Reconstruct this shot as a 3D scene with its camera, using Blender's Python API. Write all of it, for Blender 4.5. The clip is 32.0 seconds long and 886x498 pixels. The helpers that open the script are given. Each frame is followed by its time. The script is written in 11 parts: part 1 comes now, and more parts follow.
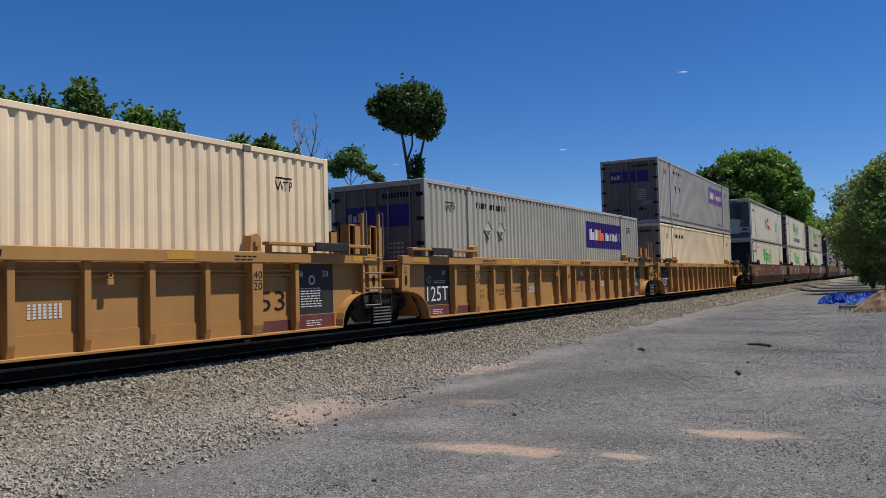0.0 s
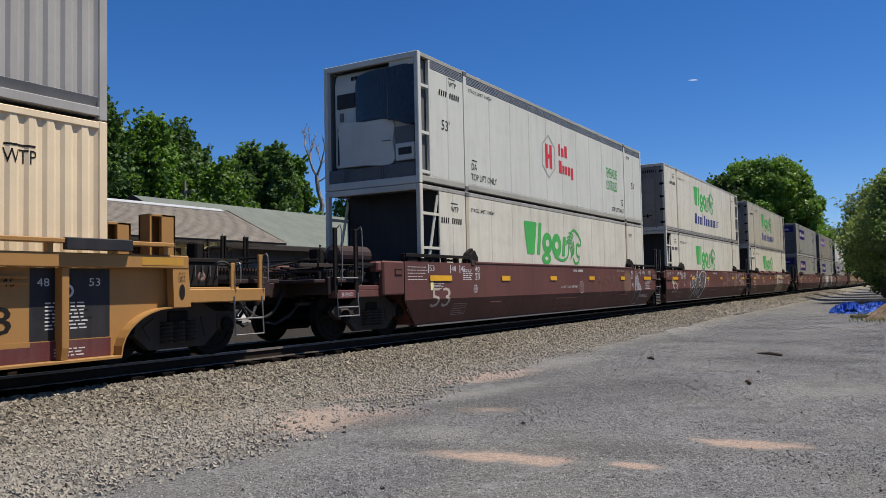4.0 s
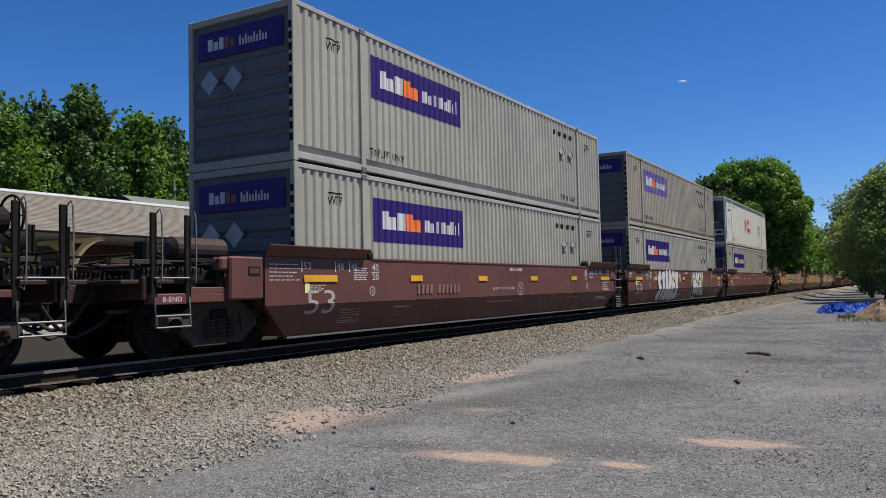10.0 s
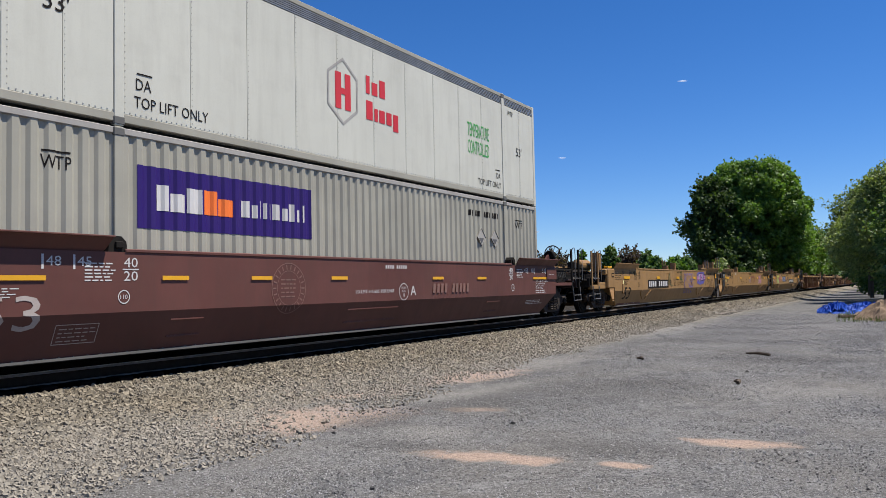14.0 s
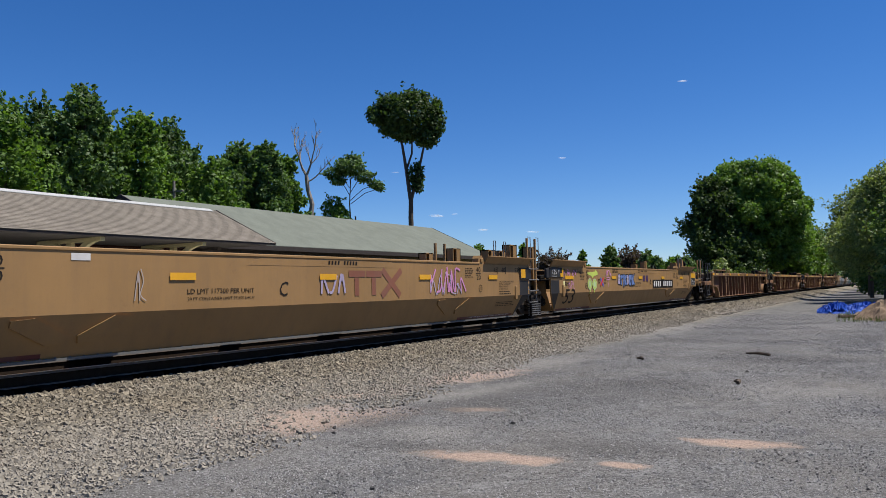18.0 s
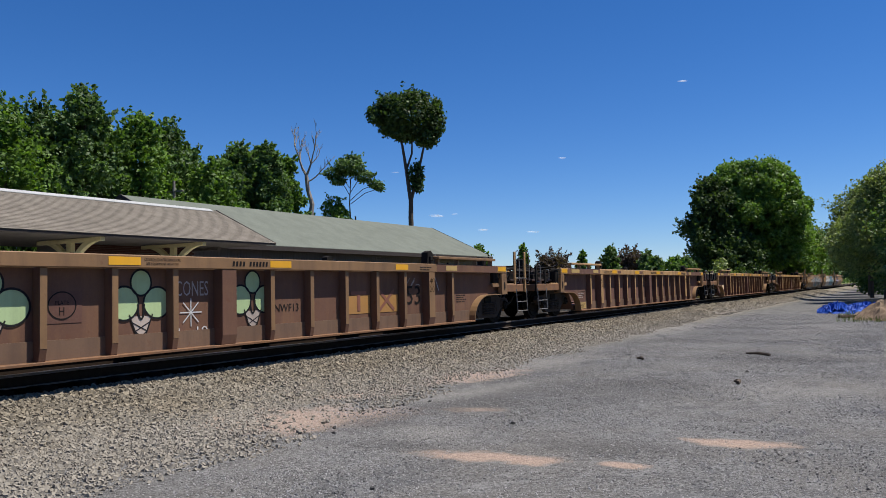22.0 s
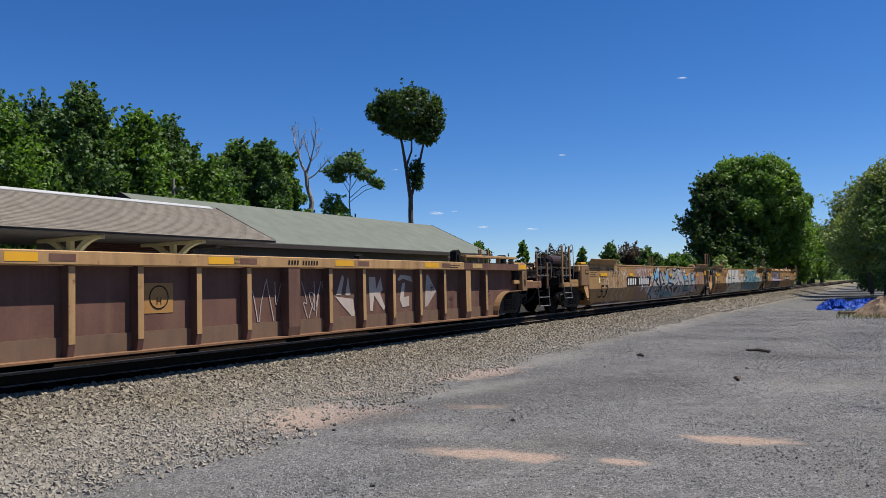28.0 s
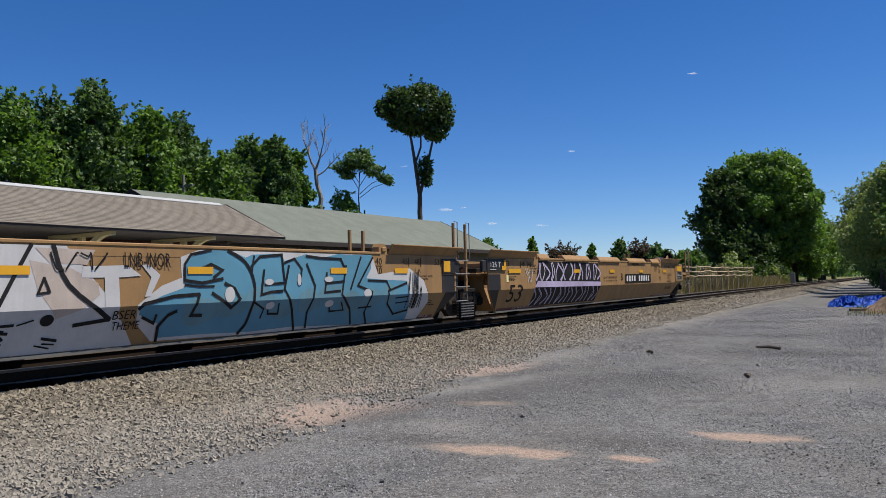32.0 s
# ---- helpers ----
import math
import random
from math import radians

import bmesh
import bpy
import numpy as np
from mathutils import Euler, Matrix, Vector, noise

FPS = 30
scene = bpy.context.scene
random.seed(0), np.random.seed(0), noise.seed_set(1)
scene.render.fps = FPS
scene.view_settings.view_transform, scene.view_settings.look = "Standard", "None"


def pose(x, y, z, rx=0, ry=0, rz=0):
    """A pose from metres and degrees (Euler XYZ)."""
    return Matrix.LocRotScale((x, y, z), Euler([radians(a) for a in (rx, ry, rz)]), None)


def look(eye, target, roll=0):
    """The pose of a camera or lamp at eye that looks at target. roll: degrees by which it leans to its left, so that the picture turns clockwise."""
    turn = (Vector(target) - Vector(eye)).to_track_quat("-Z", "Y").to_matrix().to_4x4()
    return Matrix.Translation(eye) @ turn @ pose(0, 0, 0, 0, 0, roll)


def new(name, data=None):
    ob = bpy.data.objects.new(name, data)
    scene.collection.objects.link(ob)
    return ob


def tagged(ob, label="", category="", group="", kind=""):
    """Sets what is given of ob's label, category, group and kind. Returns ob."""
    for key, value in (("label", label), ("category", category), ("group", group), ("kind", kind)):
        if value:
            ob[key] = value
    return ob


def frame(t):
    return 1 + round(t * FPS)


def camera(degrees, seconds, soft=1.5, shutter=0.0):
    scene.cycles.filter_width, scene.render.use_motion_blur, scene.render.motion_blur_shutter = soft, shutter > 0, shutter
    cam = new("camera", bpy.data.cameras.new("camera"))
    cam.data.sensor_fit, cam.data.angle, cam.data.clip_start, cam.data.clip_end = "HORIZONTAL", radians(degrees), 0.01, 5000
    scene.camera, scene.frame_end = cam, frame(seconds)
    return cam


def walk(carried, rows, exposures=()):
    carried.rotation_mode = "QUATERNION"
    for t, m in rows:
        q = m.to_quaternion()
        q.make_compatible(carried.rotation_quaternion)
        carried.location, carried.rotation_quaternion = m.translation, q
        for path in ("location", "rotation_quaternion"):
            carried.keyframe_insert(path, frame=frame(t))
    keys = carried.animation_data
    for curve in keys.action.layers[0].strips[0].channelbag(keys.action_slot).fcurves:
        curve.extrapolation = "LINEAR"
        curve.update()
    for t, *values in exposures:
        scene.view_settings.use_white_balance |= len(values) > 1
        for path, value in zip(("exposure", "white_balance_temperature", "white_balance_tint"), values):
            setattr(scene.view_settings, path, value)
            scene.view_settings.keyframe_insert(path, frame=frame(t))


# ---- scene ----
# yaw left of the track, tilt up and roll of the steadied camera, in degrees
EYE = Vector((0, 0, 1.6))


def aim(yaw, tilt, roll):
    a, b = radians(yaw), radians(tilt)
    return look(EYE, EYE + Vector((-math.sin(a) * math.cos(b), math.cos(a) * math.cos(b), math.sin(b))), roll)


cam = camera(58.355, 32.0, 0.3)
# stops: the camera's own exposure drifts with what fills its picture
EXPOSURE = [(0, 0.3), (1.5, 0.36), (3, 0.44), (6, 0.46), (8, 0.48), (10, 0.5), (12, 0.68), (14, 0.65), (17, 0.5), (21, 0.5), (26, 0.5), (30, 0.5), (32, 0.44)]
PATH = [
    (0, aim(30.111, 2.288, -1.468)),
    (0.5, aim(30.066, 2.423, -1.289)),
    (1, aim(30.257, 2.537, -1.235)),
    (1.5, aim(30.487, 2.667, -1.244)),
    (2, aim(30.712, 2.753, -1.190)),
    (2.5, aim(30.829, 2.819, -1.193)),
    (3, aim(30.847, 2.828, -1.191)),
    (3.5, aim(30.822, 2.839, -1.213)),
    (5.5, aim(30.460, 2.847, -1.257)),
    (6, aim(30.351, 2.841, -1.241)),
    (6.5, aim(30.226, 2.848, -1.270)),
    (7, aim(30.139, 2.890, -1.329)),
    (7.5, aim(30.038, 2.844, -1.262)),
    (8, aim(30.042, 2.844, -1.247)),
    (14.5, aim(30.042, 2.844, -1.247)),
    (16.5, aim(30.042, 2.844, -1.247)),
    (25.5, aim(30.042, 2.844, -1.247)),
    (27.5, aim(30.081, 2.582, -1.226)),
    (28, aim(30.033, 2.649, -1.332)),
    (28.5, aim(30.064, 2.632, -1.380)),
    (29, aim(30.118, 2.583, -1.384)),
    (29.5, aim(30.127, 2.546, -1.407)),
    (30, aim(30.146, 2.533, -1.413)),
    (30.5, aim(30.163, 2.513, -1.368)),
    (31, aim(30.203, 2.480, -1.359)),
    (31.5, aim(30.275, 2.429, -1.315)),
    (32, aim(30.703, 2.408, -1.302)),
]
walk(cam, PATH, EXPOSURE)

# ---- sky and sun ----
SUN = Vector((0.365, 0.22, 0.905)).normalized()
world = bpy.data.worlds.new("sky")
scene.world = world
world.use_nodes = True
wn = world.node_tree.nodes
sky = wn.new("ShaderNodeTexSky")
sky.sky_type = "NISHITA"
sky.sun_disc = False
sky.sun_elevation = math.asin(SUN.z)
sky.sun_rotation = math.atan2(SUN.x, SUN.y)
sky.altitude, sky.air_density, sky.dust_density, sky.ozone_density = 1600, 1.0, 0.0, 4.6
wn["Background"].inputs["Strength"].default_value = 0.068
deep = wn.new("ShaderNodeHueSaturation")
deep.inputs["Saturation"].default_value = 1.25
world.node_tree.links.new(sky.outputs[0], deep.inputs["Color"])
tint = wn.new("ShaderNodeMix")
tint.data_type, tint.blend_type = "RGBA", "MULTIPLY"
tint.inputs[0].default_value, tint.inputs[7].default_value = 1.0, (0.9, 0.975, 1.2, 1)
world.node_tree.links.new(deep.outputs[0], tint.inputs[6])
world.node_tree.links.new(tint.outputs[2], wn["Background"].inputs["Color"])

sun_data = bpy.data.lights.new("sun", "SUN")
sun_data.energy, sun_data.angle, sun_data.color = 5.1, radians(0.53), (1.0, 0.95, 0.87)
sun = new("sun", sun_data)
sun.matrix_world = look(SUN * 80, (0, 0, 0))
scene.view_settings.exposure = 0.55


# ---- mesh helpers ----
def box(bm, x0, x1, y0, y1, z0, z1, b=0.0):
    """A box, with its edges chamfered by b."""
    x0, x1, y0, y1, z0, z1 = min(x0, x1), max(x0, x1), min(y0, y1), max(y0, y1), min(z0, z1), max(z0, z1)
    if b <= 0:
        v = [bm.verts.new(p) for p in ((x0, y0, z0), (x1, y0, z0), (x1, y1, z0), (x0, y1, z0), (x0, y0, z1), (x1, y0, z1), (x1, y1, z1), (x0, y1, z1))]
        for f in ((3, 2, 1, 0), (4, 5, 6, 7), (0, 1, 5, 4), (1, 2, 6, 5), (2, 3, 7, 6), (3, 0, 4, 7)):
            bm.faces.new([v[i] for i in f])
        return
    c, h = Vector(((x0 + x1) / 2, (y0 + y1) / 2, (z0 + z1) / 2)), Vector(((x1 - x0) / 2, (y1 - y0) / 2, (z1 - z0) / 2))
    g = {}
    for sx in (-1, 1):
        for sy in (-1, 1):
            for sz in (-1, 1):
                for a in range(3):
                    e = Vector((sx * (h.x - b * (a != 0)), sy * (h.y - b * (a != 1)), sz * (h.z - b * (a != 2))))
                    g[sx, sy, sz, a] = bm.verts.new(c + e)
    S = (-1, 1)
    for s in S:
        for k, loop in ((0, [(s, -1, -1), (s, 1, -1), (s, 1, 1), (s, -1, 1)]), (1, [(-1, s, -1), (1, s, -1), (1, s, 1), (-1, s, 1)]), (2, [(-1, -1, s), (1, -1, s), (1, 1, s), (-1, 1, s)])):
            bm.faces.new([g[q + (k,)] for q in loop])
    for p in S:
        for q in S:
            bm.faces.new([g[-1, p, q, 1], g[1, p, q, 1], g[1, p, q, 2], g[-1, p, q, 2]])
            bm.faces.new([g[p, -1, q, 0], g[p, 1, q, 0], g[p, 1, q, 2], g[p, -1, q, 2]])
            bm.faces.new([g[p, q, -1, 0], g[p, q, 1, 0], g[p, q, 1, 1], g[p, q, -1, 1]])
    for sx in S:
        for sy in S:
            for sz in S:
                bm.faces.new([g[sx, sy, sz, a] for a in range(3)])


def prism(bm, poly, axis, a, b):
    """A polygon (u, v) drawn out along an axis from a to b. x: (y, z); y: (x, z); z: (x, y)."""
    def at(u, v, w):
        return {"x": (w, u, v), "y": (u, w, v), "z": (u, v, w)}[axis]
    lo = [bm.verts.new(at(u, v, a)) for u, v in poly]
    hi = [bm.verts.new(at(u, v, b)) for u, v in poly]
    n = len(poly)
    bm.faces.new(lo), bm.faces.new(hi)
    for i in range(n):
        bm.faces.new([lo[i], lo[(i + 1) % n], hi[(i + 1) % n], hi[i]])


def sheet(bm, line, axis, a, b, thick):
    """A thin plate along an open line (u, v), of that thickness, drawn out from a to b."""
    pts = [Vector(p) for p in line]
    back = []
    for i, p in enumerate(pts):
        d = (pts[min(i + 1, len(pts) - 1)] - pts[max(i - 1, 0)]).normalized()
        back.append(p + Vector((-d.y, d.x)) * thick)
    prism(bm, [tuple(p) for p in pts] + [tuple(p) for p in reversed(back)], axis, a, b)


def tube(bm, pts, r, n=6, cap=True):
    """A round bar along points; r is one radius or one for each point."""
    pts = [Vector(p) for p in pts]
    rs = r if isinstance(r, (list, tuple)) else [r] * len(pts)
    rings = []
    up = Vector((0, 0, 1))
    for i, p in enumerate(pts):
        d = (pts[min(i + 1, len(pts) - 1)] - pts[max(i - 1, 0)]).normalized()
        side = d.cross(up if abs(d.z) < 0.9 else Vector((1, 0, 0))).normalized()
        top = side.cross(d)
        rings.append([bm.verts.new(p + (side * math.cos(6.28318 * k / n) + top * math.sin(6.28318 * k / n)) * rs[i]) for k in range(n)])
    for a, b in zip(rings, rings[1:]):
        for k in range(n):
            bm.faces.new([a[k], a[(k + 1) % n], b[(k + 1) % n], b[k]])
    if cap:
        bm.faces.new(rings[0]), bm.faces.new(rings[-1])


def ring(bm, c, R, r, axis="x", n=20, m=6):
    """A torus about an axis."""
    vs = []
    for i in range(n):
        a = 6.28318 * i / n
        row = []
        for k in range(m):
            b = 6.28318 * k / m
            q, w = R + r * math.cos(b), r * math.sin(b)
            u, v = q * math.cos(a), q * math.sin(a)
            o = {"x": (w, u, v), "y": (u, w, v), "z": (u, v, w)}[axis]
            row.append(bm.verts.new(Vector(c) + Vector(o)))
        vs.append(row)
    for i in range(n):
        for k in range(m):
            bm.faces.new([vs[i][k], vs[(i + 1) % n][k], vs[(i + 1) % n][(k + 1) % m], vs[i][(k + 1) % m]])


def disc(bm, c, R, w, axis="x", n=24, bevel=0.0):
    """A round plate of width w about an axis."""
    rows = [(-w / 2, R - bevel), (-w / 2 + bevel, R), (w / 2 - bevel, R), (w / 2, R - bevel)] if bevel else [(-w / 2, R), (w / 2, R)]
    rings = []
    for off, rad in rows:
        rr = []
        for i in range(n):
            a = 6.28318 * i / n
            u, v = rad * math.cos(a), rad * math.sin(a)
            rr.append(bm.verts.new(Vector(c) + Vector({"x": (off, u, v), "y": (u, off, v), "z": (u, v, off)}[axis])))
        rings.append(rr)
    for a, b in zip(rings, rings[1:]):
        for i in range(n):
            bm.faces.new([a[i], a[(i + 1) % n], b[(i + 1) % n], b[i]])
    bm.faces.new(rings[0]), bm.faces.new(rings[-1])


def finish(name, bm, mat):
    bmesh.ops.recalc_face_normals(bm, faces=bm.faces)
    me = bpy.data.meshes.new(name)
    bm.to_mesh(me)
    bm.free()
    me.materials.append(mat)
    return me


def part(name, bm, mat, parent, label=""):
    """One mesh object under a thing or a part."""
    me = bm if isinstance(bm, bpy.types.Mesh) else finish(name, bm, mat)
    ob = new(name, me)
    ob.parent = parent
    return tagged(ob, label)


def thing(name, label, category, m=None, group="", kind=""):
    ob = new(name)
    ob.empty_display_size = 0.3
    if m is not None:
        ob.matrix_basis = m
    return tagged(ob, label, category, group, kind)


def fast_mesh(name, verts, quads, mat, flat_faces=True):
    """A mesh from arrays of corners and of four-sided faces."""
    me = bpy.data.meshes.new(name)
    v, q = np.asarray(verts, np.float32), np.asarray(quads, np.int32)
    me.vertices.add(len(v))
    me.vertices.foreach_set("co", v.ravel())
    me.loops.add(q.size)
    me.loops.foreach_set("vertex_index", q.ravel())
    me.polygons.add(len(q))
    me.polygons.foreach_set("loop_start", np.arange(0, q.size, q.shape[1], dtype=np.int32))
    me.update(calc_edges=True)
    me.validate()
    if flat_faces:
        me.shade_flat()
    me.materials.append(mat)
    return me


def B():
    return bmesh.new()


# ---- materials ----
def nodes_of(name):
    m = bpy.data.materials.new(name)
    m.use_nodes = True
    t = m.node_tree
    return m, t, t.nodes["Principled BSDF"]


def node(t, kind, **values):
    n = t.nodes.new(kind)
    for k, v in values.items():
        n.inputs[k].default_value = v
    return n


def noise_node(t, vec, scale, detail=4.0, rough=0.6):
    n = node(t, "ShaderNodeTexNoise", Scale=scale, Detail=detail, Roughness=rough)
    t.links.new(vec, n.inputs["Vector"])
    return n.outputs["Fac"]


def ramp(t, fac, a, b, ca=(0, 0, 0, 1), cb=(1, 1, 1, 1)):
    r = t.nodes.new("ShaderNodeValToRGB")
    r.color_ramp.elements[0].position, r.color_ramp.elements[1].position = a, b
    r.color_ramp.elements[0].color, r.color_ramp.elements[1].color = ca, cb
    t.links.new(fac, r.inputs[0])
    return r.outputs[0]


def mix(t, fac, a, b, mode="MIX"):
    n = t.nodes.new("ShaderNodeMix")
    n.data_type, n.blend_type = "RGBA", mode
    for i, v in ((0, fac), (6, a), (7, b)):
        if isinstance(v, (int, float)):
            n.inputs[i].default_value = v
        elif isinstance(v, (tuple, list)):
            n.inputs[i].default_value = (*v[:3], 1)
        else:
            t.links.new(v, n.inputs[i])
    return n.outputs[2]


def calc(t, op, a, b=None):
    n = t.nodes.new("ShaderNodeMath")
    n.operation = op
    for i, v in enumerate((a, b)):
        if v is None:
            continue
        if isinstance(v, (int, float)):
            n.inputs[i].default_value = v
        else:
            t.links.new(v, n.inputs[i])
    return n.outputs[0]


def bump(t, bsdf, height, strength, distance=0.01):
    n = node(t, "ShaderNodeBump", Strength=strength, Distance=distance)
    t.links.new(height, n.inputs["Height"])
    t.links.new(n.outputs[0], bsdf.inputs["Normal"])


def stretched(t, vec, s):
    m = t.nodes.new("ShaderNodeMapping")
    m.inputs["Scale"].default_value = s
    t.links.new(vec, m.inputs["Vector"])
    return m.outputs[0]


def paint(name, col, rough=0.55, metal=0.0, dirt=(0.12, 0.1, 0.08), amount=0.35, rust=0.0, fade=0.15, relief=0.15, spread=0.0, gloss=0.25):
    """Weathered paint: faded in patches, streaked downwards by rain, dusty, chipped to rust here and there."""
    m, t, b = nodes_of(name)
    vec = t.nodes.new("ShaderNodeTexCoord").outputs["Object"]
    big = noise_node(t, vec, 0.55, 5)
    c = mix(t, ramp(t, big, 0.3, 0.75), tuple(x * (1 - fade) for x in col), tuple(min(1, x * (1 + fade) + 0.012 * fade) for x in col))
    streak = noise_node(t, stretched(t, vec, (1.7, 1.7, 0.22)), 2.2, 6, 0.65)
    c = mix(t, calc(t, "MULTIPLY", ramp(t, streak, 0.46, 0.74), amount), c, dirt)
    blotch = noise_node(t, stretched(t, vec, (1.0, 1.0, 1.6)), 1.7, 7, 0.68)
    c = mix(t, calc(t, "MULTIPLY", ramp(t, blotch, 0.5, 0.72), amount * 0.55), c, dirt)
    fine = noise_node(t, vec, 38, 3)
    c = mix(t, calc(t, "MULTIPLY", ramp(t, fine, 0.5, 0.8), amount * 0.45), c, dirt)
    if rust:
        spots = noise_node(t, vec, 6.5, 8, 0.72)
        c = mix(t, calc(t, "MULTIPLY", ramp(t, spots, 0.60, 0.68), rust), c, (0.11, 0.04, 0.018))
    if spread:
        rnd = t.nodes.new("ShaderNodeObjectInfo").outputs["Random"]
        f = calc(t, "ADD", calc(t, "MULTIPLY", rnd, 2 * spread), 1 - spread)
        c = mix(t, 1.0, c, f, "MULTIPLY")
    t.links.new(c, b.inputs["Base Color"])
    t.links.new(calc(t, "ADD", calc(t, "MULTIPLY", streak, 0.3), rough - 0.15), b.inputs["Roughness"])
    b.inputs["Metallic"].default_value = metal
    b.inputs["Specular IOR Level"].default_value = gloss
    bump(t, b, noise_node(t, vec, 9, 6), relief, 0.006)
    return m


M = {}
M["brown"] = paint("brown_paint", (0.1, 0.037, 0.029), amount=0.4, dirt=(0.075, 0.043, 0.034), rust=0.12, fade=0.24)
M["orange"] = paint("orange_yellow_paint", (0.325, 0.166, 0.05), amount=0.25, dirt=(0.2, 0.12, 0.05), rust=0.12)
M["tan"] = paint("dusty_yellow_paint", (0.262, 0.15, 0.058), amount=0.35, dirt=(0.17, 0.11, 0.06), rust=0.15)
M["worn"] = paint("worn_rusty_yellow_paint", (0.37, 0.222, 0.095), amount=0.6, dirt=(0.14, 0.075, 0.045), rust=0.75)
M["rusty"] = paint("rust_brown_panel", (0.105, 0.05, 0.037), amount=0.55, dirt=(0.19, 0.115, 0.07), rust=0.35, rough=0.8, fade=0.3)
M["rusty2"] = paint("rust_orange_panel", (0.115, 0.057, 0.037), amount=0.5, dirt=(0.2, 0.11, 0.055), rust=0.45, rough=0.8, fade=0.3)
M["tan_worn"] = paint("grimy_tan_paint", (0.285, 0.165, 0.066), amount=0.42, dirt=(0.13, 0.08, 0.05), rust=0.3)
M["black"] = paint("black_paint", (0.018, 0.017, 0.018), amount=0.35, dirt=(0.06, 0.05, 0.045))
M["screen"] = paint("dark_glossy_screen", (0.012, 0.012, 0.014), amount=0.15, dirt=(0.05, 0.05, 0.05), rough=0.25, gloss=0.5)
M["sill_web"] = paint("dusty_brown_sill", (0.15, 0.092, 0.058), amount=0.5, dirt=(0.07, 0.045, 0.035), rust=0.4)
M["deck"] = paint("grimy_brown_deck", (0.034, 0.018, 0.015), amount=0.5, dirt=(0.05, 0.038, 0.032), rust=0.2)
M["worn_dark"] = paint("grimy_brown_yellow_paint", (0.2, 0.115, 0.055), amount=0.5, dirt=(0.08, 0.05, 0.035), rust=0.4)
M["worn_pale"] = paint("pale_dusty_yellow_paint", (0.4, 0.27, 0.1), amount=0.4, dirt=(0.16, 0.1, 0.06), rust=0.2)
M["maroon"] = paint("maroon_band", (0.10, 0.025, 0.025), amount=0.35)
M["steel"] = paint("grimy_steel", (0.010, 0.009, 0.008), metal=0.0, amount=0.5, dirt=(0.036, 0.028, 0.022), rust=0.15, rough=0.8, gloss=0.1)
M["galv"] = paint("galvanised_bar", (0.179, 0.172, 0.165), metal=0.4, amount=0.4, rough=0.5)
M["tread"] = paint("polished_wheel_tread", (0.32, 0.3, 0.29), metal=0.9, amount=0.1, rough=0.32)
M["rubber"] = paint("black_rubber", (0.02, 0.02, 0.02), amount=0.2, rough=0.7)
M["cream"] = paint("cream_paint", (0.666, 0.530, 0.347), amount=0.16, dirt=(0.32, 0.23, 0.14), rust=0.05)
M["grey"] = paint("light_grey_paint", (0.305, 0.29, 0.238), amount=0.2, dirt=(0.22, 0.2, 0.18), rust=0.04)
M["grey_dark"] = paint("mid_grey_paint", (0.328, 0.309, 0.281), amount=0.25, dirt=(0.15, 0.14, 0.13), rust=0.06)
M["beige"] = paint("beige_grey_paint", (0.288, 0.254, 0.198), amount=0.3, dirt=(0.22, 0.18, 0.14), rust=0.06)
M["white"] = paint("off_white_panel", (0.54, 0.505, 0.41), amount=0.34, dirt=(0.24, 0.2, 0.15), fade=0.08, rust=0.03, relief=0.06, spread=0.02)
M["white_grimy"] = paint("grimy_off_white_panel", (0.405, 0.368, 0.288), amount=0.4, dirt=(0.2, 0.165, 0.13), fade=0.12, relief=0.06, spread=0.03)
M["white2"] = paint("clean_white_panel", (0.50, 0.492, 0.425), amount=0.2, dirt=(0.24, 0.22, 0.19), fade=0.06, relief=0.05)
M["alu"] = paint("dull_aluminium", (0.307, 0.307, 0.300), metal=0.55, amount=0.35, rough=0.45)
M["dark_rail"] = paint("grimy_grey_rail", (0.117, 0.114, 0.106), amount=0.45, dirt=(0.09, 0.08, 0.07), rust=0.15)
# End walls darker than the sides: grime and shade both in this colour.
M["front"] = paint("dirty_shaded_grey_front", (0.105, 0.105, 0.105), amount=0.45, dirt=(0.07, 0.065, 0.06), rust=0.08)
M["door"] = paint("grimy_door_panel", (0.125, 0.105, 0.083), amount=0.7, dirt=(0.062, 0.047, 0.035), rust=0.3)
M["purple"] = paint("purple_panel", (0.023, 0.008, 0.115), amount=0.06, dirt=(0.1, 0.08, 0.15), fade=0.05)
M["purple_faded"] = paint("faded_purple_panel", (0.1, 0.065, 0.26), amount=0.35, dirt=(0.3, 0.29, 0.32), fade=0.25)
M["orange_mark"] = paint("orange_red_lettering", (0.75, 0.16, 0.03), amount=0.08)
M["white_mark"] = paint("white_lettering", (0.515, 0.500, 0.485), amount=0.2, dirt=(0.3, 0.25, 0.22))
M["dull_mark"] = paint("worn_white_lettering", (0.36, 0.31, 0.28), amount=0.5, dirt=(0.14, 0.08, 0.07))
M["ghost_mark"] = paint("faded_lettering", (0.19, 0.10, 0.08), amount=0.4)
M["black_mark"] = paint("black_lettering", (0.014, 0.012, 0.011), amount=0.1, gloss=0.05)
M["green_mark"] = paint("green_lettering", (0.055, 0.33, 0.07), amount=0.1)
M["navy_mark"] = paint("navy_lettering", (0.03, 0.035, 0.16), amount=0.08)
M["red_mark"] = paint("red_lettering", (0.5, 0.03, 0.04), amount=0.1)
M["rust_mark"] = paint("rust_red_lettering", (0.2, 0.075, 0.045), amount=0.25)
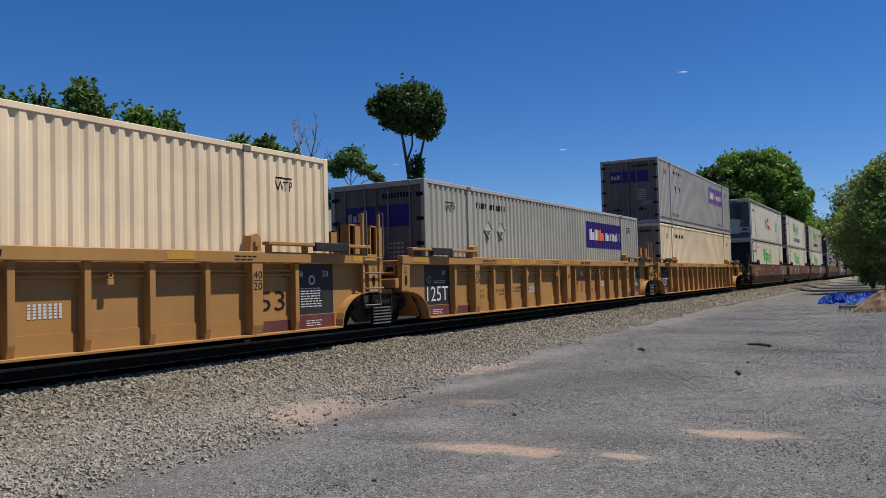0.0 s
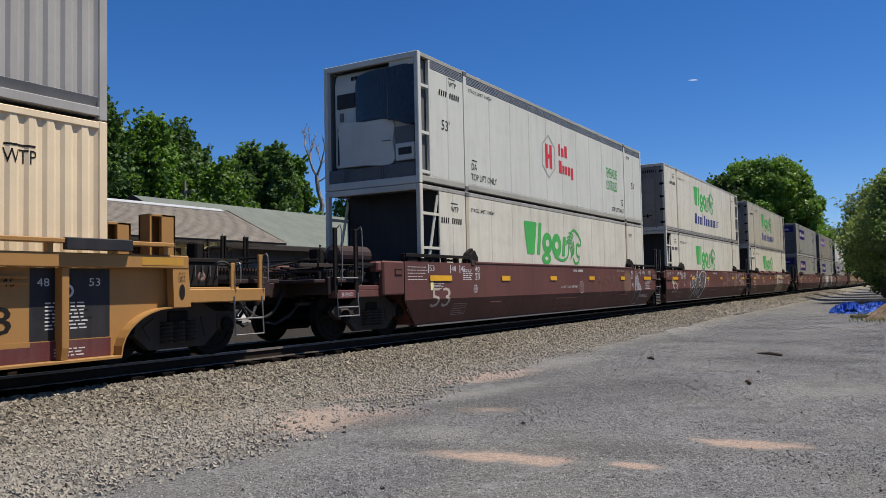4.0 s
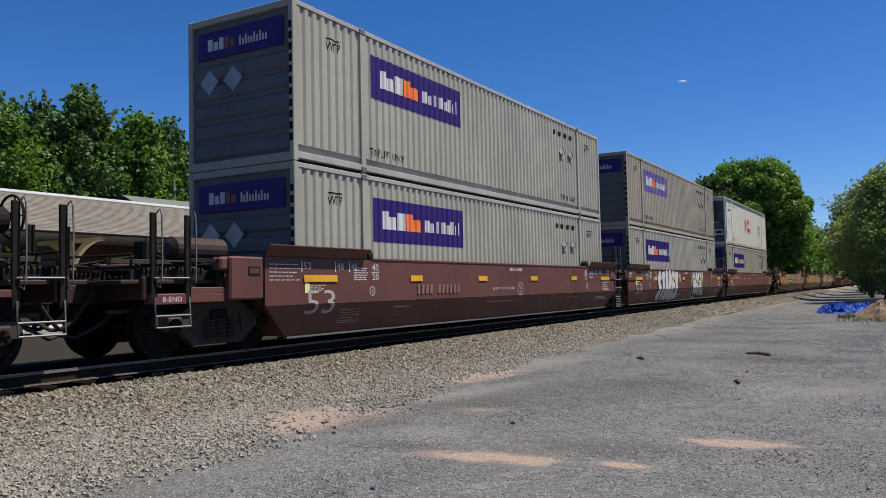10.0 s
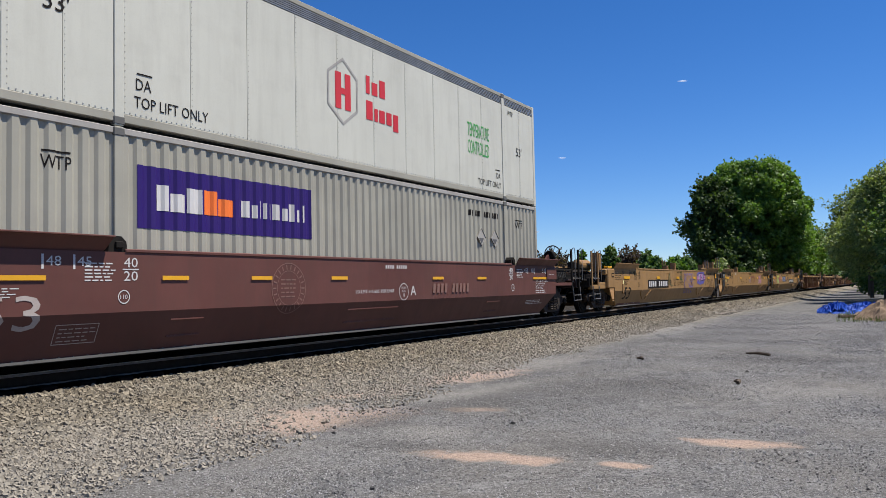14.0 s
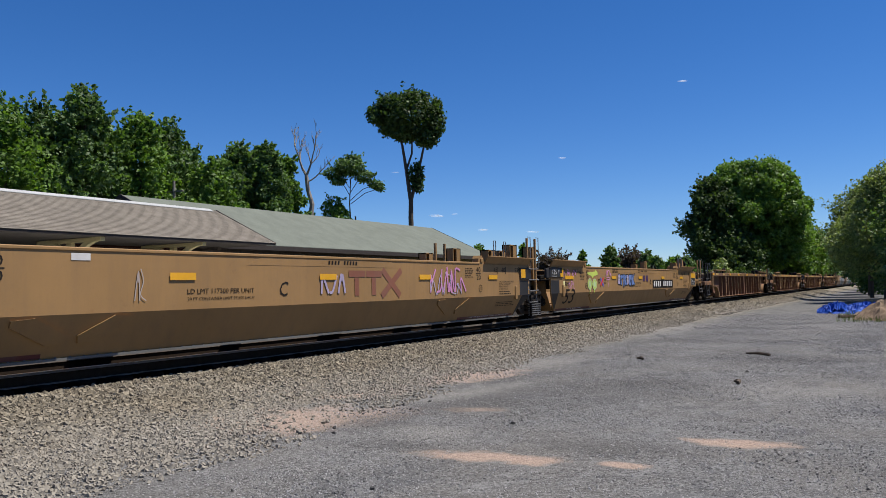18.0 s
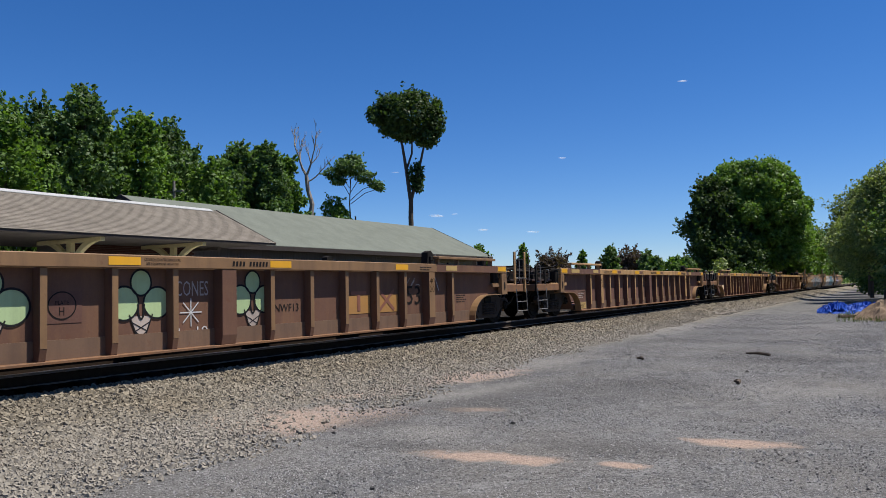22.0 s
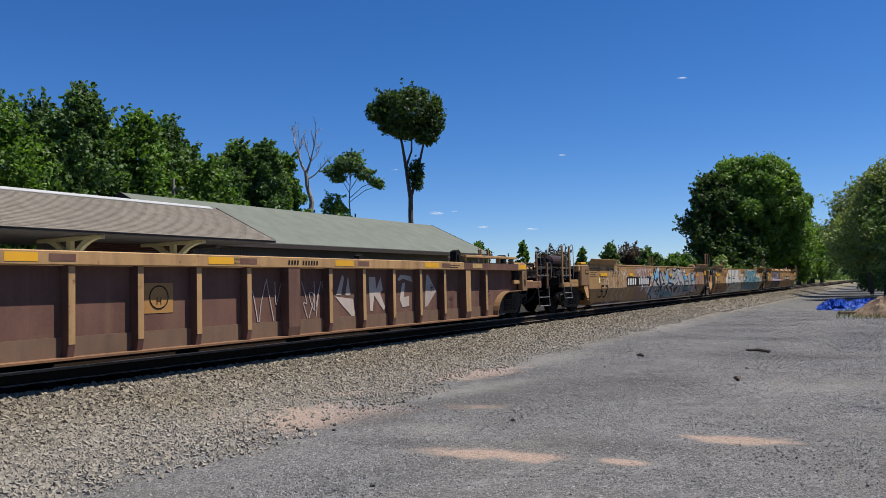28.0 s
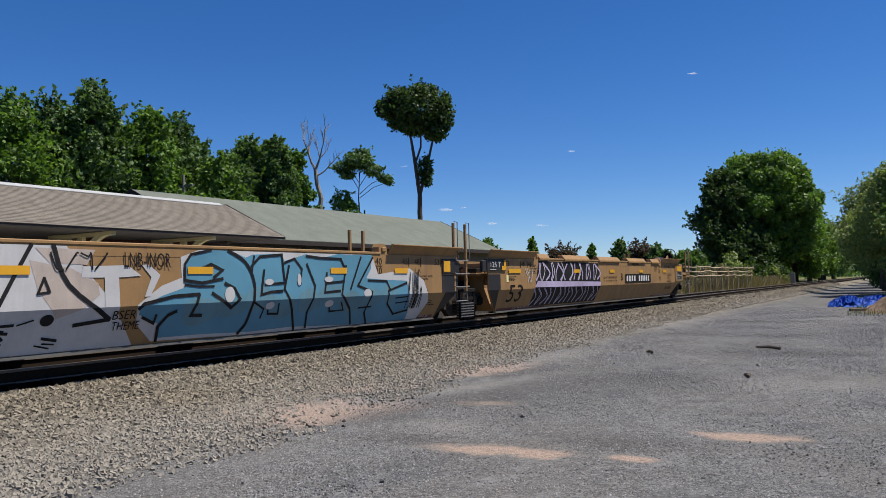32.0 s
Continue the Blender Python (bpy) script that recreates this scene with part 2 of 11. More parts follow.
M["faded_strip"] = paint("faded_yellow_strip", (0.42, 0.22, 0.03), amount=0.5, dirt=(0.3, 0.17, 0.06), fade=0.3)
M["reflector"] = paint("amber_reflector", (0.619, 0.310, 0.017), amount=0.12, rough=0.35)
M["sticker"] = paint("pale_yellow_sticker", (0.72, 0.66, 0.3), amount=0.1)
M["spray_white"] = paint("white_spray_paint", (0.46, 0.45, 0.44), amount=0.5, dirt=(0.33, 0.32, 0.31), fade=0.15)
M["pale_rail"] = paint("pale_grey_rail", (0.31, 0.295, 0.26), amount=0.5, dirt=(0.12, 0.1, 0.085), rust=0.2)
M["post_beige"] = paint("stained_beige_post", (0.42, 0.35, 0.25), amount=0.6, dirt=(0.16, 0.11, 0.075), rust=0.3)
M["truck_steel"] = paint("dusty_brown_cast_steel", (0.04, 0.032, 0.027), amount=0.5, dirt=(0.07, 0.055, 0.045), rust=0.3, rough=0.8, gloss=0.15)
M["end_sill"] = paint("grimy_rust_orange_sill", (0.19, 0.095, 0.045), amount=0.6, dirt=(0.07, 0.045, 0.035), rust=0.5)
M["brown_red"] = paint("fresh_red_brown_patch", (0.165, 0.042, 0.036), amount=0.3, dirt=(0.1, 0.05, 0.045))
M["ghost_fill"] = paint("faded_tan_emblem", (0.165, 0.09, 0.06), amount=0.5, dirt=(0.1, 0.05, 0.038))
M["door_pale"] = paint("stained_pale_door", (0.25, 0.21, 0.165), amount=0.7, dirt=(0.09, 0.07, 0.055), rust=0.25, fade=0.25)
M["door_cream"] = paint("stained_cream_door", (0.3, 0.22, 0.145), amount=0.7, dirt=(0.11, 0.075, 0.05), rust=0.3, fade=0.25)
M["rust_tank"] = paint("pinkish_rusty_tank", (0.2, 0.115, 0.085), amount=0.5, dirt=(0.1, 0.065, 0.05), rust=0.3)
M["spray_sky"] = paint("clear_sky_blue_spray_paint", (0.10, 0.31, 0.52), amount=0.12, fade=0.2)
M["spray_slate"] = paint("slate_blue_spray_paint", (0.11, 0.17, 0.36), amount=0.15, fade=0.2)
M["spray_silver"] = paint("silver_grey_spray_paint", (0.27, 0.27, 0.275), amount=0.35, dirt=(0.2, 0.2, 0.2), fade=0.2)
M["spray_lagoon"] = paint("lagoon_blue_spray_paint", (0.085, 0.225, 0.31), amount=0.18, dirt=(0.1, 0.2, 0.25), fade=0.22)
M["whitewash"] = paint("streaky_beige_whitewash", (0.42, 0.36, 0.28), amount=0.75, dirt=(0.2, 0.12, 0.09), fade=0.2)
M["spray_smoke"] = paint("thin_dark_grey_spray_paint", (0.06, 0.048, 0.046), amount=0.4, dirt=(0.09, 0.05, 0.045), fade=0.3)
M["spray_grey"] = paint("grey_spray_paint", (0.198, 0.198, 0.204), amount=0.3, dirt=(0.14, 0.14, 0.14), fade=0.25)
M["spray_blue2"] = paint("dull_teal_blue_spray_paint", (0.10, 0.22, 0.27), amount=0.25, fade=0.25)
M["spray_teal"] = paint("teal_spray_paint", (0.06, 0.19, 0.24), amount=0.2, fade=0.3)
M["spray_black"] = paint("black_spray_paint", (0.013, 0.013, 0.014), amount=0.1, gloss=0.08)
M["spray_pink"] = paint("pink_spray_paint", (0.52, 0.22, 0.4), amount=0.2, fade=0.2)
M["spray_lilac"] = paint("lilac_spray_paint", (0.36, 0.30, 0.42), amount=0.25, fade=0.25)
M["spray_violet"] = paint("violet_spray_paint", (0.10, 0.09, 0.33), amount=0.2)
M["spray_lime"] = paint("lime_spray_paint", (0.42, 0.50, 0.09), amount=0.2)
M["spray_mint"] = paint("pale_green_spray_paint", (0.36, 0.47, 0.24), amount=0.25, fade=0.15)
M["spray_plum"] = paint("dark_plum_spray_paint", (0.05, 0.02, 0.07), amount=0.15)
M["spray_green"] = paint("dark_green_spray_paint", (0.035, 0.075, 0.025), amount=0.15)
M["spray_rose"] = paint("rose_spray_paint", (0.25, 0.14, 0.1), amount=0.3, fade=0.3)


def plain(name, col, rough=0.7, scale=6.0, vary=0.25, relief=0.3, metal=0.0, spread=0.0, gloss=0.2):
    """A matt surface with two sizes of grain."""
    m, t, b = nodes_of(name)
    vec = t.nodes.new("ShaderNodeTexCoord").outputs["Object"]
    n1, n2 = noise_node(t, vec, scale, 6), noise_node(t, vec, scale * 9, 4)
    f = calc(t, "ADD", calc(t, "MULTIPLY", n1, 0.6), calc(t, "MULTIPLY", n2, 0.4))
    c = mix(t, ramp(t, f, 0.3, 0.7), tuple(x * (1 - vary) for x in col), tuple(min(1, x * (1 + vary)) for x in col))
    if spread:
        rnd = t.nodes.new("ShaderNodeObjectInfo").outputs["Random"]
        c = mix(t, 1.0, c, calc(t, "ADD", calc(t, "MULTIPLY", rnd, 2 * spread), 1 - spread), "MULTIPLY")
    t.links.new(c, b.inputs["Base Color"])
    b.inputs["Roughness"].default_value, b.inputs["Metallic"].default_value = rough, metal
    b.inputs["Specular IOR Level"].default_value = gloss
    bump(t, b, n2, relief, 0.01)
    return m


def stone_mat(name, a, b_, rough=0.9, dust=False):
    """Loose stones: each one its own shade between two colours."""
    m, t, b = nodes_of(name)
    g = t.nodes.new("ShaderNodeNewGeometry")
    c = mix(t, g.outputs["Random Per Island"], a, b_)
    n = noise_node(t, g.outputs["Position"], 60, 4)
    c = mix(t, ramp(t, n, 0.3, 0.75), mix(t, 1.0, c, (0.7, 0.7, 0.7), "MULTIPLY"), c)
    big = noise_node(t, g.outputs["Position"], 0.9, 3)
    c = mix(t, calc(t, "MULTIPLY", ramp(t, big, 0.4, 0.7), 0.35), c, mix(t, 1.0, c, (1.0, 0.9, 0.74), "MULTIPLY"))
    if dust:
        # pale dust where tyres reach the foot of the shoulder
        sep = t.nodes.new("ShaderNodeSeparateXYZ")
        t.links.new(g.outputs["Position"], sep.inputs[0])
        w = calc(t, "ADD", sep.outputs[0], calc(t, "MULTIPLY", noise_node(t, g.outputs["Position"], 0.8, 4), 1.6))
        f = ramp(t, calc(t, "MULTIPLY", calc(t, "ADD", w, 8.2), 0.5), 0.4, 0.95)
        c = mix(t, calc(t, "MULTIPLY", f, 0.5), c, (0.265, 0.245, 0.215))
    t.links.new(c, b.inputs["Base Color"])
    b.inputs["Roughness"].default_value = rough
    b.inputs["Specular IOR Level"].default_value = 0.25
    return m


def leaf_mat(name, dark, light, trans=0.38):
    m, t, b = nodes_of(name)
    g = t.nodes.new("ShaderNodeNewGeometry")
    big = noise_node(t, g.outputs["Position"], 0.33, 3)
    f = calc(t, "ADD", calc(t, "MULTIPLY", g.outputs["Random Per Island"], 0.55), calc(t, "MULTIPLY", big, 0.55))
    c = mix(t, ramp(t, f, 0.2, 0.85), dark, light)
    t.links.new(c, b.inputs["Base Color"])
    b.inputs["Roughness"].default_value = 0.55
    b.inputs["Specular IOR Level"].default_value = 0.3
    tr = t.nodes.new("ShaderNodeBsdfTranslucent")
    t.links.new(mix(t, 1.0, c, (1.2, 1.35, 0.5), "MULTIPLY"), tr.inputs["Color"])
    mx = node(t, "ShaderNodeMixShader", Fac=trans)
    out = t.nodes["Material Output"]
    t.links.new(b.outputs[0], mx.inputs[1])
    t.links.new(tr.outputs[0], mx.inputs[2])
    t.links.new(mx.outputs[0], out.inputs["Surface"])
    return m


M["leaf"] = leaf_mat("broad_leaves", (0.024, 0.048, 0.014), (0.135, 0.222, 0.07))
M["leaf_bright"] = leaf_mat("sunlit_maple_leaves", (0.032, 0.07, 0.012), (0.165, 0.275, 0.052))
M["leaf_dull"] = leaf_mat("grey_green_leaves", (0.08, 0.105, 0.038), (0.31, 0.37, 0.145))
M["leaf_dark"] = leaf_mat("dark_leaves", (0.016, 0.032, 0.01), (0.08, 0.13, 0.036))
M["leaf_red"] = leaf_mat("copper_leaves", (0.035, 0.022, 0.02), (0.085, 0.06, 0.045))
M["dry"] = leaf_mat("dry_grass", (0.16, 0.12, 0.07), (0.33, 0.27, 0.16), 0.2)
M["grass"] = leaf_mat("green_grass", (0.05, 0.075, 0.02), (0.13, 0.16, 0.05), 0.25)
M["bark"] = plain("bark", (0.085, 0.066, 0.05), 0.95, 5, 0.4, 0.8)
M["dead_wood"] = plain("bare_grey_wood", (0.24, 0.21, 0.18), 0.9, 6, 0.3, 0.5)
M["timber"] = plain("weathered_timber", (0.115, 0.083, 0.058), 0.9, 4, 0.35, 0.6, spread=0.25)
M["fence"] = plain("grey_fence_wood", (0.33, 0.27, 0.18), 0.9, 5, 0.3, 0.4)
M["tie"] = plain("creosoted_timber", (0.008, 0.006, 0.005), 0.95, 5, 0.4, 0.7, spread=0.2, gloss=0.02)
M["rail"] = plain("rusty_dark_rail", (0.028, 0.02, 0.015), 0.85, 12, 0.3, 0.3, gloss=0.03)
# Rail foot and head sides in a sunlit tone against the dark web.
M["rail_lit"] = plain("sunlit_rail_edge", (0.15, 0.125, 0.108), 0.7, 12, 0.3, 0.3, gloss=0.1)
M["spray_pale"] = paint("pale_beige_spray_paint", (0.4, 0.33, 0.28), amount=0.3, fade=0.25)
M["railhead"] = plain("polished_rail_head", (0.36, 0.34, 0.32), 0.35, 20, 0.2, 0.1, metal=0.9)
M["shingle"] = plain("weathered_shingle", (0.158, 0.138, 0.114), 0.95, 2.2, 0.34, 0.6, spread=0.12)
M["green_roof"] = plain("grey_green_roofing", (0.124, 0.135, 0.112), 0.9, 0.9, 0.2, 0.35)
M["ridge"] = plain("white_metal_ridge", (0.36, 0.36, 0.35), 0.5, 3, 0.22, 0.1)
M["fascia"] = plain("dark_brown_fascia", (0.045, 0.036, 0.031), 0.7, 4, 0.25, 0.2)
M["soffit"] = plain("grey_soffit_boards", (0.13, 0.12, 0.11), 0.8, 4, 0.2, 0.3)
M["bracket"] = plain("pale_yellow_painted_wood", (0.62, 0.54, 0.3), 0.6, 4, 0.15, 0.2)
M["brick"] = plain("dark_red_brick", (0.066, 0.030, 0.023), 0.9, 7, 0.3, 0.5, spread=0.25)
M["mortar"] = plain("grey_mortar", (0.15, 0.135, 0.12), 0.95, 9, 0.2, 0.4)
M["boards"] = plain("grey_brown_boards", (0.15, 0.13, 0.115), 0.8, 3, 0.2, 0.3)
M["concrete"] = plain("old_concrete", (0.36, 0.34, 0.31), 0.9, 4, 0.2, 0.4)
M["dirt"] = plain("bare_brown_soil", (0.17, 0.12, 0.08), 0.98, 5, 0.35, 0.9)
M["pole"] = plain("grey_pole_wood", (0.2, 0.18, 0.16), 0.9, 5, 0.25, 0.3)
M["ballast"] = stone_mat("ballast_stones", (0.098, 0.084, 0.064), (0.305, 0.264, 0.2), dust=True)
M["pebbles"] = stone_mat("grey_gravel_stones", (0.1, 0.098, 0.098), (0.4, 0.39, 0.39))


def tarp_mat():
    m, t, b = nodes_of("blue_tarpaulin")
    vec = t.nodes.new("ShaderNodeTexCoord").outputs["Object"]
    n = noise_node(t, vec, 2.5, 6)
    t.links.new(mix(t, ramp(t, n, 0.35, 0.7), (0.005, 0.035, 0.24), (0.02, 0.11, 0.5)), b.inputs["Base Color"])
    b.inputs["Roughness"].default_value = 0.6
    b.inputs["Specular IOR Level"].default_value = 0.25
    bump(t, b, noise_node(t, vec, 7, 4), 0.2, 0.03)
    return m


M["tarp"] = tarp_mat()


def cloud_mat():
    m, t, b = nodes_of("thin_white_cloud")
    vec = t.nodes.new("ShaderNodeTexCoord").outputs["Object"]
    b.inputs["Base Color"].default_value = (0.85, 0.86, 0.88, 1)
    b.inputs["Roughness"].default_value = 1.0
    clear = t.nodes.new("ShaderNodeBsdfTransparent")
    glow = node(t, "ShaderNodeBsdfTranslucent", Color=(0.9, 0.92, 0.95, 1))
    both = node(t, "ShaderNodeMixShader", Fac=0.5)
    t.links.new(b.outputs[0], both.inputs[1])
    t.links.new(glow.outputs[0], both.inputs[2])
    mx = t.nodes.new("ShaderNodeMixShader")
    t.links.new(ramp(t, noise_node(t, vec, 0.06, 5), 0.35, 0.75, (1, 1, 1, 1), (0.74, 0.74, 0.74, 1)), mx.inputs[0])
    t.links.new(both.outputs[0], mx.inputs[1])
    t.links.new(clear.outputs[0], mx.inputs[2])
    t.links.new(mx.outputs[0], t.nodes["Material Output"].inputs["Surface"])
    return m


M["cloud"] = cloud_mat()


def ground_mat():
    """Grey crushed stone on the lot, tan ballast beside the track, bare red soil and damp hollows in places, grass beyond."""
    m, t, b = nodes_of("lot_gravel")
    pos = t.nodes.new("ShaderNodeNewGeometry").outputs["Position"]
    sep = t.nodes.new("ShaderNodeSeparateXYZ")
    t.links.new(pos, sep.inputs[0])
    X, Y = sep.outputs[0], sep.outputs[1]
    wob = calc(t, "SUBTRACT", noise_node(t, pos, 0.45, 5), 0.5)
    wob2 = calc(t, "SUBTRACT", noise_node(t, pos, 2.6, 5), 0.5)
    cells = node(t, "ShaderNodeTexVoronoi", Scale=64.0)
    t.links.new(pos, cells.inputs["Vector"])
    chip = cells.outputs["Color"]
    sc = t.nodes.new("ShaderNodeSeparateColor")
    t.links.new(chip, sc.inputs[0])
    grain = calc(t, "ADD", calc(t, "MULTIPLY", sc.outputs[0], 0.6), calc(t, "MULTIPLY", noise_node(t, pos, 110, 3), 0.4))
    lot = mix(t, ramp(t, grain, 0.22, 0.78), (0.04, 0.039, 0.038), (0.24, 0.234, 0.229))
    lot = mix(t, calc(t, "MULTIPLY", ramp(t, noise_node(t, pos, 9.0, 5, 0.7), 0.45, 0.62), 0.5), lot, (0.068, 0.067, 0.067))
    lot = mix(t, calc(t, "MULTIPLY", ramp(t, noise_node(t, pos, 2.2, 6, 0.7), 0.5, 0.64), 0.35), lot, (0.2, 0.197, 0.196))
    lot = mix(t, calc(t, "MULTIPLY", ramp(t, noise_node(t, pos, 0.5, 6), 0.42, 0.66), 0.42), lot, (0.135, 0.122, 0.105))
    lot = mix(t, calc(t, "MULTIPLY", ramp(t, noise_node(t, pos, 0.21, 4), 0.48, 0.68), 0.42), lot, (0.075, 0.073, 0.07))
    lot = mix(t, calc(t, "MULTIPLY", ramp(t, noise_node(t, stretched(t, pos, (1.0, 0.55, 1.0)), 1.1, 8, 0.68), 0.53, 0.6), 0.5), lot, (0.066, 0.066, 0.069))
    lot = mix(t, calc(t, "MULTIPLY", ramp(t, noise_node(t, stretched(t, pos, (1.3, 0.7, 1.0)), 1.7, 7, 0.7), 0.55, 0.63), 0.42), lot, (0.225, 0.22, 0.216))
    tan = mix(t, ramp(t, grain, 0.15, 0.85), (0.065, 0.057, 0.045), (0.28, 0.244, 0.19))
    edge = calc(t, "ADD", X, calc(t, "ADD", calc(t, "MULTIPLY", wob, 1.6), calc(t, "MULTIPLY", wob2, 0.9)))
    c = mix(t, ramp(t, calc(t, "MULTIPLY", calc(t, "ADD", edge, 8.0), 0.5), 0.25, 0.75), tan, lot)

    # Dark track bed: oil stain plus the train's shade, put into the colour.
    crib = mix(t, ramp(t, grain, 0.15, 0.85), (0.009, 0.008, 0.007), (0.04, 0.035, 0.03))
    oil_shade = ramp(t, calc(t, "MULTIPLY", calc(t, "ABSOLUTE", calc(t, "ADD", calc(t, "ADD", X, 10.365), calc(t, "MULTIPLY", wob2, 0.3))), 0.4), 0.5, 0.58, (1, 1, 1, 1), (0, 0, 0, 1))
    c = mix(t, oil_shade, c, crib)

    def patch(c, x, y, rx, ry, turn, col, power, rim=0.8):
        dx, dy = calc(t, "SUBTRACT", X, x), calc(t, "SUBTRACT", Y, y)
        ca, sa = math.cos(radians(turn)), math.sin(radians(turn))
        u = calc(t, "DIVIDE", calc(t, "ADD", calc(t, "MULTIPLY", dx, ca), calc(t, "MULTIPLY", dy, sa)), rx)
        v = calc(t, "DIVIDE", calc(t, "SUBTRACT", calc(t, "MULTIPLY", dy, ca), calc(t, "MULTIPLY", dx, sa)), ry)
        r = calc(t, "SQRT", calc(t, "ADD", calc(t, "MULTIPLY", u, u), calc(t, "MULTIPLY", v, v)))
        r = calc(t, "ADD", r, calc(t, "ADD", calc(t, "MULTIPLY", wob2, 1.9), calc(t, "MULTIPLY", calc(t, "SUBTRACT", grain, 0.5), 0.22)))
        mask = ramp(t, r, rim, 1.25, (1, 1, 1, 1), (0, 0, 0, 1))
        return mix(t, calc(t, "MULTIPLY", mask, power), c, col)
    soil = mix(t, ramp(t, grain, 0.1, 0.9), (0.19, 0.138, 0.108), (0.41, 0.31, 0.25))
    damp = mix(t, ramp(t, grain, 0.1, 0.9), (0.035, 0.034, 0.033), (0.13, 0.125, 0.12))
    for q in ((-3.45, 6.75, 0.85, 0.26, 8), (-2.25, 6.95, 0.28, 0.13, 0), (-1.5, 8.35, 0.6, 0.25, 8), (-6.35, 7.7, 0.8, 1.7, -22), (-6.9, 9.6, 0.3, 1.0, -22), (-5.0, 9.3, 0.5, 0.25, 20), (-6.6, 12.6, 0.5, 1.6, -10)):
        c = patch(c, *q, soil, 0.95 if q[0] > -4 else 0.8, 0.55)
    for q in ((-5.7, 22.8, 0.8, 3.4, -24), (-4.6, 29.0, 1.0, 2.6, -20), (-1.0, 24.5, 1.4, 2.0, 0), (-4.0, 12.0, 1.8, 2.6, -30), (-5.6, 8.0, 0.7, 0.9, 0), (-2.4, 17.5, 2.2, 1.2, 10), (-2.6, 7.6, 1.1, 0.6, 10), (-4.6, 6.9, 0.8, 0.35, 10), (-5.3, 9.6, 1.0, 1.3, -30)):
        c = patch(c, *q, damp, 0.7, 0.3)
    dust = mix(t, ramp(t, grain, 0.1, 0.9), (0.14, 0.132, 0.122), (0.3, 0.285, 0.265))
    for q in ((-5.9, 10.6, 0.5, 2.6, -14), (-6.3, 16.0, 0.6, 3.4, -8), (-4.6, 7.6, 0.8, 0.5, 0), (-1.7, 12.6, 1.5, 1.3, 10), (-2.2, 30.0, 1.6, 5.0, -10), (-6.8, 27.0, 0.7, 6.0, -6)):
        c = patch(c, *q, dust, 0.5, 0.2)
    turf = mix(t, ramp(t, noise_node(t, pos, 1.5, 6), 0.35, 0.65), (0.06, 0.075, 0.025), (0.2, 0.17, 0.09))
    right = ramp(t, calc(t, "MULTIPLY", calc(t, "ADD", calc(t, "ADD", X, 1.0), calc(t, "MULTIPLY", wob, 3.0)), 0.3), 0.3, 0.7)
    right = calc(t, "MULTIPLY", right, ramp(t, calc(t, "MULTIPLY", Y, 0.01), 0.33, 0.42))
    c = mix(t, right, c, turf)
    left = ramp(t, calc(t, "MULTIPLY", calc(t, "ADD", calc(t, "ADD", X, 12.9), calc(t, "MULTIPLY", wob, 4.0)), -0.3), 0.1, 0.6)
    side = mix(t, ramp(t, grain, 0.15, 0.85), (0.014, 0.012, 0.01), (0.052, 0.046, 0.038))
    near = ramp(t, calc(t, "MULTIPLY", Y, 0.01), 0.48, 0.56)
    c = mix(t, left, c, mix(t, near, side, turf))
    far = ramp(t, calc(t, "MULTIPLY", Y, 0.001), 0.42, 0.5)
    c = mix(t, far, c, turf)
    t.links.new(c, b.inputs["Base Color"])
    b.inputs["Roughness"].default_value = 0.95
    b.inputs["Specular IOR Level"].default_value = 0.05
    h = calc(t, "ADD", calc(t, "MULTIPLY", cells.outputs["Distance"], -0.8), noise_node(t, pos, 25, 4))
    bump(t, b, h, 0.75, 0.02)
    return m


M["ground"] = ground_mat()


# ---- ground and track ----
TRACK_X, RAIL_Z = -10.365, 0.65
rng = np.random.default_rng(7)


def bed(x):
    """The height of the ground across the track: level lot, ballast shoulder, top of the bed, the far side."""
    return float(np.interp(x, (-400, -60, -20, -15, -12.3, -8.75, -7.3, -6.2, 0, 6, 400), (0.5, 0.45, 0.4, 0.2, 0.37, 0.37, 0.1, 0.0, 0.0, 0.1, 0.2)))


xs = np.concatenate([np.linspace(-1500, -60, 8), np.linspace(-50, -15, 15), np.linspace(-14, -5.6, 43), np.linspace(-5.2, 6, 29), np.linspace(8, 60, 12), np.linspace(100, 1500, 8)])
ys = np.concatenate([np.linspace(-600, -20, 8), np.linspace(-12, 40, 105), np.linspace(43, 120, 26), np.linspace(140, 600, 20), np.linspace(800, 4500, 8)])
gv, gq = [], []
for y in ys:
    for x in xs:
        w = noise.noise((x * 0.6, y * 0.6, 0)) * 0.008 + noise.noise((x * 2.1, y * 2.1, 5)) * 0.003
        gv.append((x, y, bed(x) + (w if abs(x) < 50 and -15 < y < 130 else 0)))
nx = len(xs)
for j in range(len(ys) - 1):
    for i in range(nx - 1):
        gq.append((j * nx + i, j * nx + i + 1, (j + 1) * nx + i + 1, (j + 1) * nx + i))
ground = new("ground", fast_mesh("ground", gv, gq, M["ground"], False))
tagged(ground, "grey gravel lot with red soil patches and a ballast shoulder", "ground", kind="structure")


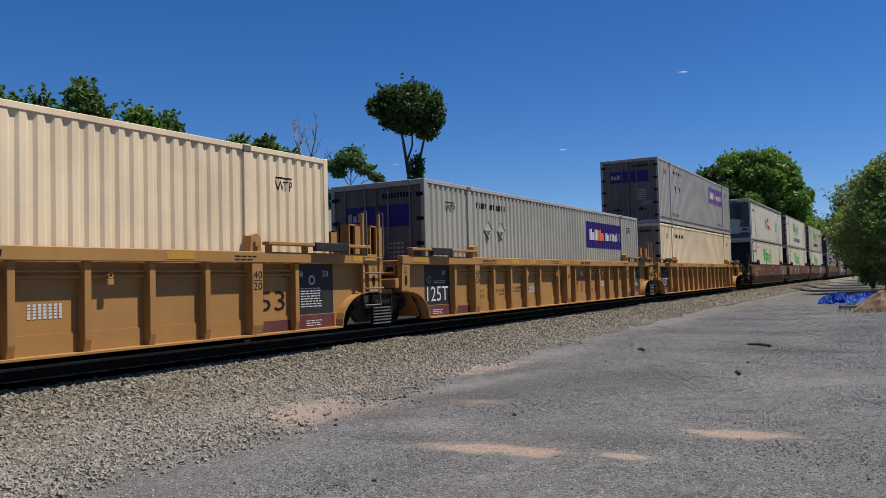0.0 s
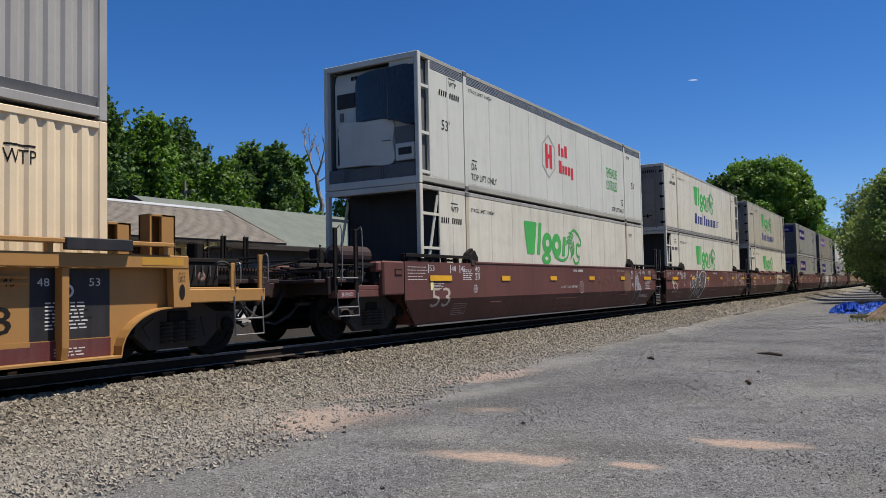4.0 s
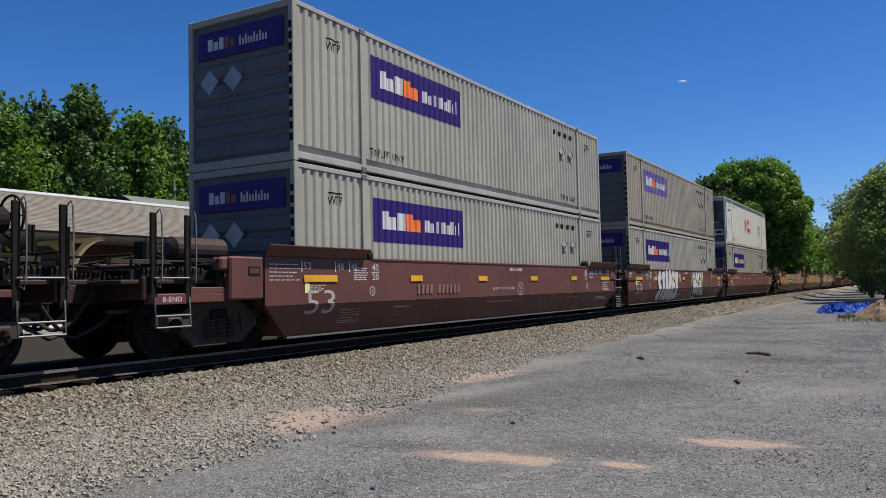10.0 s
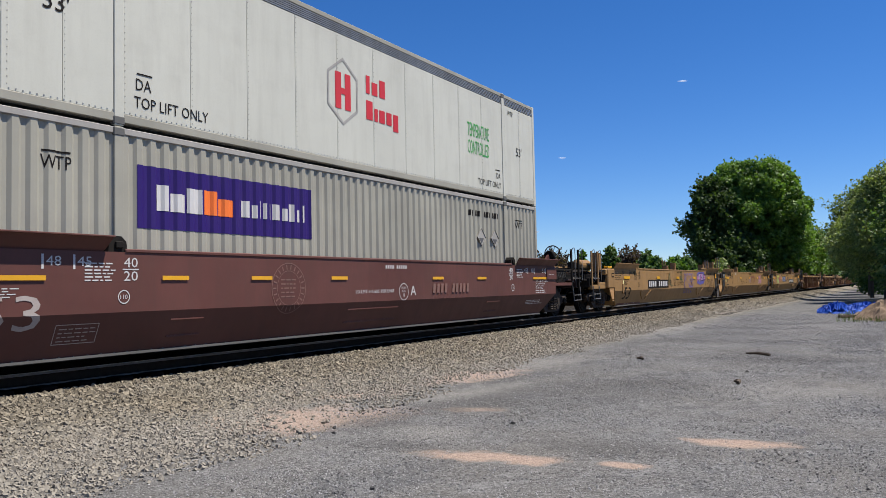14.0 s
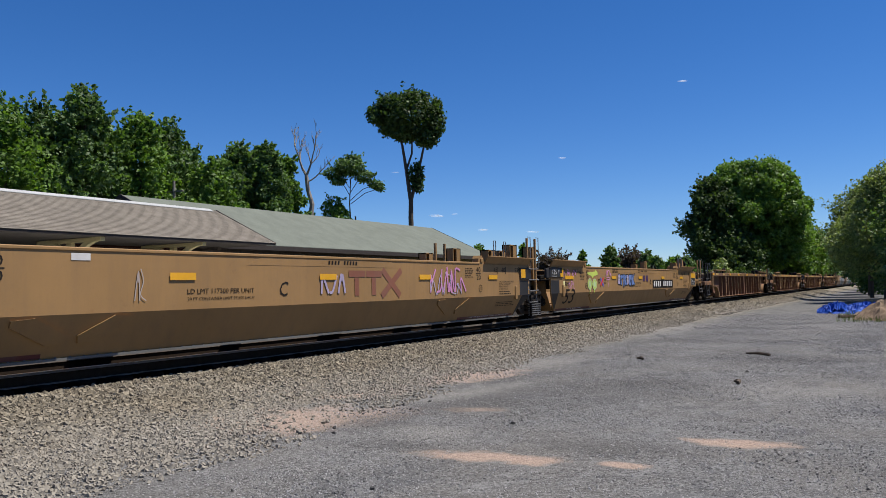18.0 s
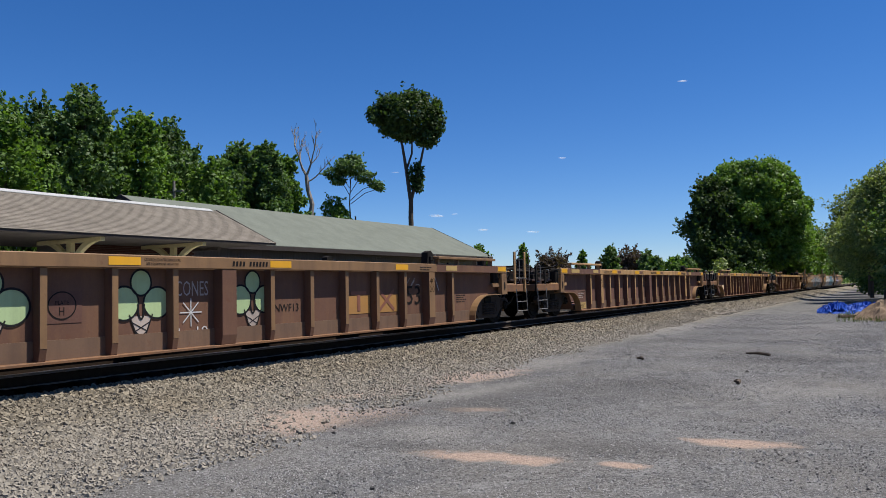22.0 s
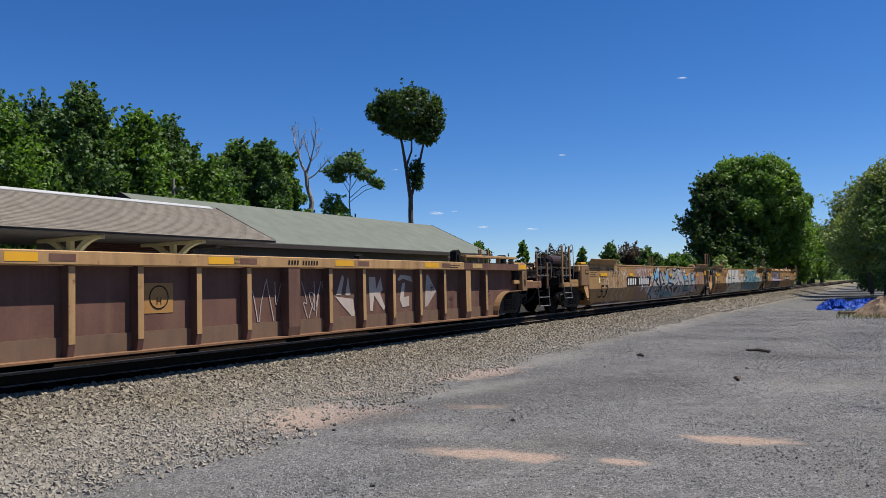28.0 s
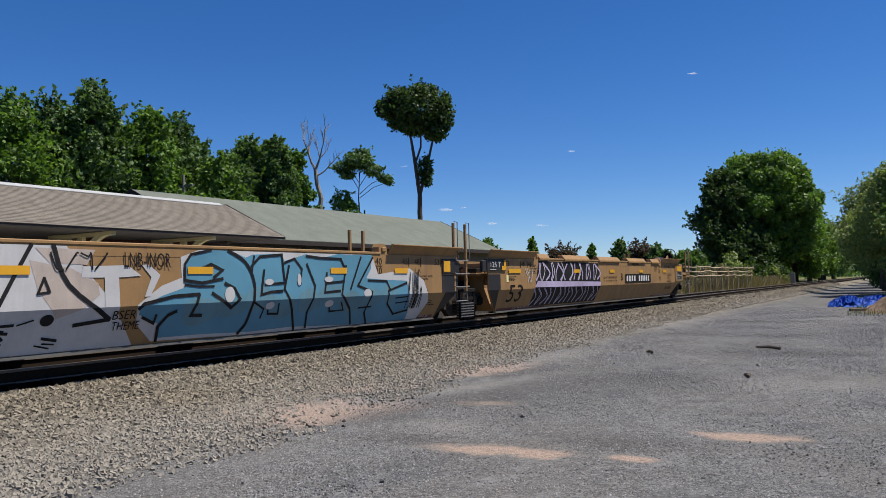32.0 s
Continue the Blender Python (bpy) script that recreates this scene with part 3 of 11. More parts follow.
def stones(name, pts, size, mat):
    """Angular stones at points (n, 3), each a skewed block."""
    n = len(pts)
    cube = np.array([(x, y, z) for z in (-1, 1) for y in (-1, 1) for x in (-1, 1)], float) * 0.5
    v = cube[None] * (0.6 + 0.95 * rng.random((n, 1, 3)))
    v[:, 4:, :2] *= 0.45 + 0.45 * rng.random((n, 4, 1))
    v[:, :4, :2] *= 0.75 + 0.3 * rng.random((n, 4, 1))
    v += rng.normal(0, 0.09, (n, 8, 3))
    v[:, :, 2] *= 0.8
    a = rng.normal(0, 0.55, (n, 3))
    a[:, 2] = rng.random(n) * 6.28
    for ax, (p, q) in enumerate(((1, 2), (0, 2), (0, 1))):
        c, s = np.cos(a[:, ax])[:, None], np.sin(a[:, ax])[:, None]
        vp, vq = v[:, :, p].copy(), v[:, :, q].copy()
        v[:, :, p], v[:, :, q] = vp * c - vq * s, vp * s + vq * c
    v = v * np.asarray(size).reshape(-1, 1, 1) + np.asarray(pts)[:, None, :]
    f = np.array([(0, 2, 3, 1), (4, 5, 7, 6), (0, 1, 5, 4), (2, 6, 7, 3), (0, 4, 6, 2), (1, 3, 7, 5)])
    q = (np.arange(n)[:, None, None] * 8 + f[None]).reshape(-1, 4)
    return fast_mesh(name, v.reshape(-1, 3), q, mat)


def strewn(n, x0, x1, y0, y1, far, keep):
    """Random places on the ground, thinner with distance."""
    u = rng.random(n)
    y = y0 + (y1 - y0) * u ** far
    x = x0 + (x1 - x0) * rng.random(n)
    ok = rng.random(n) < keep(x, y)
    x, y = x[ok], y[ok]
    z = np.interp(x, (-15, -12.3, -9.2, -8.75, -7.3, -6.2, 0), (0.2, 0.36, 0.4, 0.36, 0.09, 0.0, 0.0))
    return np.stack([x, y, z], 1)


def off_soil(x, y):
    k = np.ones(len(x))
    for a, b, rx, ry in ((-3.45, 6.75, 1.0, 0.33), (-2.25, 6.95, 0.35, 0.18), (-1.5, 8.35, 0.7, 0.32), (-5.0, 9.3, 0.6, 0.4)):
        k = np.minimum(k, np.clip(((x - a) / rx) ** 2 + ((y - b) / ry) ** 2 - 0.35, 0.04, 1))
    return k


def shoulder_edge(x, y):
    e = -5.75 - 0.13 * np.clip(y - 4.5, 0, 9) - 0.03 * np.clip(y - 13.5, 0, 60) - 0.22 * np.sin(y * 1.7) * np.exp(-y / 30)
    bare = ((x + 6.4 + 0.4 * (y - 7.8)) / 0.7) ** 2 + ((y - 7.8) / 1.8) ** 2
    return np.clip((e - x) / 1.1 + 0.35, 0.0, 1) * np.clip(bare * 0.8, 0.1, 1)


p = strewn(195000, -9.32, -4.6, 1.5, 40, 1.5, shoulder_edge)
s = 0.019 + 0.031 * rng.random(len(p)) ** 1.8
s = s * (1 + np.clip(p[:, 1] - 12, 0, 40) / 40) * np.interp(p[:, 0], (-7.8, -6.9, -6.2), (1.05, 0.8, 0.85))
p[:, 2] += s * 0.12 + rng.random(len(p)) * 0.012
tagged(new("ballast_stones", stones("ballast_stones", p, s, M["ballast"])), "tan and grey crushed ballast stones along the track", "ballast", kind="stuff")
p = strewn(9000, -9.2, -7.2, 38, 110, 1.2, lambda x, y: np.ones(len(x)))
tagged(new("ballast_stones", stones("ballast_stones", p, 0.1 + 0.05 * rng.random(len(p)), M["ballast"])), "tan crushed ballast farther along the track", "ballast", kind="stuff")
p = strewn(170000, -8.5, 1.2, 3.2, 42, 1.7, lambda x, y: np.clip((x + 7.6 + 0.04 * y) / 1.2, 0, 1) * off_soil(x, y) * np.clip((48 - y) / 25, 0, 1))
s = (0.007 + 0.009 * rng.random(len(p)) ** 2) * (1 + np.clip(p[:, 1] - 10, 0, 30) / 30)
p[:, 2] += s * 0.02
tagged(new("gravel", stones("gravel", p, s, M["pebbles"])), "fine grey gravel strewn over the lot", "gravel", kind="stuff")
p = np.concatenate([strewn(26, -5.5, -0.3, 4, 30, 1.3, lambda x, y: np.ones(len(x))), strewn(70, -7.3, -5.5, 6.2, 10, 1.0, lambda x, y: np.ones(len(x)))])
s = 0.018 + 0.03 * rng.random(len(p)) ** 3
p[:, 2] += s * 0.2
tagged(new("loose_stones", stones("loose_stones", p, s, plain("dark_stone", (0.06, 0.058, 0.056), 0.9))), "dark loose stones lying on the gravel lot", "stones", kind="stuff")

track = tagged(new("track"), "single railway track with rusty rails on creosoted ties", "railway track", kind="structure")
RAIL = [(-0.07, 0), (0.07, 0), (0.07, 0.012), (0.012, 0.03), (0.012, 0.125), (0.036, 0.135), (0.036, 0.168), (-0.036, 0.168), (-0.036, 0.135), (-0.012, 0.125), (-0.012, 0.03), (-0.07, 0.012)]
for sx in (-1, 1):
    bm = B()
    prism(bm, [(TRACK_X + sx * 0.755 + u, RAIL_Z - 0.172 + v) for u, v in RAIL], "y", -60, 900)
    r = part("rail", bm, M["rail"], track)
    # Strips over foot and head sides, coloured as if the sun caught them.
    bm = B()
    box(bm, TRACK_X + sx * 0.755 - 0.073, TRACK_X + sx * 0.755 + 0.073, -60, 900, RAIL_Z - 0.172, RAIL_Z - 0.152)
    part("rail_foot", bm, M["rail_lit"], r, "foot of the rail in a sunlit tone")
    bm = B()
    box(bm, TRACK_X + sx * 0.755 - 0.038, TRACK_X + sx * 0.755 + 0.038, -60, 900, RAIL_Z - 0.034, RAIL_Z - 0.004)
    part("rail_edge", bm, M["rail_lit"], r)
    bm = B()
    box(bm, TRACK_X + sx * 0.755 - 0.03, TRACK_X + sx * 0.755 + 0.03, -60, 900, RAIL_Z - 0.0035, RAIL_Z)
    part("rail_head", bm, M["railhead"], r, "polished top of the rail")
bm = B()
box(bm, -1.08, 1.08, -0.115, 0.115, -0.17, 0.0, 0.012)
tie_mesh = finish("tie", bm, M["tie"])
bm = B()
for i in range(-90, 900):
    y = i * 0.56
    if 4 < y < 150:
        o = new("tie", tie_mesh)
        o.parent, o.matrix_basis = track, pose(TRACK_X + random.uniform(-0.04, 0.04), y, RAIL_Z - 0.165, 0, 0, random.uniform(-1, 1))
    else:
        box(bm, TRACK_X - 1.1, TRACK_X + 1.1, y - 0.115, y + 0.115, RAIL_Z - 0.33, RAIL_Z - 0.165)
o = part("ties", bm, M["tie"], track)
tagged(o, kind="stuff")

# ---- station with platform canopy ----
CX0, CZ0, CX1, CZ1, CY0, CY1 = -25.4, 3.9, -29.25, 5.68, -14.0, 28.2
station = tagged(new("station"), "brick station with grey shingle canopy roof on yellow brackets", "station building")


def slope(x):
    return CZ0 + (CZ1 - CZ0) * (x - CX0) / (CX1 - CX0)


bm = B()
prism(bm, [(CX0, CZ0 - 0.06), (CX0, CZ0), (CX1, CZ1), (2 * CX1 - CX0, CZ0), (2 * CX1 - CX0, CZ0 - 0.06), (CX1, CZ1 - 0.09)], "y", CY0, CY1)
roof = part("roof", bm, M["shingle"], station, "weathered grey shingle roof")
bm = B()
box(bm, CX0 - 0.02, CX0 + 0.03, CY0, CY1, CZ0 - 0.12, CZ0 - 0.02, 0.006)
part("fascia", bm, M["fascia"], roof, "dark brown fascia board")
bm = B()
prism(bm, [(CX1 + 0.28, CZ1 - 0.095), (CX1 + 0.28, CZ1 - 0.07), (CX1, CZ1 + 0.06), (CX1 - 0.28, CZ1 - 0.07), (CX1 - 0.28, CZ1 - 0.095), (CX1, CZ1 + 0.03)], "y", CY0, CY1 - 0.4)
part("ridge_cap", bm, M["ridge"], roof, "white metal ridge cap")
for s_ in (1, -1):
    bm = B()
    prism(bm, [(CX1 + s_ * 0.05, CZ1 - 0.02), (CX1 + s_ * (CX0 - CX1 + 0.03), CZ0 - 0.12), (CX1 + s_ * (CX0 - CX1 + 0.03), CZ0 + 0.01), (CX1 + s_ * 0.05, CZ1 + 0.03)], "y", CY1 - 0.01, CY1 + 0.05)
    part("bargeboard", bm, M["fascia"], roof, "dark bargeboard on the gable")
bm = B()
box(bm, 2 * CX1 - CX0 + 0.1, CX0 - 0.05, CY0 + 0.1, CY1 - 0.1, CZ0 - 0.1, CZ0 - 0.065)
part("soffit", bm, M["soffit"], roof, "shaded grey board soffit")
bm = B()
box(bm, -31.8, -29.9, 20.5, CY1 - 0.7, 0.3, CZ0 - 0.11)
wall = part("wall", bm, M["mortar"], station, "dark red brick wall")
bm = B()
prism(bm, [(-31.8, CZ0 - 0.24), (-28.1, CZ0 - 0.24), (-28.1, slope(-28.1) - 0.1), (CX1, CZ1 - 0.12), (-30.4, slope(-28.1) - 0.1), (-31.8, CZ0 - 0.2)], "y", CY1 - 1.0, CY1 - 0.75)
part("gable", bm, M["boards"], station, "grey boarded gable")
bm = B()
box(bm, 0, 0.05, -0.102, 0.102, -0.0305, 0.0305, 0.004)
brick_mesh = finish("brick", bm, M["brick"])
for row in range(19):
    z = 2.1 + row * 0.074
    for k in range(15):
        o = new("brick", brick_mesh)
        o.parent, o.matrix_basis = wall, pose(-29.9, 24.1 + k * 0.218 + (row % 2) * 0.109, z)
bm = B()
for row in range(48):
    z = 0.36 + row * 0.074
    y = 20.61 + (row % 2) * 0.109
    while y < CY1 - 0.85:
        if not (2.05 < z < 3.47 and 23.95 < y < 27.36):
            box(bm, -29.9, -29.85, y - 0.102, y + 0.102, z - 0.0305, z + 0.0305)
        y += 0.218
tagged(part("bricks", bm, M["brick"], wall), kind="stuff")
bm = B()
shw, shh = 0.30, 0.145
n_rows = int(math.hypot(CX1 - CX0, CZ1 - CZ0) / shh)
for r in range(n_rows):
    f0, f1 = r / n_rows, (r + 1.25) / n_rows
    xa, xb = CX0 + 0.06 + (CX1 - CX0) * f0, CX0 + 0.06 + (CX1 - CX0) * min(f1, 1)
    y = CY0 + (r % 2) * 0.15
    while y < CY1 - 0.02:
        y1 = min(y + shw - 0.012, CY1)
        lift = 0.022 + random.uniform(0, 0.006)
        a, b_ = slope(xa) + lift, slope(xb) + 0.006
        v = [bm.verts.new(q) for q in ((xa, y, a), (xa, y1, a), (xb, y1, b_), (xb, y, b_), (xa, y, a - 0.016), (xa, y1, a - 0.016))]
        bm.faces.new((v[0], v[1], v[2], v[3])), bm.faces.new((v[4], v[5], v[1], v[0]))
        y += shw
tagged(part("shingles", bm, M["shingle"], roof), kind="stuff")
for y in (4.25, 9.2, 14.15, 19.1, 24.05):
    bm = B()
    box(bm, -29.5, -25.6, y - 0.1, y + 0.1, 3.64, 3.79, 0.01)
    box(bm, -27.64, -27.36, y - 0.09, y + 0.09, 0.6, 3.64, 0.01)
    for s_, reach_, foot_ in ((1, 1.85, 1.5), (-1, 1.75, 1.35)):
        arc = [(-27.5 + s_ * (0.12 + reach_ * (1 - math.cos(a))), 3.68 - foot_ + foot_ * math.sin(a)) for a in np.linspace(0, 1.5, 12)]
        sheet(bm, arc, "y", y - 0.09, y + 0.09, 0.2 * s_)
    o = part("bracket", bm, M["bracket"], station, "pale yellow curved wooden bracket")
bm = B()
box(bm, -28.0, -23.2, CY0, CY1 + 1, 0.1, 0.6, 0.03)
tagged(new("platform", finish("platform", bm, M["concrete"])), "low concrete station platform under the canopy", "platform", kind="structure")

# ---- freight house with the green roof ----
GX0, GZ0, GX1, GZ1, GY0, GY1 = -31.4, 4.3, -37.6, 7.22, 29.2, 63.0
house = tagged(new("freight_house"), "long low freight house with faded grey-green roof", "building")
bm = B()
prism(bm, [(GX0, GZ0 - 0.1), (GX0, GZ0), (GX1, GZ1), (2 * GX1 - GX0, GZ0), (2 * GX1 - GX0, GZ0 - 0.1), (GX1, GZ1 - 0.14)], "y", GY0, GY1)
groof = part("roof", bm, M["green_roof"], house, "faded grey-green felt roof")
bm = B()
box(bm, GX0 - 0.02, GX0 + 0.04, GY0, GY1, GZ0 - 0.3, GZ0 - 0.04)
part("fascia", bm, M["fascia"], groof, "dark fascia board")
for s_ in (1, -1):
    for ya, yb in ((GY0 - 0.05, GY0 + 0.02), (GY1 - 0.02, GY1 + 0.05)):
        bm = B()
        prism(bm, [(GX1, GZ1 - 0.16), (GX1 + s_ * (GX0 - GX1), GZ0 - 0.2), (GX1 + s_ * (GX0 - GX1), GZ0 + 0.02), (GX1, GZ1 + 0.03)], "y", ya, yb)
        part("bargeboard", bm, M["fascia"], groof)
bm = B()
prism(bm, [(2 * GX1 - GX0 + 0.9, 0.2), (GX0 - 0.9, 0.2), (GX0 - 0.9, GZ0 - 0.05), (GX1, GZ1 - 0.5), (2 * GX1 - GX0 + 0.9, GZ0 - 0.05)], "y", GY0 + 0.5, GY1 - 0.5)
hw = part("wall", bm, M["boards"], house, "grey-brown boarded wall")
bm = B()
box(bm, 0, 0.03, -0.12, 0.12, 0, 3.75, 0.004)
bm2 = finish("board", bm, M["boards"])
for k in range(int((GY1 - GY0 - 1.2) / 0.25)):
    o = new("board", bm2)
    o.parent, o.matrix_basis = hw, pose(GX0 - 0.9, GY0 + 0.65 + k * 0.25, 0.4)
bm = B()
box(bm, GX0 - 0.86, GX0 - 0.78, 40.0, 43.2, 0.62, 3.4, 0.01)
part("door", bm, M["fascia"], house, "dark sliding freight door")
bm = B()
tube(bm, [(-38.2, 52.0, 6.8), (-38.2, 52.0, 7.6)], 0.06)
part("vent_pipe", bm, M["steel"], house, "thin vent pipe on the roof")
bm = B()
tube(bm, [(-47.5, 41.6, 0), (-47.5, 41.6, 10.2)], [0.16, 0.11], 8)
pole = new("utility_pole", finish("utility_pole", bm, M["pole"]))
tagged(pole, "grey wooden utility pole behind the station", "utility pole")
bm = B()
box(bm, -48.5, -46.5, 41.55, 41.65, 9.3, 9.42)
part("crossarm", bm, M["pole"], pole)

# ---- split-rail fence beyond the track ----
fence = tagged(new("fence"), "weathered wooden rail fence beyond the track", "fence")
for k in range(13):
    y = 58 + k * 2.4
    bm = B()
    tube(bm, [(-14.6, y, 0.2), (-14.6 + random.uniform(-0.03, 0.03), y, 2.5)], 0.07, 6)
    part("post", bm, M["fence"], fence)
    if k < 12:
        for z in (1.65, 2.0, 2.35):
            bm = B()
            a, b_ = random.uniform(-0.05, 0.05), random.uniform(-0.05, 0.05)
            tube(bm, [(-14.5, y, z + a), (-14.48, y + 1.2, z + (a + b_) / 2 - 0.02), (-14.5, y + 2.4, z + b_)], 0.05, 5)
            part("fence_rail", bm, M["fence"], fence)
bm = B()
box(bm, -13.4, -12.9, 107.2, 107.8, 0.3, 1.8, 0.03)
relay = new("relay_cabinet", finish("relay_cabinet", bm, M["galv"]))
tagged(relay, "small grey metal trackside relay cabinet", "cabinet")


CLOUDS = [(-1594, 2700, 288, 27), (-1382, 2700, 222, 20), (-1172, 2700, 204, 19), (-1059, 2700, 466, 16), (-610, 2700, 683, 18), (-1778, 2700, 480, 13), (-1500, 2700, 290, 12)]
# ---- trees ----
def leaves(name, blobs, n, size, mat, low=0.55, shoots=0.0):
    """Leaves on the shells of clumps (x, y, z, rx, ry, rz), as many small tilted blades."""
    bl = np.array(blobs, float)
    w = (bl[:, 3] * bl[:, 4] * bl[:, 5]) ** (2 / 3)
    idx = rng.choice(len(bl), n, p=w / w.sum())
    d = rng.normal(0, 1, (n, 3))
    d /= np.linalg.norm(d, axis=1)[:, None]
    r = low + (1.06 - low) * rng.random(n) ** 0.6
    c = bl[idx, :3] + d * bl[idx, 3:6] * r[:, None] + rng.normal(0, 0.06, (n, 3)) * bl[idx, 3:4]
    if shoots:
        k = 9
        sd = rng.normal(0, 1, (len(bl) * k, 3)) * (1, 1, 0.8) + (0, 0, 0.55)
        sd /= np.linalg.norm(sd, axis=1)[:, None]
        reach = 1.2 + 0.75 * rng.random(len(bl) * k) ** 1.5
        on = rng.random(n) < shoots
        j = idx * k + rng.integers(0, k, n)
        u = rng.random(n) ** 0.8
        f = 0.55 + (reach[j] - 0.55) * u
        sc = 0.3 * (1.15 - u)
        cc = bl[idx, :3] + (sd[j] * f[:, None] + rng.normal(0, 0.55, (n, 3)) * sc[:, None]) * bl[idx, 3:6]
        c = np.where(on[:, None], cc, c)
    nrm = d * 0.55 + rng.normal(0, 0.55, (n, 3)) + np.array([0, 0, 0.35])
    nrm /= np.linalg.norm(nrm, axis=1)[:, None]
    a = np.cross(nrm, rng.normal(0, 1, (n, 3)))
    a /= np.linalg.norm(a, axis=1)[:, None]
    b = np.cross(nrm, a)
    s = (size * (0.55 + 0.9 * rng.random(n)))[:, None]
    v = np.stack([c - a * s, c - b * s * 0.55 + nrm * s * 0.12, c + a * s, c + b * s * 0.55 - nrm * s * 0.12], 1)
    return fast_mesh(name, v.reshape(-1, 3), np.arange(4 * n).reshape(-1, 4), mat)


def crown_blobs(h0, h1, width, n, seed, top=0.75):
    """Clumps that fill an uneven crown between two heights."""
    r = random.Random(seed)
    out = []
    for k in range(n):
        f = (k + r.random()) / n
        rad = width / 2 * math.sin(math.pi * min(1, 0.12 + 0.88 * f) ** top) ** 0.75 * r.uniform(0.45, 1.0)
        a = k * 2.4 + r.uniform(-0.6, 0.6)
        s = width * r.uniform(0.08, 0.17)
        out.append((rad * math.cos(a), rad * math.sin(a), h0 + (h1 - h0 - s * 0.8) * f * r.uniform(0.93, 1.0), s, s, s * r.uniform(0.75, 1.3)))
    return out


def tree(x, y, base, h, width, bole, label, mat="leaf", n=9000, size=0.22, seed=1, clumps=26, blobs=None, trunk_r=0.22, lean=(0, 0), bark="bark", category="tree", low=0.55, shoots=0.45):
    t = thing("tree", label, category, pose(x, y, base))
    r = random.Random(seed)
    bl = blobs or crown_blobs(bole, h, width, clumps, seed)
    bm = B()
    topz = bole + (h - bole) * 0.75
    spine = [(lean[0] * f, lean[1] * f, topz * f) for f in (0, 0.25, 0.5, 0.75, 1)]
    spine = [(a + r.uniform(-0.12, 0.12), b + r.uniform(-0.12, 0.12), c) for a, b, c in spine]
    tube(bm, spine, [trunk_r * (1 - 0.82 * f) for f in (0, 0.25, 0.5, 0.75, 1)], 8)
    for q in bl[:: max(1, len(bl) // 12)]:
        z0 = min(max(bole * 0.8, q[2] - width * 0.3), topz * 0.9)
        f = z0 / topz
        p0 = Vector((lean[0] * f, lean[1] * f, z0))
        p2 = Vector(q[:3])
        tube(bm, [p0, (p0 + p2) / 2 + Vector((0, 0, 0.06 * width)), p2], [trunk_r * 0.4 * (1 - 0.5 * f), trunk_r * 0.25, 0.02], 5)
    part("trunk", bm, M[bark], t)
    part("crown", leaves("crown", bl, n, size, M[mat], low, shoots), M[mat], t)
    return t


# the wood behind the station
WOOD = [(-54, 27, 14.6, 8), (-52.5, 31, 15.0, 8.5), (-53, 34.5, 15.2, 8), (-50.9, 36.4, 16.6, 6.5), (-53.5, 39.2, 15.6, 8), (-50, 40.6, 15.6, 6.5), (-50.5, 43.6, 15.2, 6.5), (-53.2, 47.6, 14.2, 7), (-48.4, 47.0, 12.8, 5.5),
        (-46.6, 44.6, 11.6, 6), (-49.5, 50.4, 14.8, 5.4), (-46.9, 51.4, 14.2, 4.5), (-50.0, 53.4, 14.9, 3.6), (-48.2, 55.0, 13.8, 4.0), (-57, 52, 12.6, 8), (-58, 44, 15.0, 9), (-60, 36, 16.0, 10), (-60, 28, 15.6, 10), (-52, 22, 15, 9)]
for k, (x, y, h, w) in enumerate(WOOD):
    tree(x, y, 0.4, h, w, 2.0, "tall leafy green tree in the wood behind the station", "leaf_bright" if k % 4 == 1 else "leaf", 17000, 0.165, 20 + k, 64, low=0.35, shoots=0.5)
# lone trees over the freight house
def aside(u, z, r, rz):
    """A clump u metres along the picture's width from a stem."""
    return (0.866 * u, 0.5 * u, z, r, r, rz)


tb = [aside(*q) for q in ((0.0, 20.6, 2.9, 2.3), (-3.4, 20.7, 1.35, 1.2), (-2.2, 21.9, 1.5, 1.1), (0.6, 22.4, 1.8, 0.95), (2.6, 19.8, 1.5, 2.0), (3.1, 21.2, 0.7, 1.3), (1.9, 17.9, 1.4, 1.0), (-0.4, 18.6, 1.6, 1.0), (-2.2, 19.2, 1.2, 1.0), (0.7, 13.9, 0.95, 1.3), (0.8, 12.7, 0.7, 0.8))]
lone = thing("tree", "tall lone tree with bare twin trunk and small round crown", "tree", pose(-47.0, 74.3, 0.4))
for name_, line_, rs_ in (("trunk", ((0, 0), (0.05, 6), (0.0, 9), (0.05, 11.4)), (0.34, 0.31, 0.28, 0.25)), ("limb", ((0.0, 11.2), (-0.45, 14.8), (-0.8, 17.2), (-1.4, 19.5)), (0.24, 0.19, 0.14, 0.06)), ("limb", ((0.1, 11.2), (0.75, 13.4), (1.4, 16.2), (2.2, 19.4)), (0.2, 0.16, 0.13, 0.06)), ("limb", ((-0.42, 14.4), (0.25, 16.3), (0.35, 19.6)), (0.14, 0.11, 0.05))):
    bm = B()
    tube(bm, [(0.866 * u, 0.5 * u, z) for u, z in line_], list(rs_), 8)
    part(name_, bm, M["bark"], lone)
part("crown", leaves("crown", tb, 13000, 0.2, M["leaf_dark"], 0.4, 0.05), M["leaf_dark"], lone)
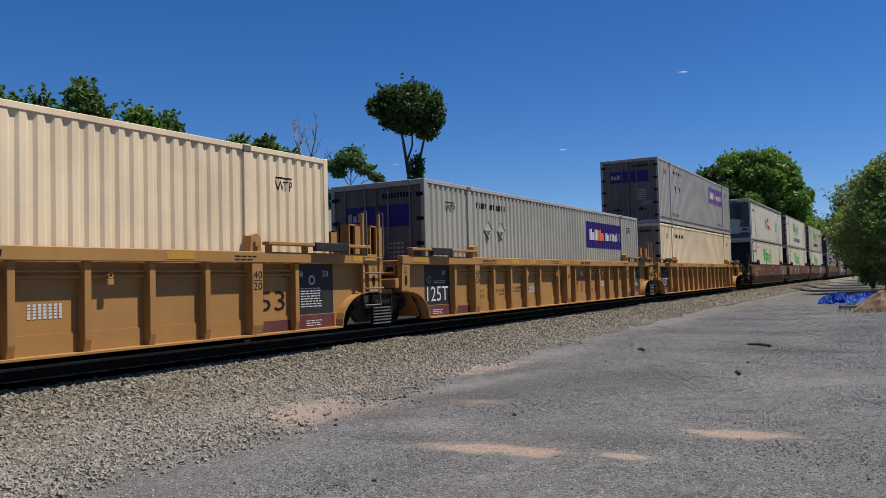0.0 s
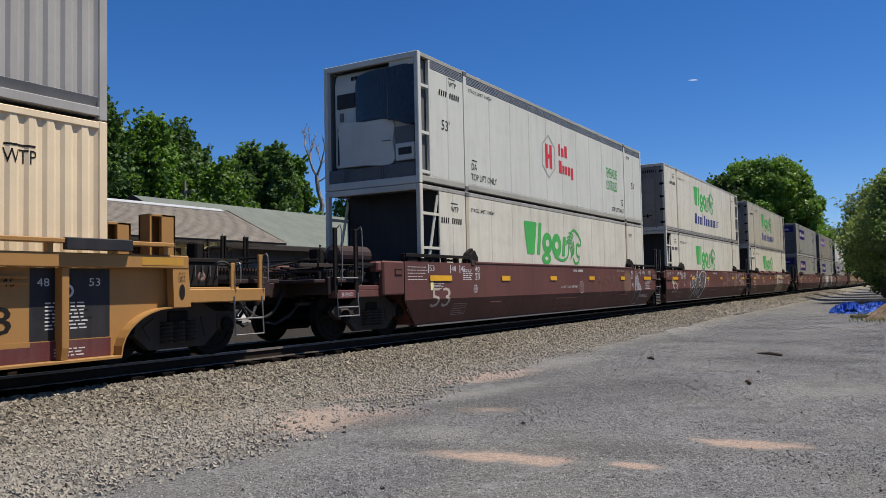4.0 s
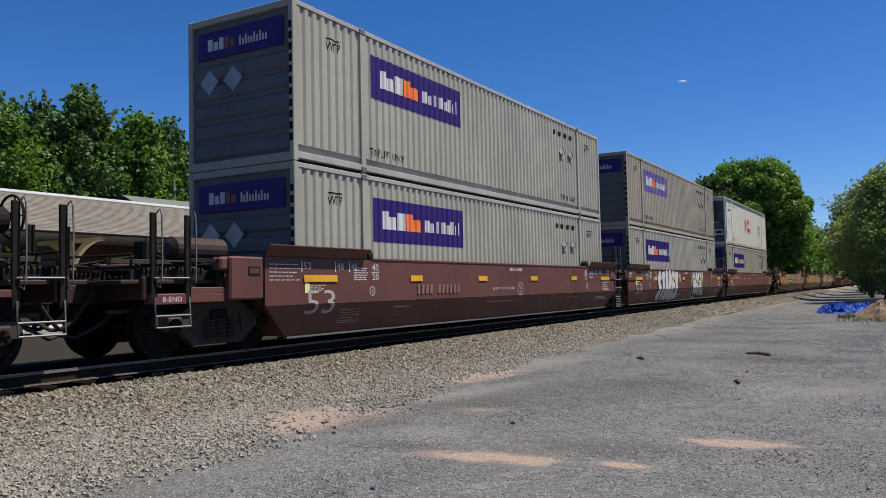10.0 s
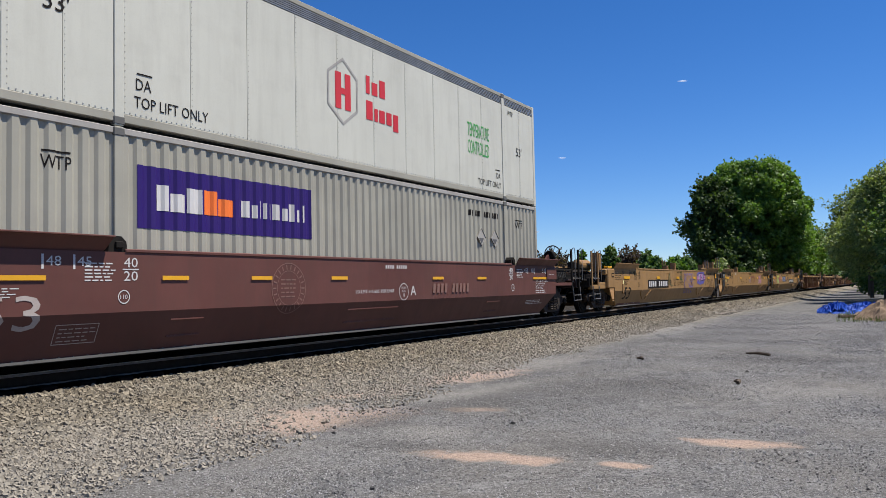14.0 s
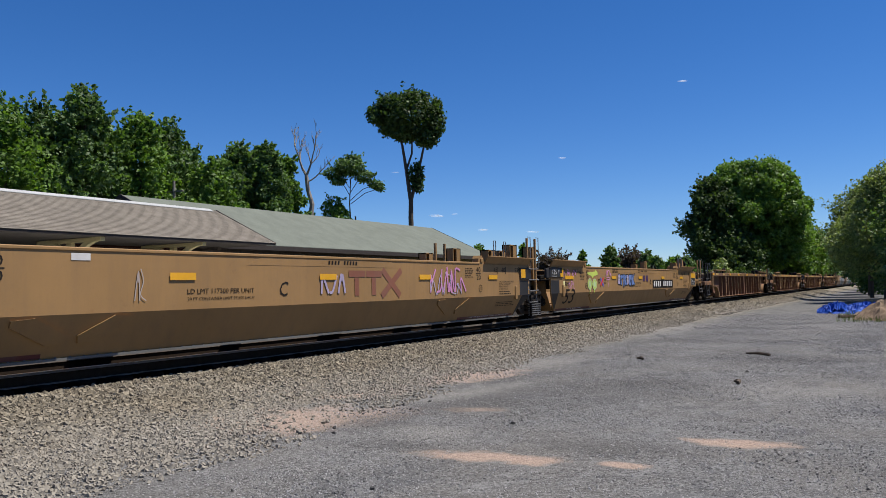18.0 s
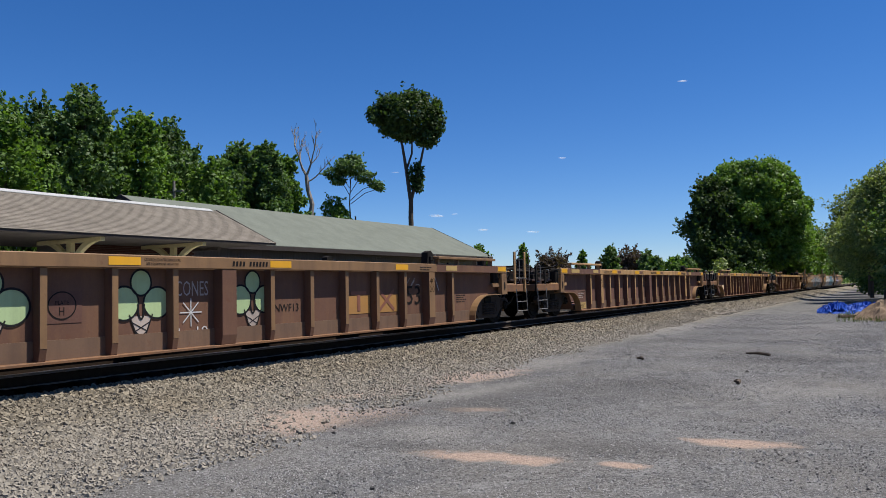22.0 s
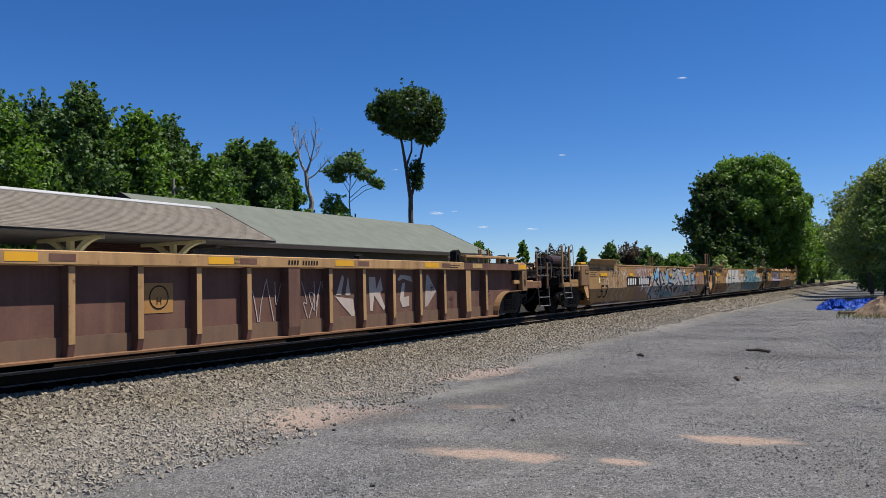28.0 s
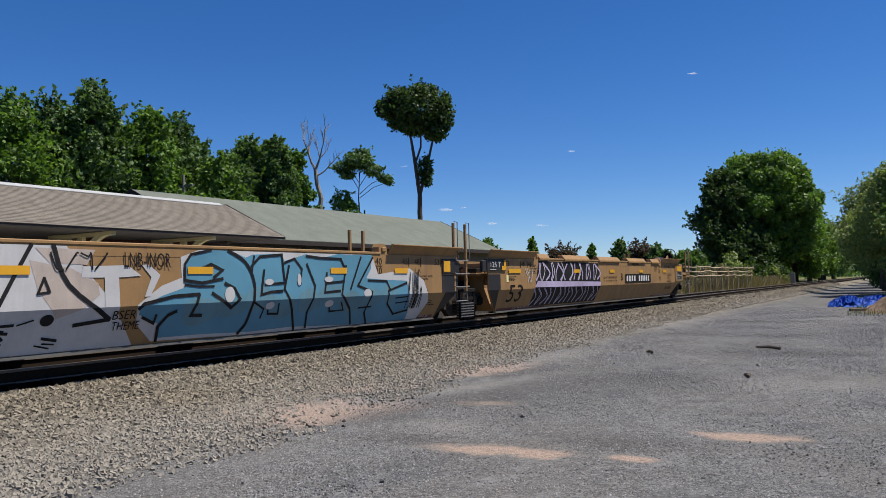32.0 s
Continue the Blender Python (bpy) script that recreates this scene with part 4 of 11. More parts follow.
sb = [(0, 0, 13.6, 1.5, 1.5, 0.9), (-1.3, -0.7, 13.0, 1.0, 1.0, 0.6), (1.3, 0.8, 12.6, 1.0, 1.0, 0.6), (0.4, 0.2, 14.2, 0.9, 0.9, 0.6), (2.2, 1.3, 11.8, 0.7, 0.7, 0.45), (-1.0, -0.5, 12.2, 0.8, 0.8, 0.4), (2.6, 1.5, 11.4, 0.5, 0.5, 0.35)]
tree(-47.8, 64.1, 0.4, 14.6, 5, 9.5, "small thin tree with sparse crown behind the roof", "leaf", 4200, 0.15, 5, blobs=sb, trunk_r=0.15, lean=(-0.3, 0.6), shoots=0.2)
tree(-49.0, 63.0, 0.4, 10.4, 5.2, 6.5, "low bushy tree behind the roof", "leaf_bright", 4500, 0.14, 6, 14)
bare = thing("dead_tree", "bare grey dead tree with thin forked branches", "tree", pose(-47.5, 56.75, 0.4))
bm = B()
r_ = random.Random(11)


def bough(bm, p, d, l, r, level):
    """A crooked bare branch that forks into thinner ones."""
    pts, rs = [Vector(p)], [r]
    for k in range(4):
        d = (d + Vector((r_.uniform(-0.22, 0.22), r_.uniform(-0.22, 0.22), 0.08))).normalized()
        pts.append(pts[-1] + d * l / 4)
        rs.append(r * (1 - 0.2 * (k + 1)) + 0.008)
    tube(bm, pts, rs, 6 if level < 2 else 4)
    if level < 3:
        for k in range(3 if level else 4):
            q = pts[2 + k % 3]
            bough(bm, q, (d + Vector((r_.uniform(-0.8, 0.8), r_.uniform(-0.8, 0.8), r_.uniform(0.0, 0.5)))).normalized(), l * r_.uniform(0.45, 0.65), r * 0.5, level + 1)


tube(bm, [(0.5, 0.3, 0), (0.4, 0.25, 5), (0.5, 0.3, 8.2), (0.62, 0.38, 9.2), (0.3, 0.17, 10.6), (0.2, 0.1, 12.0)], [0.3, 0.26, 0.24, 0.22, 0.19, 0.17], 8)
bough(bm, (0.2, 0.1, 11.9), Vector((-0.5, -0.28, 1)).normalized(), 2.9, 0.13, 0)
bough(bm, (0.2, 0.1, 11.8), Vector((0.25, 0.13, 1)).normalized(), 2.5, 0.12, 0)
bough(bm, (0.25, 0.12, 11.3), Vector((0.9, 0.5, 0.35)).normalized(), 2.0, 0.08, 1)
part("trunk", bm, M["dead_wood"], bare)
# the great tree beyond the track, with its undergrowth
dome = []
r_ = random.Random(21)
for k in range(120):
    a_, f = k * 2.4, (k + 0.5) / 120
    q = math.sin(math.pi * (0.1 + 0.85 * f)) ** 0.6 * r_.uniform(0.72, 1.0)
    s_ = r_.uniform(1.1, 2.1)
    dome.append((8.6 * q * math.cos(a_), 8.1 * q * math.sin(a_), 4.2 + 17.0 * f * r_.uniform(0.97, 1.0), s_, s_, s_ * r_.uniform(0.7, 1.0)))
tree(-21.7, 142.5, 0.3, 23.4, 16, 3.0, "huge broad round-topped tree beside the track", "leaf_bright", 75000, 0.27, 50, blobs=dome, trunk_r=0.6, low=0.5, shoots=0.04)
BIG = [(-27.0, 136, 19.5, 10, "leaf_dark"), (-17.8, 150, 18.0, 11, "leaf_bright"), (-16.6, 158, 15.5, 10, "leaf_bright"), (-23.0, 134, 10.0, 9, "leaf_dark"), (-15.8, 168, 11.5, 8, "leaf_bright"), (-16.5, 185, 12, 9, "leaf"), (-16.5, 205, 13, 9, "leaf")]
for k, (x, y, h, w, m_) in enumerate(BIG):
    tree(x, y, 0.3, h, w, 2.0 if k else 3.0, "tall broad-leaved tree beside the track", m_, 24000 if h > 16 else 14000, 0.25, 50 + k, 80, trunk_r=0.45, low=0.35)
RIGHT = [(-1.0, 62, 9.2, 6, "leaf_dull"), (-2.2, 72, 9.6, 6.5, "leaf_dull"), (-2.6, 82, 10, 6, "leaf_dull"), (1.5, 57, 10.5, 6, "leaf"), (-1.5, 95, 11, 8, "leaf"), (-1.8, 112, 11, 8, "leaf_bright"), (-2.0, 135, 12, 9, "leaf"), (-2.2, 165, 12, 9, "leaf"), (-2.5, 200, 13, 10, "leaf"), (4, 75, 12, 8, "leaf"), (6, 62, 12, 8, "leaf"), (7, 50, 11, 7, "leaf_dull"), (2.6, 47, 10.5, 6, "leaf_dull"), (0.6, 66, 10.6, 6, "leaf_dull")]
for k, (x, y, h, w, m_) in enumerate(RIGHT):
    tree(x, y, 0.1, h, w, 2.8 if k < 3 else 0.6, "leafy tree at the edge of the gravel lot", m_, 26000 if y < 90 else 12000, 0.095 if y < 90 else 0.2, 80 + k, 60, trunk_r=0.16, low=0.3, shoots=0.25)
FAR = [(-59.9, 115.4, 8.7, 5, "leaf_bright"), (-45.3, 100.3, 7.1, 2.4, "leaf_bright"), (-52.8, 129.6, 7.6, 6.5, "leaf_red"), (-37.8, 103.3, 6.1, 2.0, "leaf_bright"), (-32.7, 99.8, 6.2, 3.0, "leaf"), (-37.5, 124.5, 7.3, 6, "leaf_red"), (-33, 118, 6.4, 4, "leaf"), (-26.0, 96.6, 4.5, 3.4, "leaf"), (-22.6, 92.3, 4.3, 3.6, "leaf_bright"), (-24, 104, 4.6, 4, "leaf")]
for k, (x, y, h, w, m_) in enumerate(FAR):
    bl = None
    if m_ == "leaf_red":
        bl = [(0, 0, h * 0.58, w * 0.42, w * 0.42, h * 0.36)] + [(w * 0.3 * math.cos(1.05 * j), w * 0.3 * math.sin(1.05 * j), h * (0.5 + 0.1 * (j % 2)), w * 0.2, w * 0.2, h * 0.24) for j in range(6)]
    tree(x, y, 0.4, h, w, 0.8, "dark copper tree in the distance" if m_ == "leaf_red" else "small green tree in the distance", m_, 9000 if bl else 4200, 0.2, 110 + k, 30, blobs=bl, trunk_r=0.09, low=0.2, shoots=0.12 if m_ == "leaf_red" else 0.4)
BRUSH = [(-16.2, 86, 3.6, 3.2, "leaf_dull"), (-17.5, 92, 4.2, 4, "leaf_dull"), (-16.8, 100, 3.4, 4, "leaf_dark"), (-16.0, 112, 2.6, 3, "leaf_dull"), (-16.5, 122, 3.0, 4, "leaf_dark"), (-18, 130, 3.4, 5, "leaf_dark"), (-17.0, 76, 2.2, 2.4, "dry"), (-16.4, 81, 2.6, 2.4, "dry"), (-16.5, 95, 2.4, 3, "dry")]
for k, (x, y, h, w, m_) in enumerate(BRUSH):
    tree(x, y, 0.2, h, w, 0.1, "tangled roadside brush beyond the track", m_, 1600, 0.16, 140 + k, 14, trunk_r=0.05, category="bush")
# small clouds low in the sky
for k, (x, y, z, w) in enumerate(CLOUDS):
    bm = B()
    r_ = random.Random(40 + k)
    for j in range(4):
        n_ = bmesh.ops.create_icosphere(bm, subdivisions=2, radius=1.0)["verts"]
        a_ = w * r_.uniform(0.3, 0.6)
        o_ = Vector((r_.uniform(-0.8, 0.8) * w, r_.uniform(-0.2, 0.2) * w, r_.uniform(-0.1, 0.14) * w))
        for v in n_:
            v.co = Vector((v.co.x * a_ * 1.6, v.co.y * a_, v.co.z * a_ * 0.28)) + o_
    cl = new("cloud", finish("cloud", bm, M["cloud"]))
    cl.matrix_basis = pose(x, y, z, 0, 0, 30)
    tagged(cl, "small thin white cloud in a clear blue sky", "cloud", "clouds", "structure")
# wooded skyline
sk = []
r_ = random.Random(5)
for k in range(230):
    x = -420 + k * 2.4 + r_.uniform(-2, 2)
    h = 3.6 + 1.6 * noise.noise((x * 0.02, 0, 3)) + r_.uniform(-0.6, 0.6)
    sk.append((x, 300 + r_.uniform(0, 40) + abs(x + 60) * 0.12 if x > -40 or x < -70 else 330, h * 0.45 + 0.5, 5, 4, h * 0.8))
for k in range(40):
    sk.append((-14 - r_.uniform(0, 60), 430 + r_.uniform(0, 50), r_.uniform(3, 9), 5, 5, 5)), sk.append((-6 + r_.uniform(0, 60), 430 + r_.uniform(0, 50), r_.uniform(3, 9), 5, 5, 5))
sk = [q for q in sk if not -14.5 < q[0] < -6.5]
skyline = new("distant_woods", leaves("distant_woods", sk, 26000, 0.75, M["leaf"], 0.8))
tagged(skyline, "low green woods along the horizon", "woods", kind="stuff")


# ---- grass, dirt bank, tarpaulin and timbers at the edge of the lot ----
def blades(name, pts, hgt, mat):
    n = len(pts)
    a = rng.random(n) * 6.28
    side = np.stack([np.cos(a), np.sin(a), np.zeros(n)], 1)
    bend = np.stack([rng.normal(0, 0.3, n), rng.normal(0, 0.3, n), np.ones(n)], 1) * hgt[:, None]
    w = hgt[:, None] * 0.045 + 0.004
    v = np.stack([pts - side * w, pts + side * w, pts + bend + side * w * 0.3, pts + bend - side * w * 0.3], 1)
    return fast_mesh(name, v.reshape(-1, 3), np.arange(4 * n).reshape(-1, 4), mat)


n = 9000
p = np.stack([-14.8 - rng.random(n) ** 1.4 * 5, 50 + rng.random(n) * 70, np.full(n, 0.28)], 1)
tagged(new("dry_grass", blades("dry_grass", p, 0.5 + 0.8 * rng.random(n), M["dry"])), "tall dry grass along the fence", "grass", kind="stuff")
n = 7000
p = np.stack([-3.0 + 6.5 * rng.random(n) ** 0.8, 33 + rng.random(n) * 25, np.full(n, 0.02)], 1)
p = p[(p[:, 0] > -2.6 + 0.25 * np.abs(p[:, 1] - 40) * 0.2)]
tagged(new("grass", blades("grass", p, 0.05 + 0.16 * rng.random(len(p)), M["grass"])), "short green grass at the edge of the lot", "grass", kind="stuff")


def heap(name, cx, cy, rx, ry, h, seed, mat, crease, n=44):
    """A rumpled mound."""
    v, q = [], []
    for j in range(n + 1):
        for i in range(n + 1):
            u, w = 2 * i / n - 1, 2 * j / n - 1
            d = math.hypot(u, w) * (1 + 0.35 * noise.noise((u * 1.6, w * 1.6, seed)))
            f = max(0, 1 - d * d) ** 0.8
            k = 0.8 - 2.2 * abs(noise.noise((u * 3.5, w * 3.5, seed + 7))) + 0.7 * (0.6 - 2 * abs(noise.noise((u * 8, w * 8, seed + 3)))) + 0.3 * noise.noise((u * 17, w * 17, seed))
            v.append((cx + u * rx, cy + w * ry, -0.03 + h * f * (1 + crease * k) + (0.05 * crease * abs(k) if f > 0 else 0)))
    for j in range(n):
        for i in range(n):
            a = j * (n + 1) + i
            q.append((a, a + 1, a + n + 2, a + n + 1))
    return new(name, fast_mesh(name, v, q, mat))


bank = heap("dirt_bank", 0.7, 37.0, 2.6, 3.2, 0.75, 2, M["dirt"], 0.35)
tagged(bank, "bare brown soil bank with stones at the lot's edge", "dirt bank", kind="structure")
tarp = heap("tarpaulin", -1.45, 43.2, 1.6, 1.9, 0.27, 4, M["tarp"], 0.85, 70)
tagged(tarp, "crumpled shiny blue plastic tarpaulin on the ground", "tarpaulin")
tarp2 = heap("tarpaulin", -2.9, 43.0, 0.8, 1.0, 0.24, 9, M["tarp"], 1.1, 60)
tagged(tarp2, "small loose fold of blue plastic tarpaulin", "tarpaulin")
r_ = random.Random(3)
for k in range(9):
    x, y = -1.7 + 0.28 * k + r_.uniform(-0.2, 0.2), 38.2 + r_.uniform(-1.0, 1.4)
    bm = B()
    l = r_.uniform(0.7, 1.3)
    box(bm, -0.06, 0.06, -l, l, 0, 0.11, 0.012)
    o = new("timber", finish("timber", bm, M["timber"]))
    o.matrix_basis = pose(x, y, 0.03 + max(0, 0.25 * (x + 0.8)), r_.uniform(-4, 8), 0, r_.uniform(-60, 30))
    tagged(o, "old weathered timber lying on the bank", "timber", "timbers on the bank")
for k, (x, y, l, a) in enumerate(((-2.8, 18.4, 0.6, 60), (-2.35, 13.2, 0.25, 20), (-4.9, 16.7, 0.2, 50))):
    bm = B()
    tube(bm, [(0, -l / 2, 0.03), (0.05, 0, 0.045), (0, l / 2, 0.03)], [0.03, 0.035, 0.02], 6)
    o = new("branch", finish("branch", bm, M["bark"]))
    o.matrix_basis = pose(x, y, 0, 0, 0, a)
    tagged(o, "short dark branch lying on the gravel", "branch")


# ---- lettering and sprayed shapes ----
GLYPHS = {}


def glyphs(text):
    """The corners and faces of a line of lettering, scaled to a unit box."""
    if text not in GLYPHS:
        cu = bpy.data.curves.new("lettering", "FONT")
        cu.body, cu.resolution_u = text, 2
        ob = new("lettering", cu)
        me = bpy.data.meshes.new_from_object(ob.evaluated_get(bpy.context.evaluated_depsgraph_get()))
        bpy.data.objects.remove(ob)
        bpy.data.curves.remove(cu)
        v = [(p.co.x, p.co.y) for p in me.vertices]
        x0, x1, y0, y1 = min(p[0] for p in v), max(p[0] for p in v), min(p[1] for p in v), max(p[1] for p in v)
        GLYPHS[text] = [((a - x0) / (x1 - x0), (b - y0) / (y1 - y0)) for a, b in v], [tuple(f.vertices) for f in me.polygons]
        bpy.data.meshes.remove(me)
    return GLYPHS[text]


KINK, SIDE_TOP, SIDE_BOT = 0.73, 1.52, 0.19


def smooth_side(z):
    return 1.48 if z >= KINK else 1.24 + 0.24 * (z - SIDE_BOT) / (KINK - SIDE_BOT)


def flat(x):
    return lambda z: x


CL, CW, CH, CAST = 16.154, 1.295, 2.885, 6.0
FOLD_X, FOLDS = [], []
for a, b in ((-CL / 2 + 0.13, -CAST - 0.07), (-CAST + 0.07, CAST - 0.07), (CAST + 0.07, CL / 2 - 0.13)):
    n = round((b - a) / 0.232)
    p = (b - a) / n
    for k in range(n):
        y = a + k * p
        FOLDS += [y, y + p * 0.36, y + p * 0.56, y + p * 0.80]
        FOLD_X += [0.0, 0.0, -0.032, -0.032]
    FOLDS.append(b)
    FOLD_X.append(0.0)


def folded(y):
    """The face of the corrugated side wall."""
    return CW - 0.012 + float(np.interp(y, FOLDS, FOLD_X))


class Marks:
    """Flat paint of one colour on a car's side: lettering, bars, sprayed shapes; each coat lies a hair over the last."""

    along = 0.0

    def __init__(self, surf=smooth_side, off=0.004):
        self.bm, self.surf, self.off, self.coat = B(), surf, off, 0

    def next(self):
        self.coat = (self.coat + 1) % 7
        return self.coat * 0.0003

    def text(self, s, y, z, w, h, slant=0.0):
        v, f = glyphs(s)
        vs = [self.bm.verts.new((0, y + a * w + b * h * slant, z + b * h)) for a, b in v]
        for q in f:
            self.bm.faces.new([vs[i] for i in q])

    def poly(self, pts):
        e = self.next()
        self.bm.faces.new([self.bm.verts.new((e, a, b)) for a, b in pts])

    def bar(self, y0, y1, z0, z1):
        self.bm.faces.new([self.bm.verts.new((0, a, b)) for a, b in ((y0, z0), (y1, z0), (y1, z1), (y0, z1))])

    def bars(self, y, z, w, h, n, skip=()):
        p = w / n
        for k in range(n):
            if k not in skip:
                a, b, e = y + k * p, y + k * p + p * 0.58, h * 0.14
                self.bm.faces.new([self.bm.verts.new((0, u, v)) for u, v in ((a, z), (b, z), (b + e, z + h), (a + e, z + h))])

    def block(self, y, z, w, h, rows, seed=1):
        r = random.Random(seed)
        p = h / rows
        for k in range(rows):
            yy = y
            while yy < y + w * r.uniform(0.75, 1.0):
                l = r.uniform(0.04, 0.12)
                self.bar(yy, yy + l, z + k * p, z + k * p + p * 0.4)
                yy += l + 0.025

    def line(self, pts, w, ends=0.3):
        """One stroke along points, as a band with mitred bends."""
        pts = [Vector(p) for p in pts]
        pts = [p for i, p in enumerate(pts) if i == 0 or (p - pts[i - 1]).length > 1e-4]
        if len(pts) < 2:
            return
        shut = (pts[0] - pts[-1]).length < 1e-4
        n = len(pts)
        e = self.next()
        rows = []
        for i, p in enumerate(pts):
            a = pts[i - 1] if i else (pts[-2] if shut else None)
            b = pts[i + 1] if i < n - 1 else (pts[1] if shut else None)
            d0 = (p - a).normalized() if a is not None else None
            d1 = (b - p).normalized() if b is not None else None
            if d0 is None:
                p, d0 = p - d1 * w * ends, d1
            if d1 is None:
                p, d1 = p + d0 * w * ends, d0
            m = d0 + d1
            m = m.normalized() if m.length > 0.25 else d0
            q = Vector((-m.y, m.x)) * w / 2 / max(0.6, abs(m.dot(d0)))
            lift = e + 0.0002 * (i % 9)
            rows.append((self.bm.verts.new((lift, p.x + q.x, p.y + q.y)), self.bm.verts.new((lift, p.x - q.x, p.y - q.y))))
        for (a, b), (c, d) in zip(rows, rows[1:]):
            self.bm.faces.new((a, b, d, c))

    def oval(self, y, z, ry, rz, n=18):
        self.poly([(y + ry * math.cos(6.2832 * k / n), z + rz * math.sin(6.2832 * k / n)) for k in range(n)])

    def hoop(self, y, z, ry, rz, w, n=22):
        q = [(y + ry * math.cos(6.2832 * k / n), z + rz * math.sin(6.2832 * k / n)) for k in range(n)]
        self.line(q + q[:1], w)

    def put(self, name, mat, parent, label="", split=False):
        """Lay the shapes on the side; split: each shape a part of its own."""
        if split:
            for f in list(self.bm.faces):
                one = Marks(self.surf, self.off)
                one.poly([(v.co.y, v.co.z) for v in f.verts])
                one.put(name, mat, parent, label)
            self.bm.free()
            return None
        todo, pieces = set(self.bm.verts), 0
        while todo:
            front, pieces = [todo.pop()], pieces + 1
            while front:
                for e in front.pop().link_edges:
                    for v in e.verts:
                        if v in todo:
                            todo.remove(v)
                            front.append(v)
        if self.surf is folded:
            y0, y1 = min(v.co.y for v in self.bm.verts), max(v.co.y for v in self.bm.verts)
            for y in FOLDS:
                if y0 < y < y1:
                    bmesh.ops.bisect_plane(self.bm, geom=self.bm.verts[:] + self.bm.edges[:] + self.bm.faces[:], plane_co=(0, y, 0), plane_no=(0, 1, 0))
        else:
            bmesh.ops.bisect_plane(self.bm, geom=self.bm.verts[:] + self.bm.edges[:] + self.bm.faces[:], plane_co=(0, 0, KINK), plane_no=(0, 0, 1))
        for v in self.bm.verts:
            v.co.x = (folded(v.co.y) if self.surf is folded else self.surf(v.co.z)) + self.off + v.co.x
            v.co.y += Marks.along
        me = bpy.data.meshes.new(name)
        self.bm.to_mesh(me)
        self.bm.free()
        me.materials.append(M[mat])
        o = part(name, me, M[mat], parent, label)
        loose = name in ("graffiti", "mark", "emblem") and pieces > 1
        return tagged(o, kind="stuff") if loose or name in ("notice", "id_lettering", "lettering", "car_number") else o


# ---- shared parts of the well cars ----
SPREAD = 0.9
WHEEL_R = 0.48
WHEELSETS = {-1: [], 1: []}


def wheelset_mesh():
    bm = B()
    tube(bm, [(-1.0, 0, 0), (1.0, 0, 0)], 0.085, 10)
    for s in (-1, 1):
        disc(bm, (s * 0.765, 0, 0), WHEEL_R, 0.12, "x", 32, 0.012)
        disc(bm, (s * 0.70, 0, 0), WHEEL_R + 0.026, 0.025, "x", 32)
        ring(bm, (s * 0.828, 0, 0), 0.37, 0.03, "x", 24, 6)
        disc(bm, (s * 1.12, 0, 0), 0.11, 0.12, "x", 14, 0.015)
        for k in range(3):
            a = 2.0944 * k
            tube(bm, [(s * 1.17, 0.06 * math.cos(a), 0.06 * math.sin(a)), (s * 1.21, 0.06 * math.cos(a), 0.06 * math.sin(a))], 0.02, 6)
        for k in range(10):
            a = 0.62832 * k
            tube(bm, [(s * 0.822, 0.25 * math.cos(a), 0.25 * math.sin(a)), (s * 0.84, 0.25 * math.cos(a), 0.25 * math.sin(a))], 0.035, 6)
    return finish("wheelset", bm, M["steel"])


def frame_mesh():
    bm = B()
    out = [(-1.22, 0.56), (-1.14, 0.66), (-0.72, 0.68), (-0.42, 0.84), (0.42, 0.84), (0.72, 0.68), (1.14, 0.66), (1.22, 0.56), (1.14, 0.46), (0.8, 0.42), (0.5, 0.17), (-0.5, 0.17), (-0.8, 0.42), (-1.14, 0.46)]
    prism(bm, out, "x", -0.06, 0.06)
    for y in (-0.22, 0.0, 0.22):
        for k in range(6):
            ring(bm, (0.09, y, 0.27 + 0.055 * k), 0.08, 0.018, "z", 10, 4)
    for s in (-1, 1):
        box(bm, -0.09, 0.1, s * 0.9 - 0.16, s * 0.9 + 0.16, 0.4, 0.62, 0.03)
        prism(bm, [(s * 0.62, 0.5), (s * 0.5, 0.32), (s * 0.42, 0.62)], "x", -0.075, 0.075)
    return finish("side_frame", bm, M["truck_steel"])


def bolster_mesh():
    bm = B()
    box(bm, -1.1, 1.1, -0.2, 0.2, 0.52, 0.72, 0.03)
    tube(bm, [(0, 0, 0.72), (0, 0, 0.82)], 0.2, 14)
    for s in (-1, 1):
        box(bm, -0.9, 0.9, s * 0.34 - 0.05, s * 0.34 + 0.05, 0.36, 0.46, 0.01)
        box(bm, -0.8, -0.72, s * 0.36 - 0.04, s * 0.42 + 0.04, 0.3, 0.62)
        box(bm, 0.72, 0.8, s * 0.36 - 0.04, s * 0.42 + 0.04, 0.3, 0.62)
    return finish("truck", bm, M["steel"])


WHEELSET, SIDEFRAME, BOLSTER = wheelset_mesh(), frame_mesh(), bolster_mesh()


def truck(car, y):
    t = part("truck", BOLSTER, None, car, "grimy cast steel truck")
    t.matrix_basis = pose(0, y, 0)
    for s in (-1, 1):
        o = part("side_frame", SIDEFRAME, None, t)
        o.matrix_basis = pose(s * 1.02, 0, 0, 0, 0, 0 if s > 0 else 180)
        w = part("wheelset", WHEELSET, None, t, "steel wheelset with worn treads")
        w.matrix_basis = pose(0, s * SPREAD, WHEEL_R)
        WHEELSETS[s].append(w)


